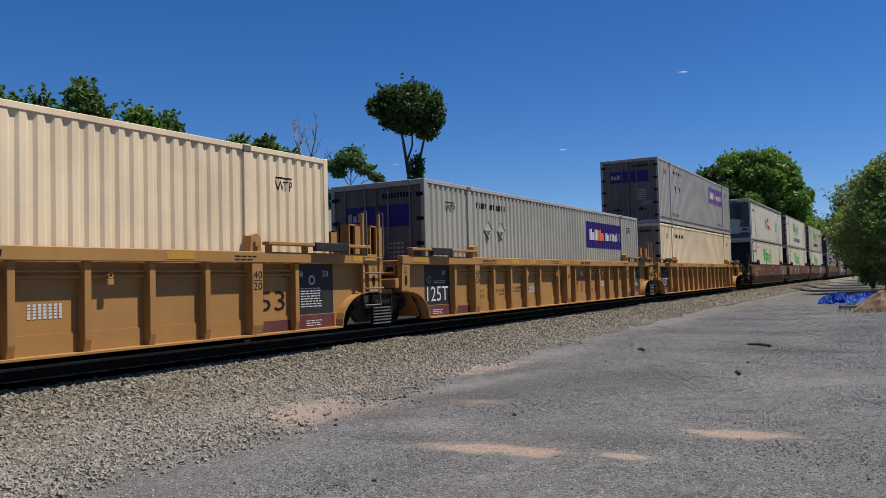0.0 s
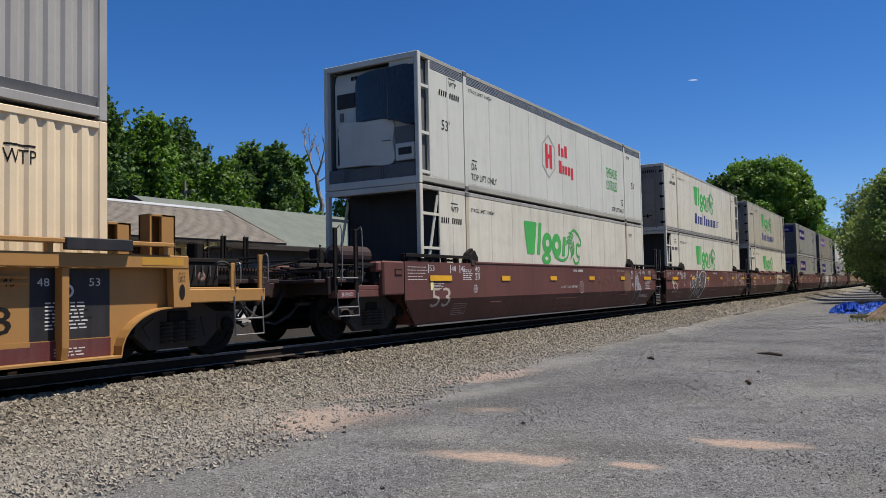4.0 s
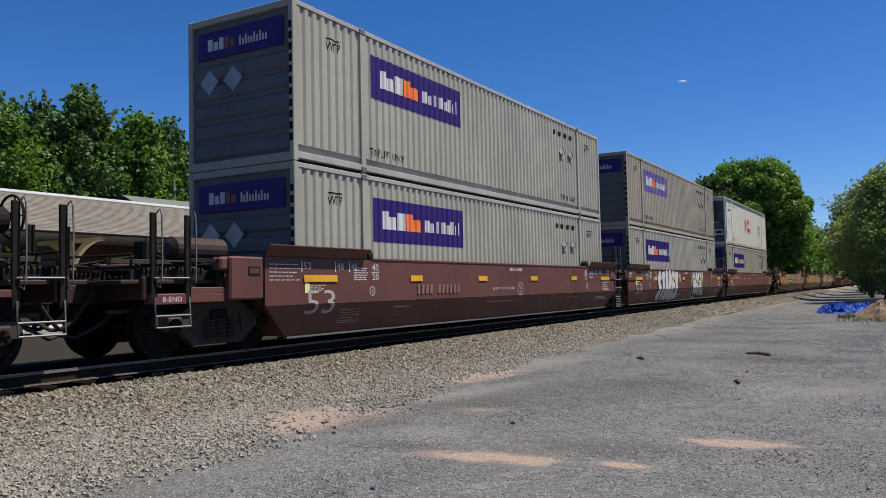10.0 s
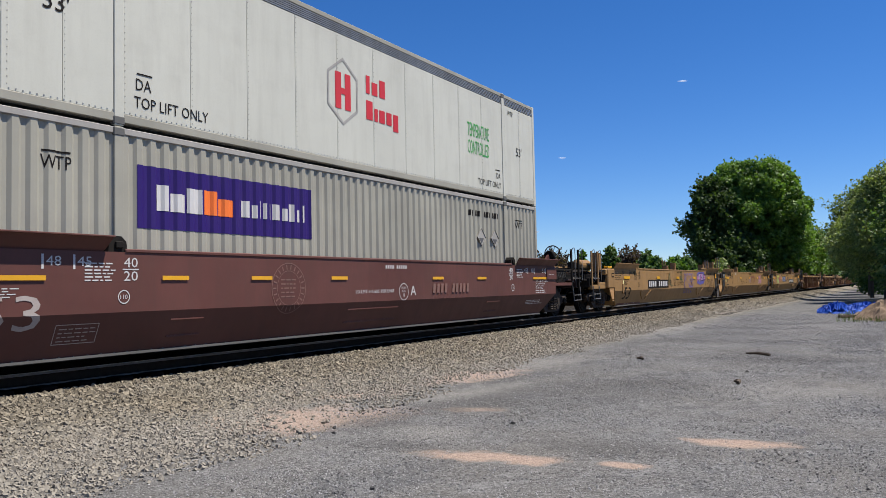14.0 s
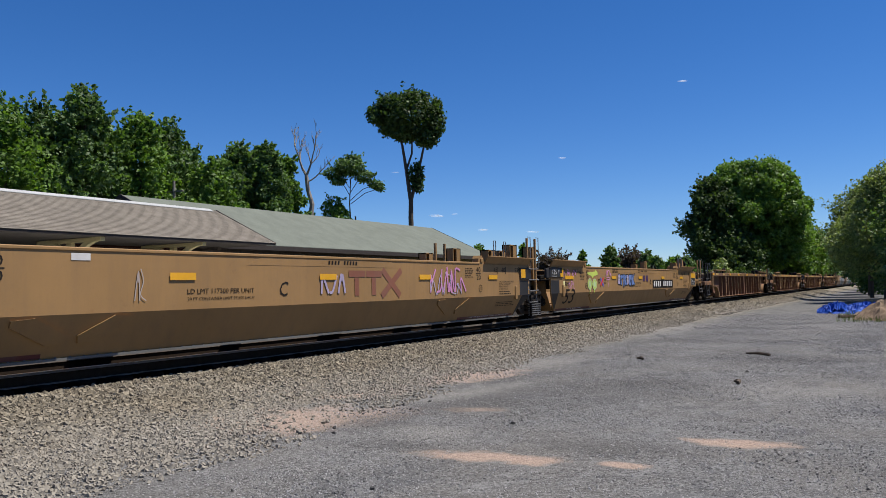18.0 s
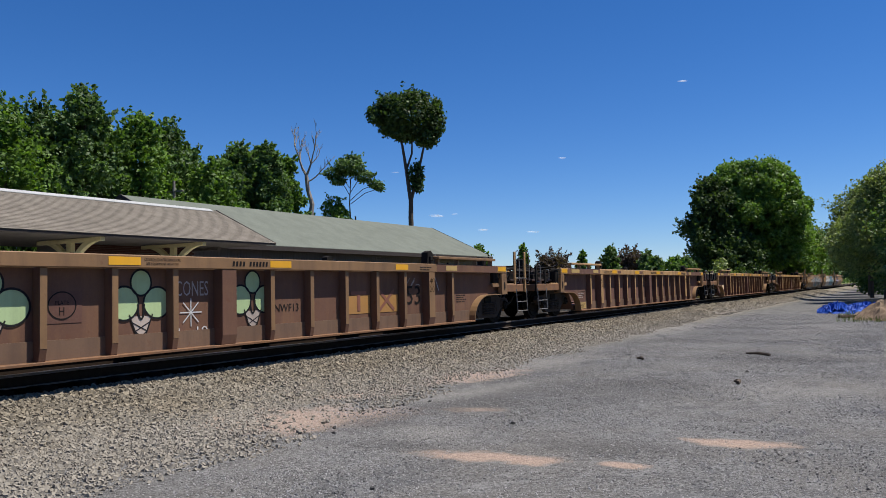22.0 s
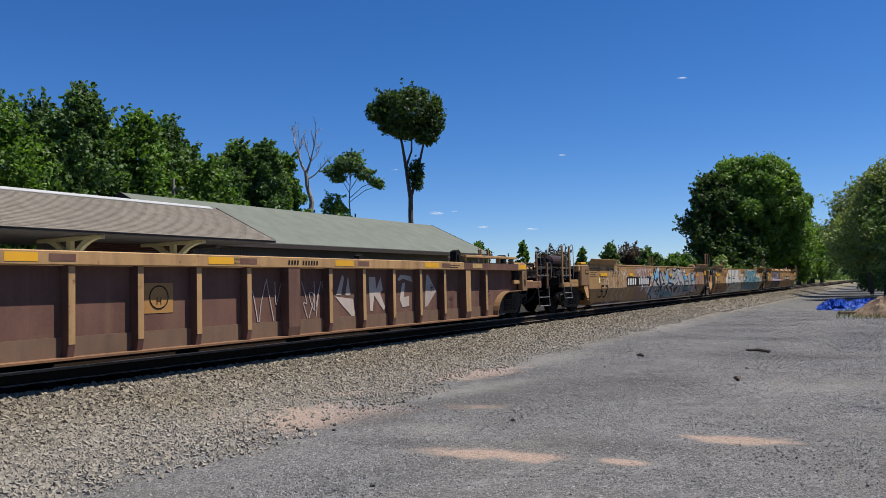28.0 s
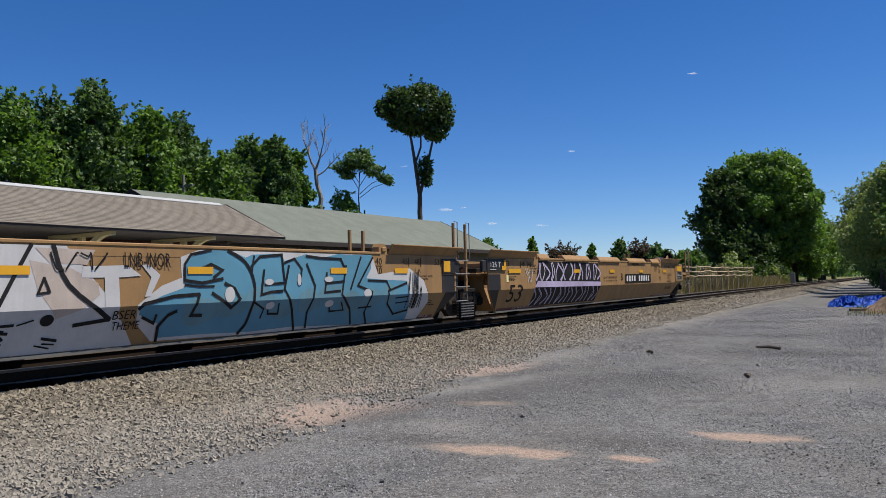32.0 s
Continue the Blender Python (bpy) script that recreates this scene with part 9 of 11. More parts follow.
    m.line(rounded([(-0.58, 1.09), (-0.84, 0.86), (-0.54, 0.77), (-0.28, 0.60), (-0.15, 0.38), (-0.19, 0.22)]), 0.085)
    m.line(rounded([(-0.37, 1.46), (-0.32, 1.22), (-0.36, 0.97), (-0.05, 0.54), (-0.02, 0.63), (-0.23, 0.93), (-0.25, 1.26), (-0.05, 1.36)]), 0.08)
    m.line(rounded([(-0.02, 0.62), (0.05, 0.78), (0.44, 0.81), (0.65, 0.51), (0.80, 0.22)]), 0.07)
    m.line(rounded([(-0.01, 1.30), (0.10, 1.09), (0.34, 0.95), (0.42, 1.32), (0.64, 1.21), (0.88, 1.49), (1.14, 1.48), (1.22, 1.17), (1.07, 0.82), (0.68, 0.72)]), 0.075)
    m.line([(0.70, 0.68), (1.26, 0.56), (1.56, 0.37)], 0.06)
    m.line(rounded([(1.22, 1.17), (1.59, 1.04), (1.89, 1.46)]), 0.07)
    m.line(rounded([(1.18, 0.84), (2.01, 0.77), (1.42, 0.66), (1.96, 0.53), (2.18, 0.23)]), 0.075)
    m.line([(1.87, 1.01), (2.31, 1.07), (2.55, 1.22)], 0.06)
    m.line(rounded([(1.88, 1.43), (2.32, 1.37), (2.79, 1.50), (3.46, 1.37), (3.91, 1.06), (4.06, 0.62), (4.08, 0.23)]), 0.07)
    m.line([(2.11, 0.67), (2.69, 0.86), (2.79, 0.61), (2.46, 0.42), (2.21, 0.62)], 0.06)
    m.line([(3.27, 0.89), (3.37, 0.38), (3.78, 0.63), (3.44, 0.85)], 0.06)
    m.line([(2.86, 1.12), (3.14, 0.85), (3.23, 0.64)], 0.05)
    m.line([(4.09, 1.22), (4.26, 0.32)], 0.06)
    m.line([(4.09, 1.23), (4.59, 1.25)], 0.05)
    m.line([(4.26, 0.89), (4.68, 0.91)], 0.05)
    m.line([(4.28, 0.69), (4.77, 0.69)], 0.05)
    m.line([(4.38, 0.44), (4.93, 0.44)], 0.05)
    m.line(rounded([(4.67, 1.22), (5.25, 0.25), (5.35, 1.22)]), 0.07)
    m.line([(5.42, 1.22), (5.64, 0.33), (6.08, 0.34)], 0.06)
    m.line([(5.49, 0.92), (5.90, 0.95)], 0.05)
    m.line([(5.51, 0.69), (5.90, 0.71)], 0.05)
    m.line([(5.40, 1.23), (5.84, 1.28)], 0.05)
    m.line([(6.07, 1.28), (6.40, 0.29)], 0.06)
    m.line(rounded([(6.67, 1.34), (6.17, 0.79), (7.14, 0.39)]), 0.07)
    m.line([(7.19, 1.03), (6.67, 0.52)], 0.06)
    m.line([(-0.74, 0.58), (-0.20, 0.51)], 0.03)
    m.line([(-1.15, 0.66), (-0.66, 0.49), (-0.69, 0.38)], 0.05)
    m.line(rounded([(-1.22, 0.35), (-0.99, 0.22)]), 0.08)
    m.line([(0.30, 0.22), (0.39, 0.35), (0.60, 0.20)], 0.06)
    m.put("graffiti", "spray_black", car, "black sprayed outlines")
    m = Marks(off=0.017)
    m.poly([(-2.31, 1.10), (-2.26, 1.16), (-1.63, 1.08), (-1.63, 1.00)]), m.poly([(2.36, 0.62), (2.71, 0.69), (2.66, 0.40), (2.28, 0.48)])
    m.put("graffiti", "spray_black", car, "black arrow heads of the lettering")
    m = Marks(off=0.017)
    for y, z in ((-0.6, 1.4), (0.05, 0.9), (0.7, 0.9), (1.2, 1.42), (2.45, 1.1), (2.9, 0.78), (4.2, 1.2), (-0.9, 0.6), (1.9, 0.62), (5.0, 0.62), (-1.4, 1.12)):
        m.oval(y, z, 0.12, 0.035)
    m.put("graffiti", "spray_white", car, "white glints in the lettering")
    Marks.along = -0.83
    scrawl(car, -2.9, -1.5, 1.05, 1.45, 5, 3, "spray_white", 0.035, off=0.022), scrawl(car, -1.3, -0.5, 1.15, 1.45, 3, 7, "spray_white", 0.03, off=0.026), scrawl(car, 3.6, 4.4, 1.2, 1.44, 3, 17, "spray_white", 0.035, off=0.03)
    outline_bubbles(car, -6.2, -3.9, 0.3, 1.35, 4, "spray_white", 6, 0.02)
    scrawl(car, -6.8, -6.2, 0.85, 1.1, 4, 18, "spray_white", 0.025), scrawl(car, -4.6, -4.1, 1.1, 1.3, 3, 8, "spray_white", 0.025)
    scrawl(car, 6.3, 8.6, 1.55, 1.68, 8, 5, "dull_mark", 0.02, flat(1.56))


def graf_b(car):
    m = Marks(off=0.004)
    m.poly([(-4.61, 1.50), (-0.62, 1.50), (-0.07, 0.90), (0.49, 0.20), (-2.14, 0.20), (-4.01, 0.20), (-4.66, 0.20), (-4.37, 0.55), (-5.15, 0.68), (-5.34, 0.90), (-5.08, 1.15), (-4.66, 1.33)])
    m.put("graffiti", "spray_white", car, "broad white sprayed background")
    m = Marks(off=0.004)
    m.poly([(0.46, 0.49), (0.41, 0.74), (0.80, 0.99), (1.15, 1.10), (1.13, 1.39), (1.47, 1.50), (2.09, 1.50), (5.72, 1.50), (5.90, 1.13), (7.02, 1.25), (7.56, 1.00), (7.82, 0.54), (7.57, 0.20), (5.19, 0.20), (2.61, 0.20), (0.78, 0.23)])
    m.put("graffiti", "spray_white", car, "white halo round the blue lettering")
    m = Marks(off=0.0065)
    m.poly([(-1.09, 1.32), (-0.54, 1.22), (-0.18, 1.04), (-0.16, 0.89), (-0.39, 0.72), (-0.73, 0.61), (-0.99, 0.98)]), m.poly([(-1.02, 1.47), (-0.22, 1.46), (-0.34, 1.27), (-0.84, 1.29)])
    m.put("graffiti", "spray_pale", car, "pale pinkish spray cloud")
    m = Marks(off=0.009)
    m.poly([(-0.40, 1.25), (0.25, 1.27), (0.47, 1.13), (0.12, 1.11), (0.14, 0.68), (-0.08, 0.66), (-0.09, 1.11), (-0.42, 1.11)]), m.poly([(0.47, 1.28), (0.59, 1.28), (0.78, 1.14), (0.61, 0.85), (0.52, 0.85), (0.63, 1.11)])
    m.put("graffiti", "spray_white", car, "white block letter")
    m = Marks(off=0.0115)
    m.line([(-4.59, 1.50), (-4.64, 1.06), (-4.62, 0.66), (-3.99, 0.59)], 0.05)
    m.line([(-4.57, 1.06), (-4.04, 1.07), (-4.05, 0.99), (-4.56, 0.98)], 0.045)
    m.line([(-4.44, 0.56), (-3.96, 0.59)], 0.04)
    m.line([(-3.68, 1.48), (-3.68, 1.05), (-3.59, 0.62)], 0.05)
    m.line([(-3.52, 0.62), (-3.53, 1.05), (-3.53, 1.46)], 0.05)
    m.line([(-3.20, 1.07), (-2.70, 1.09)], 0.045)
    m.line([(-2.67, 1.50), (-2.66, 1.09)], 0.04)
    m.line([(-2.47, 1.50), (-2.49, 0.60)], 0.05)
    m.line([(-3.18, 0.66), (-2.56, 0.66)], 0.045)
    m.line([(-3.21, 0.75), (-2.63, 0.76)], 0.045)
    m.line([(-2.60, 0.99), (-3.21, 0.97)], 0.04)
    m.line([(-2.14, 1.48), (-2.11, 1.09), (-2.11, 0.70)], 0.05)
    m.line([(-2.11, 0.70), (-1.49, 0.73)], 0.05)
    m.line([(-1.49, 0.73), (-1.27, 1.14), (-1.07, 1.50)], 0.05)
    m.line(rounded([(-0.79, 1.50), (-0.59, 1.02), (0.02, 0.57)]), 0.06)
    m.line([(0.02, 0.57), (-0.47, 0.52)], 0.05)
    m.line([(-0.99, 0.92), (-0.91, 1.11)], 0.035)
    m.line([(-0.91, 1.11), (-0.84, 0.94)], 0.035)
    m.line([(-0.84, 0.94), (-0.99, 0.92)], 0.03)
    m.line(rounded([(-4.37, 0.55), (-4.42, 0.38), (-4.66, 0.22)]), 0.1)
    m.oval(*[(-0.84, 0.60)][0], 0.09, 0.07)
    r = random.Random(8)
    for k in range(44):
        y, z = -4.2 + 3.4 * r.random(), 0.3 + 0.3 * r.random()
        m.line([(y, z), (y + r.uniform(0.05, 0.22), z + r.uniform(-0.08, 0.08))], r.choice((0.02, 0.035)))
    m.put("graffiti", "spray_black", car, "black block-letter outlines")
    m = Marks(off=0.008)
    m.poly([(0.84, 0.27), (0.82, 0.47), (0.47, 0.61), (0.46, 0.71), (0.80, 0.85), (1.20, 0.96), (1.20, 1.22), (1.26, 1.37), (1.63, 1.50), (2.09, 1.50), (2.39, 1.40), (2.54, 1.45), (3.20, 1.48), (3.27, 1.36), (3.81, 1.48), (4.18, 1.41), (4.67, 1.50), (5.05, 1.49), (5.72, 1.50), (5.67, 1.24), (5.52, 1.06), (6.09, 1.03), (6.90, 1.00), (7.15, 0.35), (7.13, 0.20), (5.18, 0.21), (3.58, 0.26), (2.59, 0.24), (1.69, 0.27)])
    m.put("graffiti", "spray_lagoon", car, "blue fill of the sprayed lettering")
    m = Marks(off=0.0105)
    for k in range(9):
        a = 1.5 + 0.6 * k
        m.poly(wobbly(random.Random(k), a, 0.62 + 0.07 * (k % 3), 0.33, 0.2, 12, 0.25))
    m.put("graffiti", "spray_blue2", car, "duller blue shading in the lettering")
    m = Marks(off=0.0145)
    m.line(rounded([(2.03, 1.50), (2.39, 1.32), (2.57, 1.00), (2.55, 0.64), (2.52, 0.38), (2.41, 0.23)]), 0.055)
    m.line([(1.20, 1.26), (1.20, 1.06), (1.52, 1.02), (1.91, 1.08)], 0.045)
    m.line([(1.20, 1.00), (1.46, 0.97), (1.74, 0.97)], 0.03)
    m.line([(1.46, 0.85), (1.36, 0.56), (1.56, 0.55)], 0.05)
    m.line([(1.71, 0.87), (2.11, 0.64), (2.26, 0.77), (2.15, 0.93), (1.96, 1.01)], 0.05)
    m.line([(0.86, 0.23), (0.83, 0.43), (0.95, 0.58), (1.08, 0.63)], 0.05)
    m.line([(0.44, 0.69), (0.51, 0.75), (1.00, 0.84), (1.46, 0.86)], 0.05)
    m.line([(0.53, 0.57), (0.74, 0.48), (0.75, 0.59)], 0.04)
    m.line([(1.52, 1.23), (1.69, 1.29), (1.91, 1.21), (1.74, 1.10)], 0.05)
    m.line([(2.51, 1.27), (2.70, 1.42), (3.20, 1.46), (3.26, 1.04)], 0.045)
    m.line([(2.79, 1.21), (2.72, 0.82), (2.95, 0.86), (3.21, 0.87)], 0.045)
    m.line([(2.81, 0.98), (3.26, 1.00)], 0.04)
    m.line([(2.90, 0.69), (2.95, 0.51), (3.19, 0.50), (3.15, 0.66)], 0.035)
    m.line([(2.57, 0.71), (2.83, 0.59), (2.81, 0.45)], 0.03)
    m.line([(3.27, 1.33), (3.51, 1.40), (3.69, 1.23), (3.65, 0.97)], 0.04)
    m.line([(3.37, 1.28), (3.26, 0.90), (3.52, 0.54), (3.71, 0.21)], 0.045)
    m.line([(3.82, 1.31), (4.03, 0.94), (3.98, 0.73), (3.92, 0.49), (4.00, 0.23)], 0.045)
    m.line([(3.81, 1.45), (4.18, 1.42), (4.75, 1.41), (4.91, 1.18)], 0.045)
    m.line([(4.35, 1.16), (4.29, 0.82), (4.72, 0.84)], 0.045)
    m.line([(4.35, 0.98), (4.80, 1.01)], 0.04)
    m.line([(4.45, 0.64), (4.53, 0.48), (4.92, 0.49), (4.80, 0.63)], 0.035)
    m.line([(4.90, 1.29), (4.77, 0.77), (5.11, 0.50), (5.28, 0.22)], 0.045)
    m.line([(5.35, 1.45), (5.03, 0.87)], 0.045)
    m.line([(5.72, 1.45), (5.25, 0.93), (5.70, 0.80), (5.60, 0.42), (5.77, 0.20)], 0.045)
    m.line([(5.57, 1.02), (6.18, 1.00), (6.30, 0.83)], 0.04)
    m.line([(6.90, 0.96), (6.24, 0.81), (6.28, 0.56), (6.61, 0.34), (7.10, 0.40)], 0.04)
    m.line([(6.52, 0.66), (6.97, 0.68)], 0.025)
    m.line([(6.58, 0.56), (7.03, 0.58)], 0.025)
    m.line([(1.20, 1.29), (1.31, 1.43), (1.69, 1.50)], 0.04)
    m.line([(2.57, 1.43), (2.51, 1.14)], 0.035)
    m.line([(5.37, 0.51), (5.77, 0.52)], 0.03)
    m.put("graffiti", "spray_black", car, "black outlines of the blue lettering")
    m = Marks(off=0.018)
    for a, b, u, v in ((2.05, 0.84, 0.1, 0.12), (2.9, 1.02, 0.1, 0.05), (2.95, 0.64, 0.1, 0.06), (3.62, 1.05, 0.05, 0.1), (4.4, 1.05, 0.12, 0.05), (4.45, 0.62, 0.12, 0.06), (5.55, 0.78, 0.12, 0.08)):
        m.oval(a, b, u, v)
    m.put("graffiti", "spray_white", car)
    m = Marks(off=0.018)
    m.text("LNB-INOR", 0.20, 1.24, 0.75, 0.2), m.text("BSER", 0.06, 0.56, 0.36, 0.12), m.text("THEME", 0.08, 0.42, 0.42, 0.11), m.text("NISK", -5.71, 1.07, 0.6, 0.28, 0.15)
    m.text("DUNGL + THEME !", -7.81, 0.26, 1.75, 0.3, 0.1), m.text("BLIKY", -5.59, 0.36, 0.6, 0.3, 0.1)
    m.put("graffiti", "spray_black", car, "black sprayed tags")
    scrawl(car, -0.85, -0.05, 1.2, 1.44, 4, 4, "spray_black", 0.022, off=0.018)
    scrawl(car, 6.95, 7.5, 0.4, 1.25, 6, 9, "spray_black", 0.022, off=0.018)
    scrawl(car, -7.9, -6.6, 1.55, 1.68, 5, 5, "dull_mark", 0.02, flat(1.56))


def graf_c(car):
    m = Marks(off=0.005)
    m.poly([(GC0, 0.24), (GC1 - 0.1, 0.24), (GC1, 0.8), (GC1 - 0.2, 1.46), (GC0 + 0.3, 1.48), (GC0 + 0.1, 0.9)])
    m.put("graffiti", "spray_black", car, "dark sprayed rectangle")
    r = random.Random(5)
    lil, whi = Marks(off=0.010), Marks(off=0.014)
    for k in range(15):
        y = GC0 + 0.1 + (GC1 - GC0 - 0.4) * k / 14
        lil.line(rounded([(y - 0.1, 0.28), (y + r.uniform(0, 0.25), 0.5), (y - r.uniform(0, 0.2), 0.72)]), 0.05)
        lil.line(rounded([(y, 0.95), (y + r.uniform(-0.1, 0.3), 1.15), (y + r.uniform(-0.25, 0.25), 1.42)]), 0.06)
        if k % 2:
            whi.line(rounded([(y + 0.05, 0.92), (y + 0.25, 1.2), (y + 0.1, 1.44)]), 0.035), whi.line([(y - 0.1, 0.3), (y + 0.12, 0.6)], 0.03)
    lil.put("graffiti", "spray_lilac", car, "lilac spray strokes"), whi.put("graffiti", "spray_white", car)
    m = Marks(off=0.0165)
    m.poly([(GC0, 0.76), (GC1 - 0.05, 0.72), (GC1, 0.86), (GC0 + 0.2, 0.93)])
    m.put("graffiti", "spray_lilac", car, "pale lilac band")
    tan_common(car, "B", GC1 + 2.1, GC1 + 0.3)
    car_number(car, GC1 + 2.7, 0.84, 2.9, 0.2, 10, "white_mark", "black_mark")
    scrawl(car, GC0 - 0.6, GC0 - 0.1, 0.9, 1.3, 3, 3, "spray_white", 0.02)


def panel_shape(car, k, pts, mat, off=0.005, label=""):
    m = Marks(flat(1.30), off)
    m.poly([(k + 0.5 + a, b) for a, b in pts])
    return m.put("graffiti", mat, car, label)


def ribs_clover(car):
    for c in (-3.58, -1.48, 0.68):
        m, d = Marks(flat(1.30), 0.006), Marks(flat(1.30), 0.010)
        for a, z, ry, rz in ((-0.27, 0.84, 0.23, 0.23), (0.27, 0.84, 0.23, 0.22), (0.0, 1.12, 0.17, 0.18)):
            m.oval(c + a, z, ry, rz), d.hoop(c + a, z, ry, rz, 0.028)
        d.line(rounded([(c - 0.05, 0.82), (c - 0.04, 0.68), (c, 0.62), (c + 0.04, 0.68), (c + 0.05, 0.82)]), 0.03)
        d.line([(c - 0.19, 0.68), (c, 0.21)], 0.022), d.line([(c + 0.19, 0.68), (c, 0.21)], 0.022)
        for k in range(3):
            z, w = 0.58 - 0.12 * k, 0.15 - 0.045 * k
            d.line([(c - w, z), (c + w * 0.6, z - 0.12)], 0.014), d.line([(c + w, z), (c - w * 0.6, z - 0.12)], 0.014)
        m.put("graffiti", "spray_mint", car, "pale green clover-shaped graffiti"), d.put("graffiti", "spray_black", car)
        m = Marks(flat(1.30), 0.006)
        m.poly([(c - 0.18, 0.66), (c, 0.21), (c + 0.18, 0.66)])
        m.put("graffiti", "spray_pale", car, "pale cone under the clover")
    m = Marks(flat(1.30), 0.006)
    m.text("CONES", -0.88, 0.92, 0.62, 0.22)
    m.put("graffiti", "dull_mark", car)
    m = Marks(flat(1.30), 0.006)
    m.bar(-3.0 + 0.1, -3.0 + 0.62, 0.62, 1.02)
    m.put("sticker", "rusty", car, "faded notice square")
    m = Marks(flat(1.30), 0.009)
    m.hoop(-2.66, 0.84, 0.19, 0.17, 0.016), m.text("PLATE", -2.75, 0.85, 0.18, 0.05), m.text("H", -2.7, 0.72, 0.07, 0.1)
    m.put("notice", "black_mark", car)
    m = Marks(flat(1.30), 0.01)
    for a in (0, 0.785, 1.57, 2.356):
        m.line([(-0.6 - 0.2 * math.cos(a), 0.68 - 0.2 * math.sin(a)), (-0.6 + 0.2 * math.cos(a), 0.68 + 0.2 * math.sin(a))], 0.018)
    m.text("3 - 19", -0.9, 0.33, 0.62, 0.14)
    m.put("graffiti", "spray_white", car)
    for k in (3, 4):
        panel_shape(car, k, [(-0.42, 0.5), (0.42, 0.5), (0.42, 0.85), (-0.42, 0.85)], "orange", 0.006, "bright yellow painted panel")
    m = Marks(flat(1.30), 0.012)
    m.bar(3.3, 3.8, 0.86, 0.93), m.bar(3.5, 3.6, 0.55, 0.86), m.line([(4.25, 0.55), (4.75, 0.93)], 0.07), m.line([(4.75, 0.55), (4.25, 0.93)], 0.07)
    m.put("lettering", "rust_mark", car)
    m = Marks(flat(1.30), 0.006)
    m.text("53", 5.25, 0.62, 0.55, 0.4), m.text("NWF13", 1.2, 0.62, 0.6, 0.13)
    m.put("lettering", "black_mark", car)
    scrawl(car, 5.2, 5.8, 1.02, 1.2, 3, 44, "dull_mark", 0.016, flat(1.30), 0.01), scrawl(car, 6.2, 6.6, 0.9, 1.2, 2, 45, "spray_white", 0.02, flat(1.30), 0.01)


def ribs_plain(car):
    m = Marks(flat(1.30), 0.006)
    m.block(-7.8, 0.55, 0.45, 0.2, 3, 5)
    m.put("notice", "dull_mark", car)


def ribs_tags(car):
    for k in (-6, -5, -4, -3, -2, -1):
        scrawl(car, k + 0.14, k + 0.86, 0.62, 1.12, 4, 60 + k, "spray_white", 0.024, flat(1.30), 0.008)
    panel_shape(car, -8, [(-0.1, 0.55), (0.3, 0.55), (0.3, 0.8), (-0.1, 0.8)], "cream", 0.006)


def ribs_last(car):
    scrawl(car, -7.0, -6.15, 0.45, 1.15, 6, 71, "spray_white", 0.03, flat(1.30), 0.008)
    for q in ([(1.18, 0.82), (1.37, 1.20), (1.43, 1.15), (1.33, 0.82)], [(1.46, 0.81), (1.55, 1.18), (1.62, 0.81)], [(1.15, 0.80), (1.70, 0.74), (1.77, 0.33), (1.36, 0.63)], [(2.22, 1.15), (2.44, 1.16), (2.47, 0.91), (2.63, 1.15), (2.70, 0.90), (2.60, 0.83), (2.77, 0.56), (2.73, 0.47), (2.40, 0.79), (2.33, 0.48), (2.25, 0.50)], [(3.24, 1.10), (3.36, 1.20), (3.77, 1.17), (3.82, 1.04), (3.45, 1.12), (3.28, 1.07)], [(3.42, 1.02), (3.53, 1.04), (3.48, 0.73), (3.68, 0.75), (3.67, 0.54), (3.42, 0.52), (3.31, 0.69)], [(4.39, 1.20), (4.47, 1.20), (4.81, 0.84), (4.41, 0.51), (4.31, 0.49)]):
        m = Marks(flat(1.30), 0.007)
        m.poly([(y + 0.4, z) for y, z in q])
        m.put("graffiti", "spray_pale", car, "pale sprayed block letter")
    m = Marks(flat(1.30), 0.010)
    for b in (0, 0.785, 1.57, 2.356):
        m.line([(5.01 - 0.08 * math.cos(b), 0.91 - 0.08 * math.sin(b)), (5.01 + 0.08 * math.cos(b), 0.91 + 0.08 * math.sin(b))], 0.012)
    m.put("graffiti", "spray_black", car)
    for k in (-0.8, 0.44):
        scrawl(car, k + 0.15, k + 0.9, 0.4, 1.15, 4, round(80 + k), "dull_mark", 0.02, flat(1.30), 0.01)
    m = Marks(flat(1.30), 0.006)
    m.bar(-2.7, -2.2, 0.66, 1.08)
    m.put("sticker", "orange", car, "yellow notice panel")
    m = Marks(flat(1.30), 0.010)
    m.hoop(-2.45, 0.88, 0.16, 0.16, 0.018), m.text("H", -2.49, 0.78, 0.08, 0.1)
    m.put("notice", "black_mark", car)


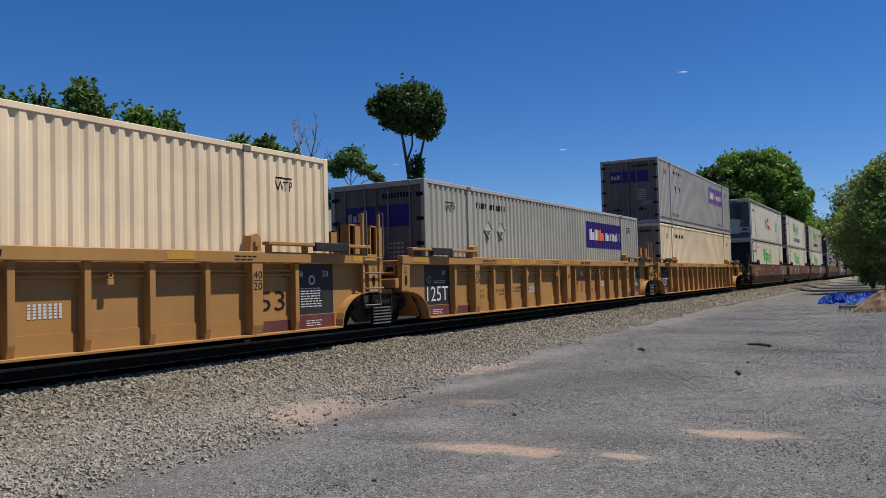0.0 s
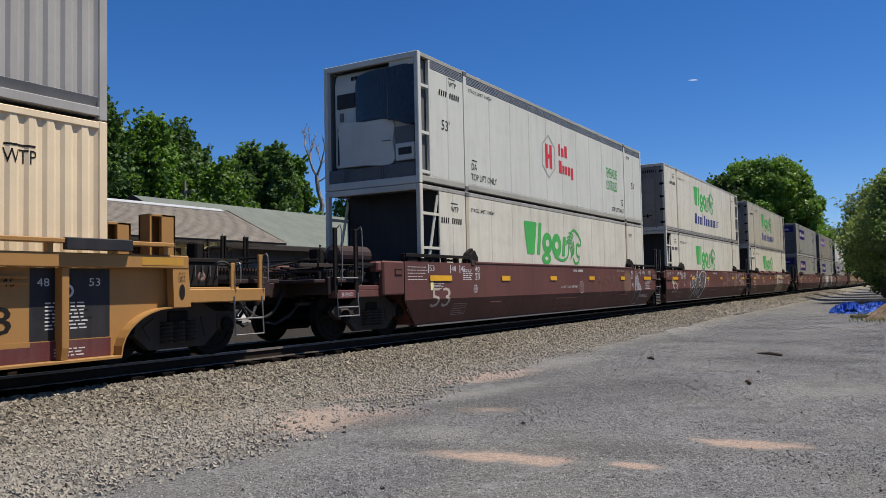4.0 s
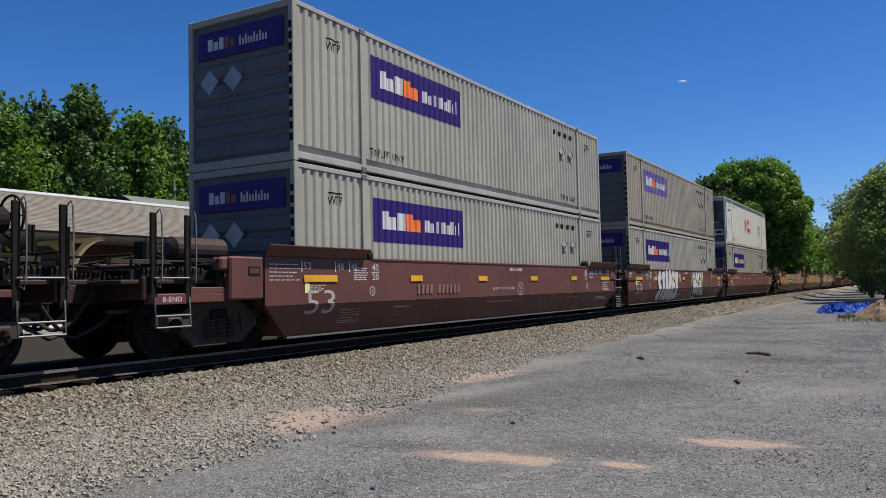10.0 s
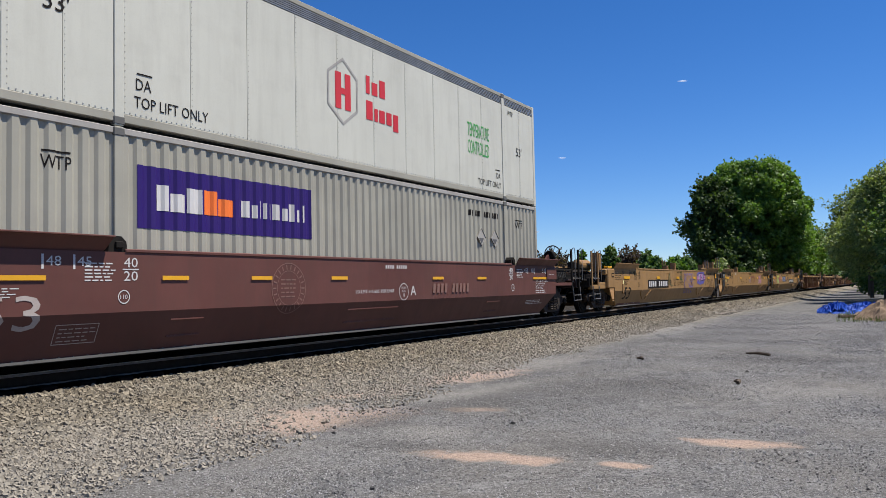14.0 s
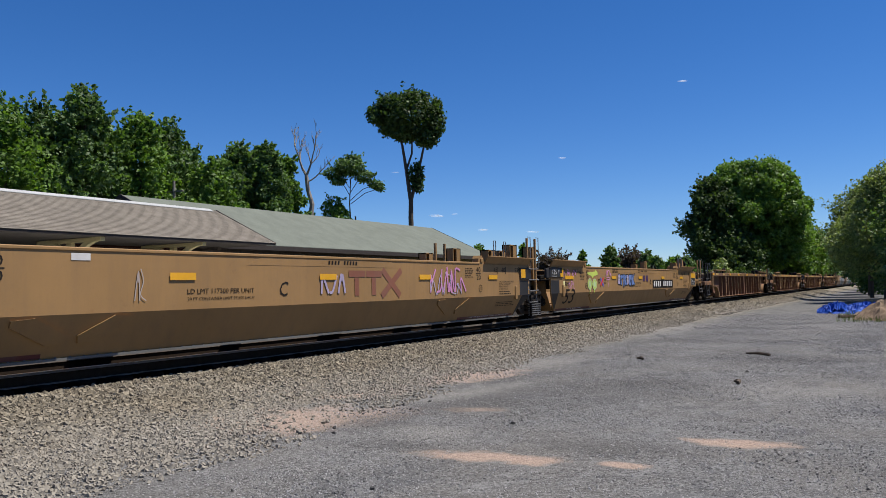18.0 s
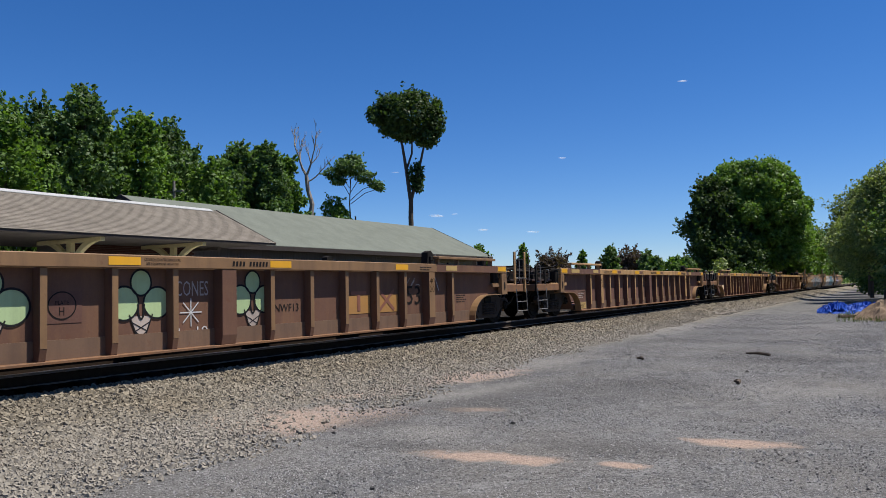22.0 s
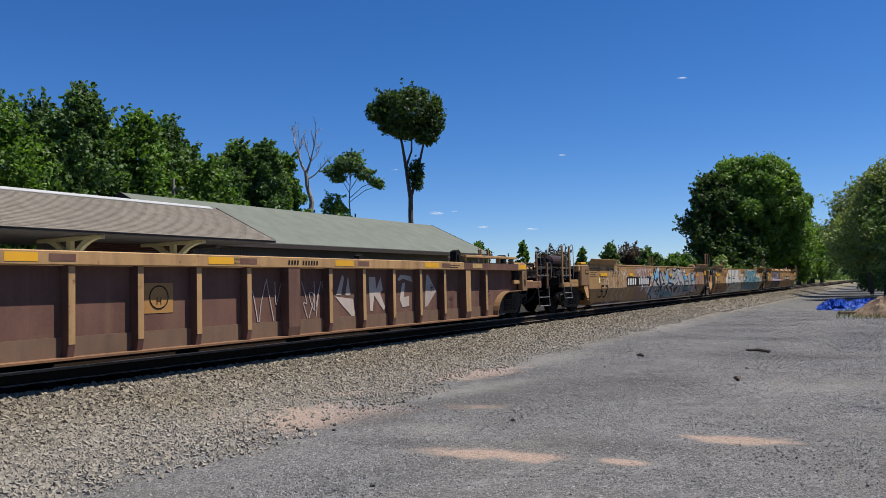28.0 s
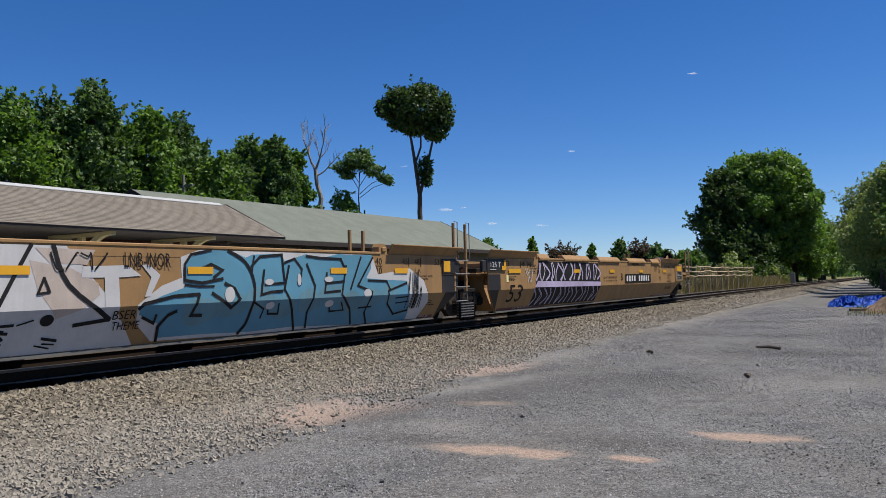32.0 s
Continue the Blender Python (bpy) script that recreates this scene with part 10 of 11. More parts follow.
# ---- the train's cars ----
CARS = [
    ribbed_unit(3.42, "orange", "coup", "art", "orange-yellow rib-sided well car carrying a cream container"),
    ribbed_unit(22.93, "orange", "art", "art", "orange-yellow rib-sided well car carrying a grey container"),
    ribbed_unit(42.47, "orange", "art", "coup", "orange-yellow rib-sided well car carrying stacked containers"),
    smooth_unit(66.33, "brown", "coup", "art", "brown smooth-sided well car with grey sprayed figure", brown_a),
    smooth_unit(85.83, "brown", "art", "art", "brown smooth-sided well car with tangled white graffiti", brown_b, -0.33),
    smooth_unit(105.33, "brown", "art", "coup", "brown smooth-sided well car with whitewashed graffiti patch", brown_c, -0.33),
    smooth_unit(128.97, "brown", "coup", "art", "plain brown smooth-sided well car carrying grey containers", brown_d),
    smooth_unit(148.45, "brown", "art", "art", "brown smooth-sided well car with white bubble graffiti", brown_e, -0.25),
    smooth_unit(167.93, "brown", "art", "coup", "brown smooth-sided well car under a white reefer container", brown_f),
    smooth_unit(191.46, "tan", "coup", "art", "empty dusty yellow well car with violet and pink graffiti", tan_a, -0.12),
    smooth_unit(210.97, "tan", "art", "art", "empty dusty yellow well car with faded rust-red block mark", tan_b, -0.12),
    smooth_unit(230.45, "tan", "art", "coup", "empty dusty yellow well car with lime and blue graffiti", tan_c),
    ribbed_unit(253.85, "rust", "coup", "coup", "empty rusty rib-sided well car with clover graffiti", ribs_clover),
    ribbed_unit(277.13, "worn", "coup", "coup", "empty rust-brown rib-sided well car with yellow ribs", ribs_plain),
    ribbed_unit(300.43, "worn", "coup", "coup", "empty rust-brown rib-sided well car with white tags", ribs_tags),
    ribbed_unit(323.7, "worn", "coup", "coup", "empty rust-brown rib-sided well car with white block graffiti", ribs_last),
    smooth_unit(347.45, "grimy", "coup", "art", "empty grimy yellow well car with grey and blue graffiti", graf_a, -0.83),
    smooth_unit(366.95, "grimy", "art", "art", "empty grimy yellow well car with white and teal graffiti", graf_b),
    smooth_unit(386.45, "grimy", "art", "coup", "last grimy yellow well car with lilac graffiti", graf_c),
]


# ---- containers ----
CACHE = {}


def cached(key, make):
    if key not in CACHE:
        CACHE[key] = make()
    return CACHE[key]


def corrugated(bm, y0, y1, z0, z1, x_out, depth, pitch, sx=1):
    """Pressed steel sheet with upright trapezoid folds."""
    n = max(1, round((y1 - y0) / pitch))
    p = (y1 - y0) / n
    line = []
    for k in range(n):
        y = y0 + k * p
        line += [(x_out, y), (x_out, y + p * 0.36), (x_out - depth, y + p * 0.56), (x_out - depth, y + p * 0.80)]
    line.append((x_out, y1))
    lo = [bm.verts.new((sx * x, y, z0)) for x, y in line]
    hi = [bm.verts.new((sx * x, y, z1)) for x, y in line]
    for i in range(len(line) - 1):
        bm.faces.new([lo[i], lo[i + 1], hi[i + 1], hi[i]])


def simple(key, mat, fn):
    def make():
        bm = B()
        fn(bm)
        return finish(key, bm, M[mat])
    return cached((key, mat), make)


def logo_blocks(parent, y, z, w, h):
    """A maker's mark as plain blocks in its colours."""
    m = Marks(folded, 0.009)
    for a, b, s in ((0.09, 0.055, 1.0), (0.16, 0.07, 0.72), (0.24, 0.075, 1.0)):
        m.bar(y + w * a, y + w * (a + b), z + h * 0.3, z + h * (0.3 + 0.42 * s))
    for k, (a, b, s) in enumerate(((0.54, 0.05, 0.3), (0.605, 0.032, 0.24), (0.65, 0.012, 0.34), (0.675, 0.02, 0.3), (0.71, 0.012, 0.3), (0.735, 0.05, 0.3), (0.8, 0.034, 0.24), (0.847, 0.034, 0.34), (0.894, 0.03, 0.24), (0.936, 0.012, 0.34))):
        m.bar(y + w * a, y + w * (a + b * 0.85), z + h * 0.32, z + h * (0.32 + s))
    m.put("mark", "white_mark", parent, "", True)
    m = Marks(folded, 0.009)
    for a, b, s in ((0.325, 0.07, 1.0), (0.405, 0.085, 0.72)):
        m.bar(y + w * a, y + w * (a + b), z + h * 0.3, z + h * (0.3 + 0.42 * s))
    m.put("mark", "orange_mark", parent, "", True)


def posts_and_rails(c, mat, rail, ends=(True, True)):
    lifter = "post_beige" if rail == "pale_rail" else mat
    for sx in (1, -1):
        o = part("top_rail", simple("top_rail%d" % sx, rail, lambda bm: box(bm, sx * (CW - 0.09), sx * CW, -CL / 2 + 0.1, CL / 2 - 0.1, CH - 0.10, CH - 0.01, 0.008)), None, c)
        o = part("bottom_rail", simple("bottom_rail%d" % sx, rail, lambda bm: box(bm, sx * (CW - 0.07), sx * (CW + 0.002), -CL / 2 + 0.1, CL / 2 - 0.1, 0.05, 0.17, 0.008)), None, c)
        if rail == "pale_rail":
            for z in (0.03, 0.1, 0.165):
                part("rail_lip", simple("rail_lip%d%.2f" % (sx, z), rail, lambda bm: box(bm, sx * (CW - 0.05), sx * (CW + 0.012), -CL / 2 + 0.14, CL / 2 - 0.14, z - 0.011, z + 0.011, 0.004)), None, o)
        for sy in (1, -1):
            part("corner_post", simple("corner_post%d%d" % (sx, sy), mat, lambda bm: box(bm, sx * (CW - 0.1), sx * (CW + 0.004), sy * (CL / 2 - 0.13), sy * CL / 2, 0, CH, 0.012)), None, c)

            def lift(bm):
                box(bm, sx * (CW - 0.06), sx * (CW + 0.012), sy * CAST - 0.075, sy * CAST + 0.075, 0.0, CH, 0.008)
            lp = part("lifting_post", simple("lifting_post%d%d" % (sx, sy), lifter, lift), None, c)

            for z in (0.01, CH - 0.13):
                part("corner_casting", simple("casting%d%d%.1f" % (sx, sy, z), "dark_rail", lambda bm: box(bm, sx * (CW - 0.08), sx * (CW + 0.02), sy * CAST - 0.09, sy * CAST + 0.09, z, z + 0.12, 0.015)), None, lp)
    part("roof", simple("roof", "alu", lambda bm: box(bm, -CW + 0.09, CW - 0.09, -CL / 2 + 0.1, CL / 2 - 0.1, CH - 0.06, CH - 0.03)), None, c)
    part("floor", simple("floor", "dark_rail", lambda bm: box(bm, -CW + 0.08, CW - 0.08, -CL / 2 + 0.1, CL / 2 - 0.1, 0.04, 0.16)), None, c)
    for sy in (1, -1):
        part("end_header", simple("end_header%d" % sy, mat, lambda bm: box(bm, -CW + 0.1, CW - 0.1, sy * (CL / 2 - 0.1), sy * (CL / 2 - 0.005), CH - 0.13, CH, 0.01)), None, c)
        part("end_sill", simple("end_sill%d" % sy, mat, lambda bm: box(bm, -CW + 0.1, CW - 0.1, sy * (CL / 2 - 0.1), sy * (CL / 2 - 0.005), 0, 0.16, 0.01)), None, c)


def door_end(c, sy, mat, plates=False):
    for sx in (1, -1):
        def leaf(bm):
            box(bm, sx * 0.012, sx * (CW - 0.11), sy * (CL / 2 - 0.09), sy * (CL / 2 - 0.04), 0.17, CH - 0.14, 0.01)
        d = part("door", simple("door%d%d" % (sx, sy), mat, leaf), None, c, "grey steel container door")
        for x in (0.32, 0.9):
            def rod(bm):
                tube(bm, [(sx * x, sy * (CL / 2 - 0.015), 0.1), (sx * x, sy * (CL / 2 - 0.015), CH - 0.06)], 0.02, 6)
                for z in (0.22, 0.9, 1.7, 2.6):
                    box(bm, sx * x - 0.045, sx * x + 0.045, sy * (CL / 2 - 0.04), sy * (CL / 2 - 0.005), z, z + 0.05)
            part("lock_rod", simple("rod%d%d%.1f" % (sx, sy, x), "galv", rod), None, d)

        def handle(bm):
            box(bm, sx * 0.3, sx * 0.72, sy * (CL / 2 - 0.03), sy * (CL / 2 - 0.005), 0.62, 0.66)
            box(bm, sx * 0.5, sx * 0.56, sy * (CL / 2 - 0.035), sy * (CL / 2), 0.56, 0.72)
        part("door_handle", simple("handle%d%d" % (sx, sy), "steel", handle), None, d)

        def hinge(bm):
            for z in (0.3, 0.85, 1.4, 1.95, 2.5):
                box(bm, sx * (CW - 0.22), sx * (CW - 0.02), sy * (CL / 2 - 0.045), sy * (CL / 2 + 0.004), z, z + 0.09, 0.01)
        part("hinge", simple("hinge%d%d" % (sx, sy), "steel", hinge), None, d)
        if plates:
            def plate(bm):
                box(bm, sx * 0.05, sx * 0.86, sy * (CL / 2 - 0.045), sy * (CL / 2 - 0.034), 1.85, 2.35)
            part("sign_panel", simple("doorplate%d%d" % (sx, sy), "purple", plate), None, d, "purple sign panel")
    if plates:
        def faded(bm):
            for a, b, h in ((-0.82, -0.72, 0.2), (-0.68, -0.58, 0.15), (-0.54, -0.43, 0.2)):
                box(bm, a, b, sy * (CL / 2 - 0.034), sy * (CL / 2 - 0.031), 2.0, 2.0 + h)
            for r_ in range(5):
                for k in range(4):
                    box(bm, 0.3 + 0.11 * k, 0.38 + 0.11 * k, sy * (CL / 2 - 0.039), sy * (CL / 2 - 0.036), 1.05 + 0.1 * r_, 1.1 + 0.1 * r_)
        tagged(part("id_lettering", simple("doormarks%d" % sy, "dull_mark", faded), None, c), kind="stuff")
        part("notice_plate", simple("doornotice%d" % sy, "galv", lambda bm: box(bm, 0.55, 0.95, sy * (CL / 2 - 0.04), sy * (CL / 2 - 0.03), 0.8, 1.0)), None, c, "pale notice plate on the door")
    bars = B()
    for k in range(10):
        box(bars, 0.16 + 0.08 * k, 0.21 + 0.08 * k, sy * (CL / 2 - 0.05), sy * (CL / 2 - 0.033), 2.5, 2.62)
    part("id_lettering", bars, M["black_mark"], c)


def front_end(c, sy, mat):
    y = sy * (CL / 2 - 0.03)

    def wall(bm):
        box(bm, -CW + 0.1, CW - 0.1, sy * (CL / 2 - 0.12), y - sy * 0.035, 0.16, CH - 0.13)

    def rib(bm, z):
        lo, hi, a, b = y - sy * 0.035, y, z, z + 0.21
        v = [bm.verts.new(q) for q in ((-CW + 0.12, lo, a - 0.05), (CW - 0.12, lo, a - 0.05), (CW - 0.12, hi, a), (-CW + 0.12, hi, a), (CW - 0.12, hi, b), (-CW + 0.12, hi, b), (CW - 0.12, lo, b + 0.05), (-CW + 0.12, lo, b + 0.05))]
        bm.faces.new((v[0], v[1], v[2], v[3])), bm.faces.new((v[3], v[2], v[4], v[5])), bm.faces.new((v[5], v[4], v[6], v[7]))

    w = part("front_wall", simple("front%d" % sy, mat, wall), None, c, "ribbed steel front wall")
    for z in (0.25, 0.62, 0.99, 1.36, 1.73):
        part("rib", simple("front_rib%d%.2f" % (sy, z), mat, lambda bm: rib(bm, z)), None, w)
    part("sign_panel", simple("frontband%d" % sy, "purple", lambda bm: box(bm, -1.05, 1.05, y - sy * 0.01, y + sy * 0.012, 2.1, 2.62, 0.004)), None, w, "purple sign panel")

    def blocks(bm, spans):
        for a, b, h in spans:
            box(bm, a, b, y + sy * 0.012, y + sy * 0.017, 2.25, 2.25 + h)
    part("mark", simple("fb1%d" % sy, "white_mark", lambda bm: blocks(bm, [(-0.78, -0.66, 0.22), (-0.63, -0.52, 0.16), (-0.49, -0.38, 0.22)] + [(0.02 + 0.07 * k, 0.06 + 0.07 * k, 0.18 if k in (0, 2, 5, 7) else 0.12) for k in range(10)])), None, w)
    part("mark", simple("fb2%d" % sy, "rust_mark", lambda bm: blocks(bm, [(-0.35, -0.24, 0.22), (-0.21, -0.1, 0.16)])), None, w)

    def diamonds(bm):
        for x in (-0.75, -0.15):
            q = [(x, 1.42), (x + 0.24, 1.66), (x, 1.9), (x - 0.24, 1.66)]
            prism(bm, q, "y", y + sy * 0.002, y + sy * 0.012)
    part("placard_holder", simple("placard%d" % sy, "alu", diamonds), None, w, "diamond-shaped placard holder")


def nose_end(c, sy, mat, deep, reefer):
    """An end with an open frame: a dark recess, or a refrigeration unit in it."""
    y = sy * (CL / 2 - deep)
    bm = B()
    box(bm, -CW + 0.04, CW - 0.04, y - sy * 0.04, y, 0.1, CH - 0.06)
    # Open noses get a black bulkhead: the recess's shade is in the colour.
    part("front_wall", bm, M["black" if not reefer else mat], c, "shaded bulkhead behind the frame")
    for sx in (1, -1) if not reefer else ():
        bm = B()
        ya, yb = y, sy * (CL / 2 - 0.12)
        tube(bm, [(sx * (CW - 0.05), ya, CH - 0.2), (sx * (CW - 0.05), yb, 0.25)], 0.035, 5)
        for z in (0.75, 1.5, 2.25):
            box(bm, sx * (CW - 0.06), sx * (CW - 0.01), ya, yb, z - 0.03, z + 0.03)
        part("brace", bm, M[mat], c)
    if reefer:
        for sx in (1, -1):
            ya, yb = y, sy * (CL / 2 - 0.12)
            bm = B()
            box(bm, sx * (CW - 0.13), sx * (CW - 0.10), ya, yb, 0.2, CH - 0.14)
            part("side_screen", bm, M["front"], c, "shaded screen inside the open frame")
            for z in (0.26, 1.12, 2.16):
                bm = B()
                box(bm, sx * (CW - 0.07), sx * (CW - 0.01), ya, yb, z - 0.035, z + 0.035, 0.006)
                part("cross_bar", bm, M[mat], c)
            bm = B()
            box(bm, sx * (CW - 0.09), sx * (CW - 0.004), y - sy * 0.05, y + sy * 0.05, 0.16, CH - 0.1, 0.008)
            part("frame_post", bm, M[mat], c)
        yf = sy * (CL / 2 - 0.06)
        bm = B()
        prism(bm, [(y, 0.5), (yf - sy * 0.14, 0.5), (yf - sy * 0.1, 0.6), (yf - sy * 0.1, CH - 0.4), (yf - sy * 0.16, CH - 0.16), (y, CH - 0.12)], "x", -1.12, 1.14)
        bmesh.ops.bevel(bm, geom=bm.edges[:], offset=0.04, segments=2, affect="EDGES")
        u = part("cooling_unit", bm, M["white2"], c, "white refrigeration unit")

        def bulged(name, outline, bulge, mat_, label, back=0.12):
            """A cover that bows outwards, cut to an outline of (x, z) corners."""
            bm = B()
            xs = [q[0] for q in outline]
            x0, x1 = min(xs), max(xs)
            q = rounded(list(outline) + [outline[0]], 5)[:-1]
            depth = lambda x: yf + sy * (bulge * (1 - ((x - (x0 + x1) / 2) / ((x1 - x0) / 2)) ** 2) - 0.03)
            f = bm.faces.new([bm.verts.new((x, 0, z)) for x, z in q])
            for k in range(1, 8):
                bmesh.ops.bisect_plane(bm, geom=bm.verts[:] + bm.edges[:] + bm.faces[:], plane_co=(x0 + (x1 - x0) * k / 8, 0, 0), plane_no=(1, 0, 0))
            g = bmesh.ops.extrude_face_region(bm, geom=bm.faces[:])
            front = [v for v in g["geom"] if isinstance(v, bmesh.types.BMVert)]
            for v in bm.verts:
                v.co.y = yf - sy * back
            for v in front:
                v.co.y = depth(v.co.x)
            bmesh.ops.recalc_face_normals(bm, faces=bm.faces[:])
            return part(name, bm, M[mat_], u, label)
        bulged("condenser_screen", [(-0.44, 1.52), (0.4, 1.5), (1.13, 1.32), (1.14, 2.0), (1.13, 2.6), (0.5, 2.62), (-0.2, 2.6), (-0.42, 2.48), (-0.45, 2.0)], 0.1, "screen", "dark glossy bowed condenser screen")
        bulged("engine_cover", [(-0.92, 0.52), (-0.2, 0.5), (0.54, 0.5), (0.55, 1.0), (0.54, 1.46), (-0.1, 1.48), (-0.9, 1.5), (-0.93, 1.0)], 0.12, "white2", "white bowed engine cover")
        for x0, x1, z0, z1, d, mat_, nm in ((-1.02, -0.5, 1.9, 2.24, 0.07, "black", "grille"), (-0.95, -0.84, 1.6, 1.8, 0.07, "dark_rail", "switch_box"), (-1.0, -0.95, 0.6, 1.45, 0.06, "black", "slot"), (0.6, 1.12, 0.52, 1.3, 0.05, "front", "service_recess"), (0.62, 1.12, 0.54, 0.92, 0.03, "white2", "service_door"), (0.7, 1.05, 0.66, 0.82, 0.018, "black", "control_panel"), (0.5, 1.16, 2.63, 2.78, 0.0, "white2", "top_cap"), (-0.12, -0.11, 0.55, 1.46, -0.045, "dark_rail", "panel_seam"), (0.3, 0.52, 1.0, 1.012, -0.045, "dark_rail", "panel_seam"), (-0.5, -0.49, 0.75, 1.2, -0.03, "dark_rail", "panel_seam"), (0.5, 0.512, 1.45, 2.6, -0.075, "dark_rail", "panel_seam")):
            bm = B()
            box(bm, x0, x1, yf - sy * 0.13, yf - sy * d, z0, z1, 0.0 if x1 - x0 < 0.06 or z1 - z0 < 0.06 else 0.012)
            part(nm, bm, M[mat_], u)
        bm = B()
        for k in range(10):
            box(bm, -0.62 + 0.1 * k, -0.55 + 0.1 * k, yf - sy * 0.12, yf - sy * 0.097, CH - 0.26 - 0.1, CH - 0.17 - 0.1)
        part("mark", bm, M["black_mark"], u)
        bm = B()
        box(bm, -CW + 0.1, CW - 0.12, sy * (CL / 2 - 0.3), sy * (CL / 2 - 0.03), 0.14, 0.47, 0.02)
        base = part("base_beam", bm, M["front"], c, "grimy grey base beam under the cooling unit")
        for x in (-0.75, -0.68, -0.61, 0.25, 0.32, 0.39):
            bm = B()
            tube(bm, [(x, sy * (CL / 2 - 0.025), 0.16), (x, sy * (CL / 2 - 0.025), 0.45)], 0.022, 6)
            part("rib", bm, M["front"], base)


def corrugated_container(S, level, mat, near, far, label, logo=None, logo_mat="purple", diamonds=4.6):
    c = thing("container", label, "shipping container", pose(TRACK_X, S, RAIL_Z + 0.345 + level * (CH + 0.012)), "containers on the train")
    c["along"] = S
    rail = {"cream": "cream", "grey": "grey_dark", "grey_dark": "grey_dark", "beige": "beige"}[mat]
    posts_and_rails(c, mat, rail)
    for sx in (1, -1):
        def wall(bm):
            for a, b in ((-CL / 2 + 0.13, -CAST - 0.07), (-CAST + 0.07, CAST - 0.07), (CAST + 0.07, CL / 2 - 0.13)):
                corrugated(bm, a, b, 0.295, CH - 0.095, CW - 0.012, 0.032, 0.232, sx)
        part("side_wall", simple("corr%d" % sx, mat, wall), None, c, "corrugated steel side wall")
        def sill(bm):
            sheet(bm, [(sx * (CW - 0.075), 0.17), (sx * (CW - 0.008), 0.30)], "y", -CL / 2 + 0.13, CL / 2 - 0.13, 0.012 * sx)
        part("lower_sill", simple("sill%d" % sx, rail, sill), None, c)
    for sy, e in ((-1, near), (1, far)):
        if e == "doors":
            door_end(c, sy, "door_cream" if mat == "cream" else "door", mat.startswith("grey"))
        else:
            front_end(c, sy, "front")
    if logo is not None:
        p = 11.86 / 51
        y0, z0 = -5.93 + p * round((logo[0] + 5.93) / p), logo[1]
        bm = B()
        corrugated(bm, y0, y0 + 16 * p, z0, z0 + 0.88, CW - 0.007, 0.032, p)
        lp = part("sign_panel", bm, M[logo_mat], c, "purple painted sign panel")
        logo_blocks(lp, y0, z0, 16 * p, 0.88)
    m = Marks(folded, 0.004)
    for s in (-1, 1):
        m.text("WTP", s * 6.9 - 0.2, 2.2, 0.4, 0.17), m.line([(s * 6.9 - 0.18, 2.42), (s * 6.9 + 0.18, 2.42)], 0.025)
    y = diamonds
    if mat != "cream":
        m.bars(y - 0.6, 2.38, 1.7, 0.14, 11, (4,))
    elif level == 0 and S > 20:
        m.bars(-5.6, 2.3, 1.8, 0.17, 11, (4,))
    for a in (-5.75, 4.45):
        m.text("TOP LIFT ONLY", a, 0.4, 1.25, 0.15) if level else None
    m.put("id_lettering", "black_mark", c)

    def upright(bm):
        for j in range(11):
            box(bm, CW - 0.085, CW - 0.015, -CL / 2 - 0.004, -CL / 2 + 0.006, 0.35 + 0.2 * j, 0.48 + 0.2 * j)
    if near != "doors":
        tagged(part("id_lettering", simple("upright", "black_mark", upright), None, c), kind="stuff")
    if mat != "cream":
        for k in (0, 0.75):
            bm = B()
            prism(bm, [(y + k, 1.64), (y + k + 0.22, 1.86), (y + k, 2.08), (y + k - 0.22, 1.86)], "x", CW - 0.012, CW + 0.003)
            o = part("placard_holder", bm, M["grey_dark"], c, "diamond-shaped placard holder")
            bm = B()
            prism(bm, [(y + k, 1.70), (y + k + 0.14, 1.84), (y + k - 0.14, 1.84)], "x", CW + 0.002, CW + 0.006)
            part("placard_rest", bm, M["front"], o)
            bm = B()
            q = [(y + k, 1.64), (y + k + 0.22, 1.86), (y + k, 2.08), (y + k - 0.22, 1.86)]
            for (a0, b0), (a1, b1) in zip(q, q[1:] + q[:1]):
                tube(bm, [(CW + 0.004, a0, b0), (CW + 0.004, a1, b1)], 0.011, 4)
            part("rim", bm, M["dark_rail"], o, "dark worn rim")
    return c


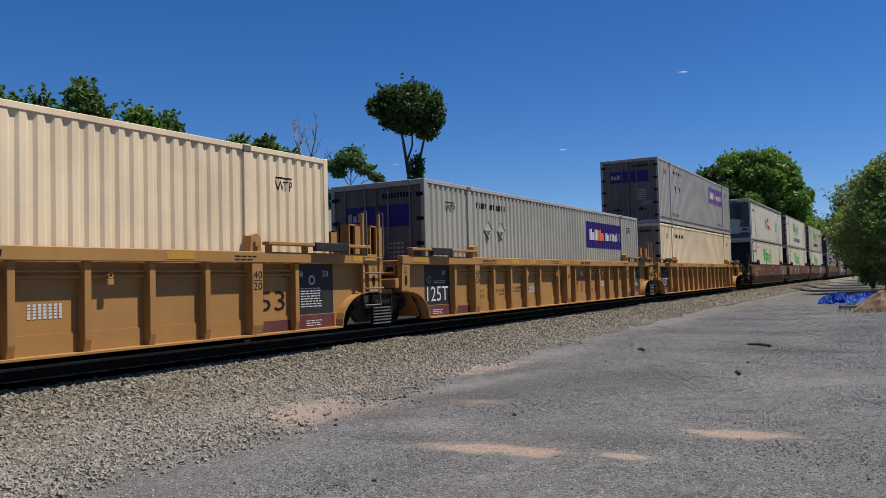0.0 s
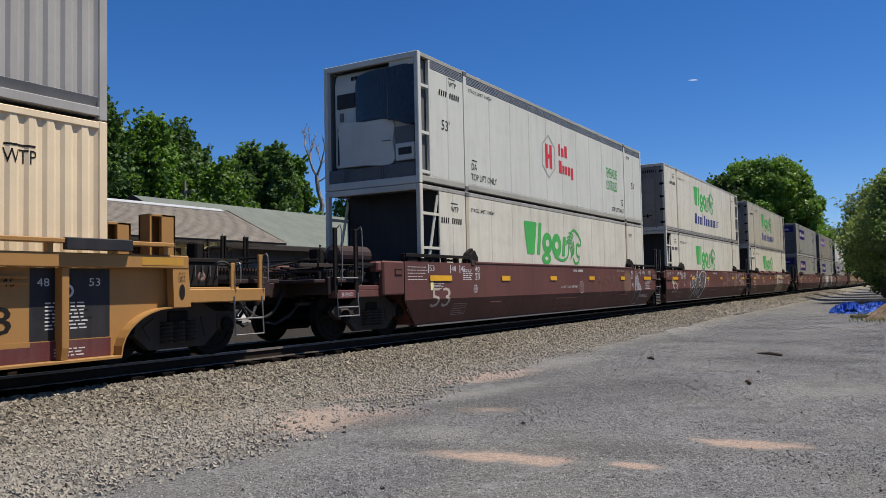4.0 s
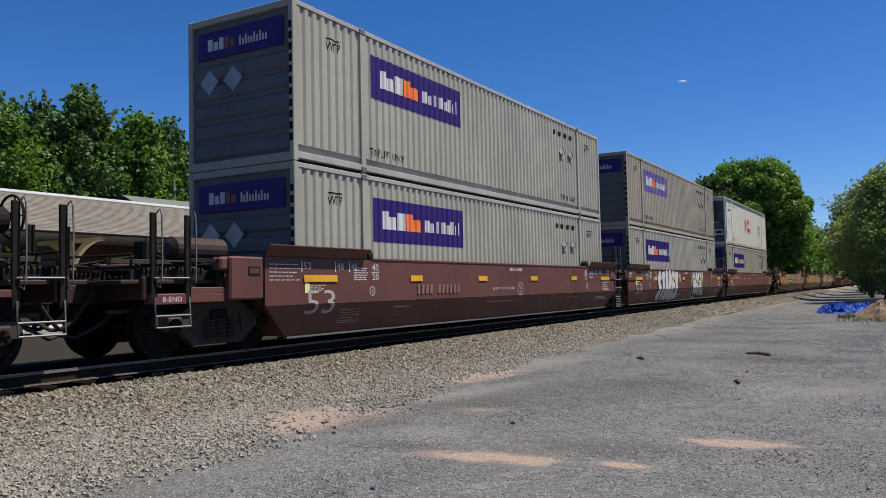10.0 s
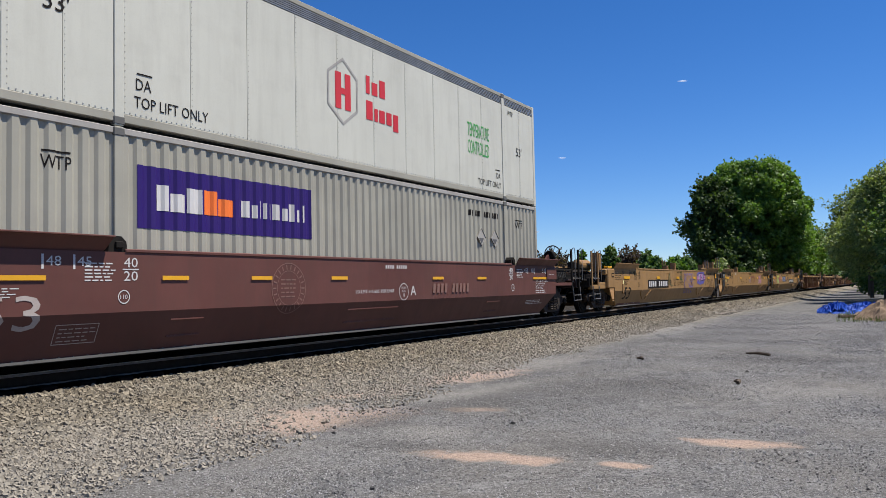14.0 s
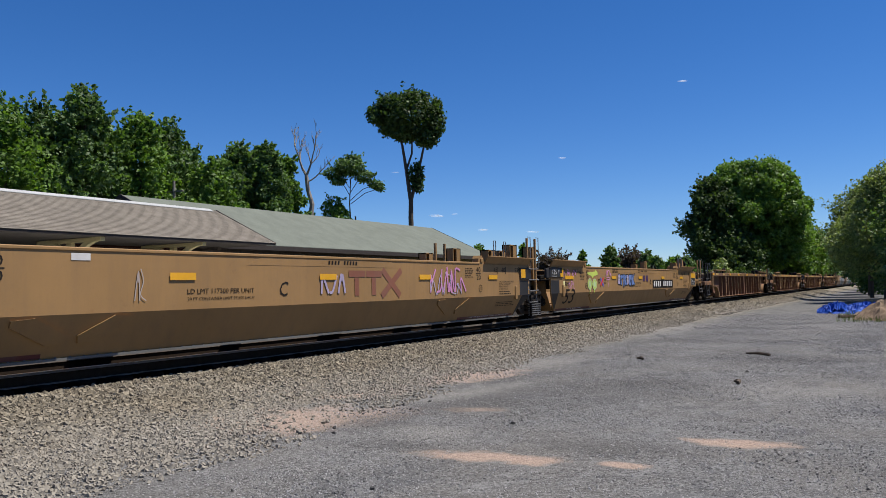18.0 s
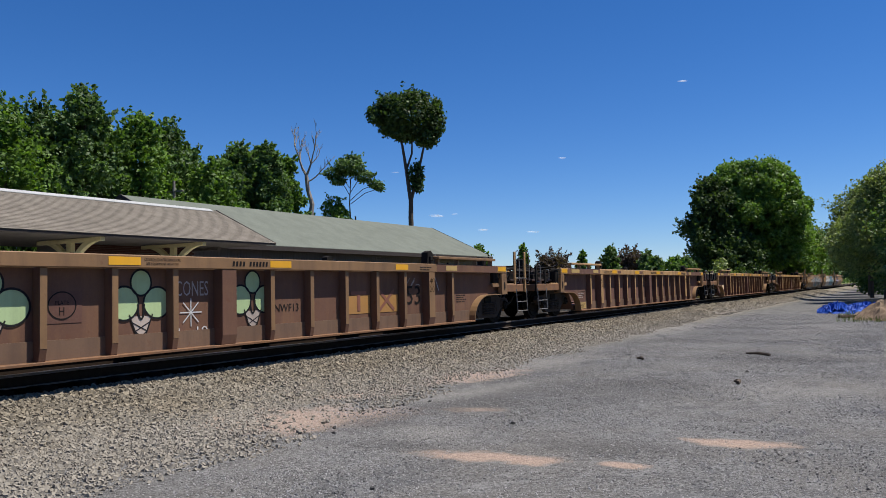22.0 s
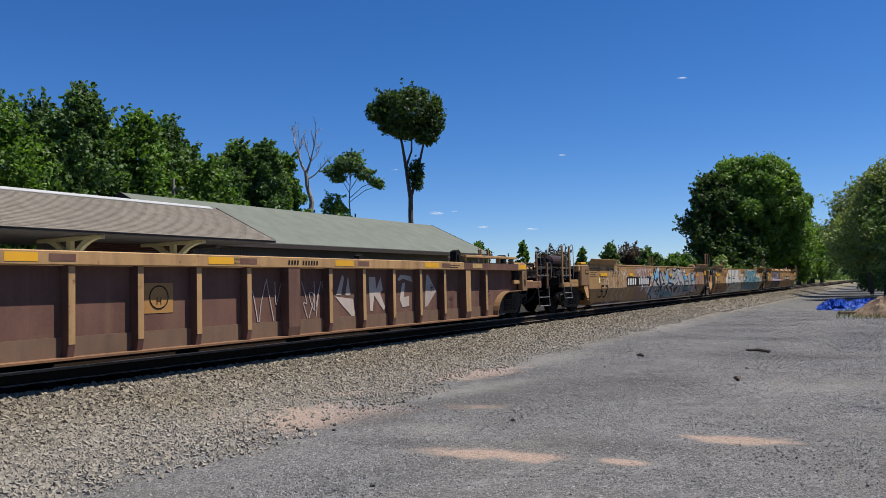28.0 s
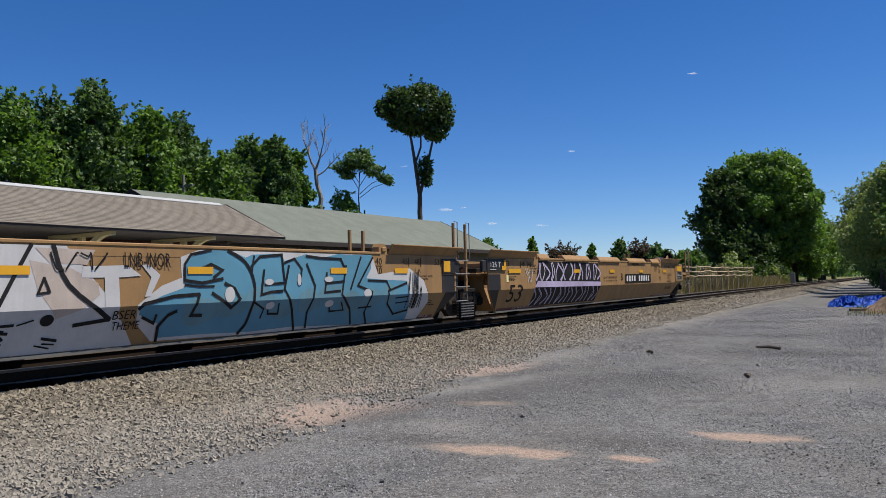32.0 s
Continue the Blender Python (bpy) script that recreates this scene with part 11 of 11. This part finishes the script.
def panel_container(S, level, mat, near, far, label, art):
    c = thing("container", label, "shipping container", pose(TRACK_X, S, RAIL_Z + 0.345 + level * (CH + 0.012)), "containers on the train")
    c["along"] = S
    posts_and_rails(c, mat, "pale_rail" if mat != "white2" else "grey")
    ya = -CL / 2 + (0.8 if near == "nose" else 0.5 if near == "reefer" else 0.13)
    yb = CL / 2 - (0.8 if far == "nose" else 0.13)
    for sx in (1, -1):
        spans = []
        for a, b, n in ((ya, -CAST - 0.075, 2), (-CAST + 0.075, CAST - 0.075, 10), (CAST + 0.075, yb, 2)):
            w = (b - a) / n
            spans += [(a + w * k, a + w * (k + 1)) for k in range(n)]
        bm = B()
        box(bm, sx * (CW - 0.08), sx * (CW - 0.03), ya, yb, 0.16, CH - 0.09)
        wl = part("side_wall", bm, M["pale_rail" if mat != "white2" else mat], c, "insulated side wall")
        for k, (a, b) in enumerate(spans):
            bm = B()
            box(bm, sx * (CW - 0.03), sx * (CW - 0.006), a + 0.003, b - 0.003, 0.172, CH - (0.105 if mat != "white2" else 0.3), 0.003)
            part("panel", bm, M[mat], wl)
        if mat == "white2":
            bm = B()
            for k in range(5):
                z = CH - 0.28 + 0.036 * k
                box(bm, sx * (CW - 0.03), sx * (CW - 0.002), ya, yb, z, z + 0.02)
            part("ribbed_band", bm, M["alu"], wl, "grey ribbed band under the roof")
        bm = B()
        for k in range(int((yb - ya) / 0.09)):
            y = ya + 0.05 + 0.09 * k
            box(bm, sx * (CW - 0.008), sx * (CW - 0.001), y - 0.008, y + 0.008, 0.19, 0.206)
        tagged(part("rivets", bm, M["alu"], wl), kind="stuff")
        if sx > 0:
            bm = B()
            for a, b in spans:
                for k in range(29):
                    z = 0.24 + 0.088 * k
                    if z < CH - (0.13 if mat != "white2" else 0.33):
                        box(bm, CW - 0.008, CW - 0.001, a + 0.022, a + 0.034, z, z + 0.012)
            tagged(part("rivets", bm, M["pale_rail"], wl), kind="stuff")
    for sy, e in ((-1, near), (1, far)):
        if e == "doors":
            door_end(c, sy, "door_pale")
        else:
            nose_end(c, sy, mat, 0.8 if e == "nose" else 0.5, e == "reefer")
    art(c)
    m = Marks(flat(CW - 0.004), 0.004)
    m.text("WTP", -6.75, 2.35, 0.34, 0.13), m.line([(-6.75, 2.55), (-6.45, 2.55)], 0.02), m.bars(-7.2, 2.08, 0.95, 0.13, 10, (4,)), m.text("STACK LIMIT 3 HIGH", -5.8, 2.42, 1.2, 0.09), m.text("WTP", 6.3, 2.35, 0.34, 0.13)
    if mat == "white2":
        m.text("53'", -7.1, 1.3, 0.36, 0.24), m.text("53'", 6.8, 1.3, 0.36, 0.24), m.text("TOP LIFT ONLY", -5.75, 0.3, 1.35, 0.16), m.text("TOP LIFT ONLY", 4.5, 0.3, 1.3, 0.15), m.text("DA", -5.72, 0.55, 0.26, 0.16), m.text("DA", 5.55, 0.55, 0.22, 0.15)
        m.line([(-5.7, 0.78), (-5.45, 0.78)], 0.02), m.line([(5.5, 0.77), (5.76, 0.77)], 0.02)
    m.put("id_lettering", "black_mark", c)
    return c


def cat_logo(c, words):
    """A green mark of plain rounded blocks with curling stripes, navy blocks under it."""
    x = CW - 0.006
    z = 1.5
    m = Marks(flat(x), 0.006)
    m.poly([(-2.66, z), (-2.2, z), (-2.0, z + 0.86), (-2.06, z + 0.9), (-2.8, z + 0.9), (-2.84, z + 0.84)])
    m.put("mark", "green_mark", c, "green tapered block of the painted mark")
    m = Marks(flat(x), 0.006)
    m.poly([(-2.02, z), (-1.81, z), (-1.66, z + 0.9), (-1.86, z + 0.9)])
    m.put("mark", "green_mark", c)
    for a, b, ry, rz in ((-1.28, 0.34, 0.35, 0.31), (-1.36, -0.1, 0.32, 0.17), (-0.6, 0.3, 0.36, 0.35)):
        m = Marks(flat(x), 0.006 + 0.001 * (rz < 0.2))
        m.oval(a, z + b, ry, rz)
        m.put("mark", "green_mark", c, "green rounded block of the painted mark")
        m = Marks(flat(x), 0.010)
        m.oval(a, z + b, ry * 0.36, rz * 0.34)
        m.put("mark", "white", c)
    m = Marks(flat(x), 0.008)
    m.poly([(-0.2, z), (0.0, z), (0.13, z + 0.58), (-0.08, z + 0.58)])
    m.put("mark", "green_mark", c)
    m = Marks(flat(x), 0.007)
    sweep = [(-0.75, -0.02), (-0.2, -0.13), (0.25, 0.0), (0.38, 0.35), (0.45, 0.62), (0.75, 0.82), (1.1, 0.72), (1.36, 0.5), (1.28, 0.36), (1.05, 0.4), (0.98, 0.2), (1.05, 0.02), (1.2, 0.0), (1.12, -0.16), (0.85, -0.2), (0.72, -0.05)]
    m.line(rounded([(a, z + b) for a, b in sweep]), 0.075)
    for k in range(4):
        m.line(rounded([(0.02 + 0.12 * k, z + 0.3 + 0.14 * k), (0.28 + 0.1 * k, z + 0.42 + 0.1 * k), (0.55 + 0.06 * k, z + 0.4 + 0.08 * k)]), 0.05)
        m.line(rounded([(0.45 + 0.09 * k, z + 0.3 + 0.06 * k), (0.55 + 0.08 * k, z + 0.12 + 0.05 * k), (0.5 + 0.08 * k, z - 0.06 + 0.05 * k)]), 0.05)
    m.put("mark", "green_mark", c, "curling green stripes of the painted mark")
    if not words:
        return
    z = 0.6
    for y, w, h in ((-2.8, 0.46, 0.5), (-2.24, 0.4, 0.38), (-1.76, 0.4, 0.38), (-1.26, 0.1, 0.54), (-0.92, 0.34, 0.5), (-0.52, 0.36, 0.36), (-0.1, 0.36, 0.36), (0.34, 0.24, 0.36), (0.62, 0.38, 0.38), (1.06, 0.3, 0.38), (1.42, 0.3, 0.38)):
        m = Marks(flat(x), 0.006)
        m.poly([(y, z), (y + w * 0.85, z), (y + w, z + h), (y + 0.06, z + h)])
        m.put("mark", "navy_mark", c, "navy block of the painted mark")
    for a, b, zz in ((1.8, 2.55, 0.93), (1.85, 2.35, 0.83), (1.8, 2.45, 0.73), (1.78, 2.25, 0.63)):
        m = Marks(flat(x), 0.006)
        m.bar(a, b, zz, zz + 0.03)
        m.put("mark", "navy_mark", c)


def hub_logo(c):
    m = Marks(flat(CW - 0.006), 0.006)
    hx = [(-1.0 + 0.52 * math.sin(1.0472 * k), 1.5 + 0.62 * math.cos(1.0472 * k)) for k in range(7)]
    m.line(hx, 0.05)
    m.put("emblem", "grey_dark", c, "grey hexagon outline")
    m = Marks(flat(CW - 0.006), 0.006)
    m.bar(-1.24, -1.06, 1.15, 1.85), m.bar(-0.94, -0.76, 1.15, 1.85)
    for a, w, h, z in ((-0.25, 0.13, 0.36, 1.62), (-0.05, 0.2, 0.26, 1.62), (0.22, 0.2, 0.36, 1.62), (-0.25, 0.22, 0.38, 1.1), (0.03, 0.12, 0.26, 1.1), (0.2, 0.2, 0.26, 1.1), (0.46, 0.19, 0.26, 1.1), (0.71, 0.19, 0.36, 1.0)):
        m.bar(a, a + w, z, z + h)
    m.bar(-1.06, -0.94, 1.44, 1.56)
    m.put("wordmark", "red_mark", c, "red block of the wordmark", True)
    m = Marks(flat(CW - 0.006), 0.006)
    m.text("TEMPERATURE", 4.0, 1.45, 1.15, 0.34)
    m.text("CONTROLLED", 4.0, 1.02, 1.15, 0.34)
    m.put("lettering", "green_mark", c, "green lettering")


CONTAINERS = [
    corrugated_container(3.42, 0, "cream", "doors", "front", "cream corrugated steel container in a well car"),
    corrugated_container(22.95, 0, "grey", "doors", "front", "light grey corrugated container with purple sign panel", (2.21, 1.59), "purple", -5.0),
    corrugated_container(42.52, 0, "cream", "doors", "front", "cream corrugated container under a grey one"),
    corrugated_container(42.52, 1, "grey_dark", "doors", "front", "mid-grey corrugated container stacked on a cream one", (2.21, 1.59), "purple_faded", -5.0),
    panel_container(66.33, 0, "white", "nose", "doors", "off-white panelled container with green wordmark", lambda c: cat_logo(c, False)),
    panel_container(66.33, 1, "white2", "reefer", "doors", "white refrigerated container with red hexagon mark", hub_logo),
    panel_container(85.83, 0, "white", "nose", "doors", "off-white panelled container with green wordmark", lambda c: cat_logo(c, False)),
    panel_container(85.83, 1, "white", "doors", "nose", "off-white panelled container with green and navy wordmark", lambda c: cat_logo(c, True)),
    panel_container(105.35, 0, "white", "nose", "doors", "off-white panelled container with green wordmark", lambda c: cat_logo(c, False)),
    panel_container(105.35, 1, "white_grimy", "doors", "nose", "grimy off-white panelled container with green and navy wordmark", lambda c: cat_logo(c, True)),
    corrugated_container(129.0, 0, "grey", "front", "doors", "light grey corrugated container with purple sign panel", (-5.7, 1.57)),
    corrugated_container(129.0, 1, "grey", "front", "doors", "light grey corrugated container with purple sign panel", (-5.7, 1.57)),
    corrugated_container(148.42, 0, "grey", "front", "doors", "light grey corrugated container with purple sign panel", (-5.7, 1.57)),
    corrugated_container(148.42, 1, "beige", "front", "doors", "dusty beige corrugated container with faded purple panel", (-5.7, 1.57), "purple_faded"),
    corrugated_container(167.98, 0, "grey", "front", "doors", "light grey corrugated container under a white reefer", (-5.7, 1.53)),
    panel_container(167.98, 1, "white2", "reefer", "doors", "white refrigerated container with red hexagon mark", hub_logo),
]


# ---- what moves ----
def travel(t):
    """Metres that the train has gone by t seconds: about 11 m/s, gaining speed towards the end."""
    return 10.95 * t + 0.0085 * t * t + 0.00095 * max(0.0, t - 21) ** 3


def motions():
    for ob in CARS + CONTAINERS:
        z = ob.matrix_basis.translation.z
        walk(ob, [(t, pose(TRACK_X, ob["along"] - travel(t), z)) for t in range(0, 33)])
    for s, sets in WHEELSETS.items():
        rows = []
        for k in range(961):
            t = k / 30
            rows.append((t, Matrix.Translation((0, s * SPREAD, WHEEL_R)) @ Matrix.Rotation((travel(t) / WHEEL_R) % (2 * math.pi), 4, "X")))
        walk(sets[0], rows)
        keys = sets[0].animation_data
        for w in sets[1:]:
            w.rotation_mode = "QUATERNION"
            w.animation_data_create()
            w.animation_data.action = keys.action
            w.animation_data.action_slot = keys.action_slot


motions()
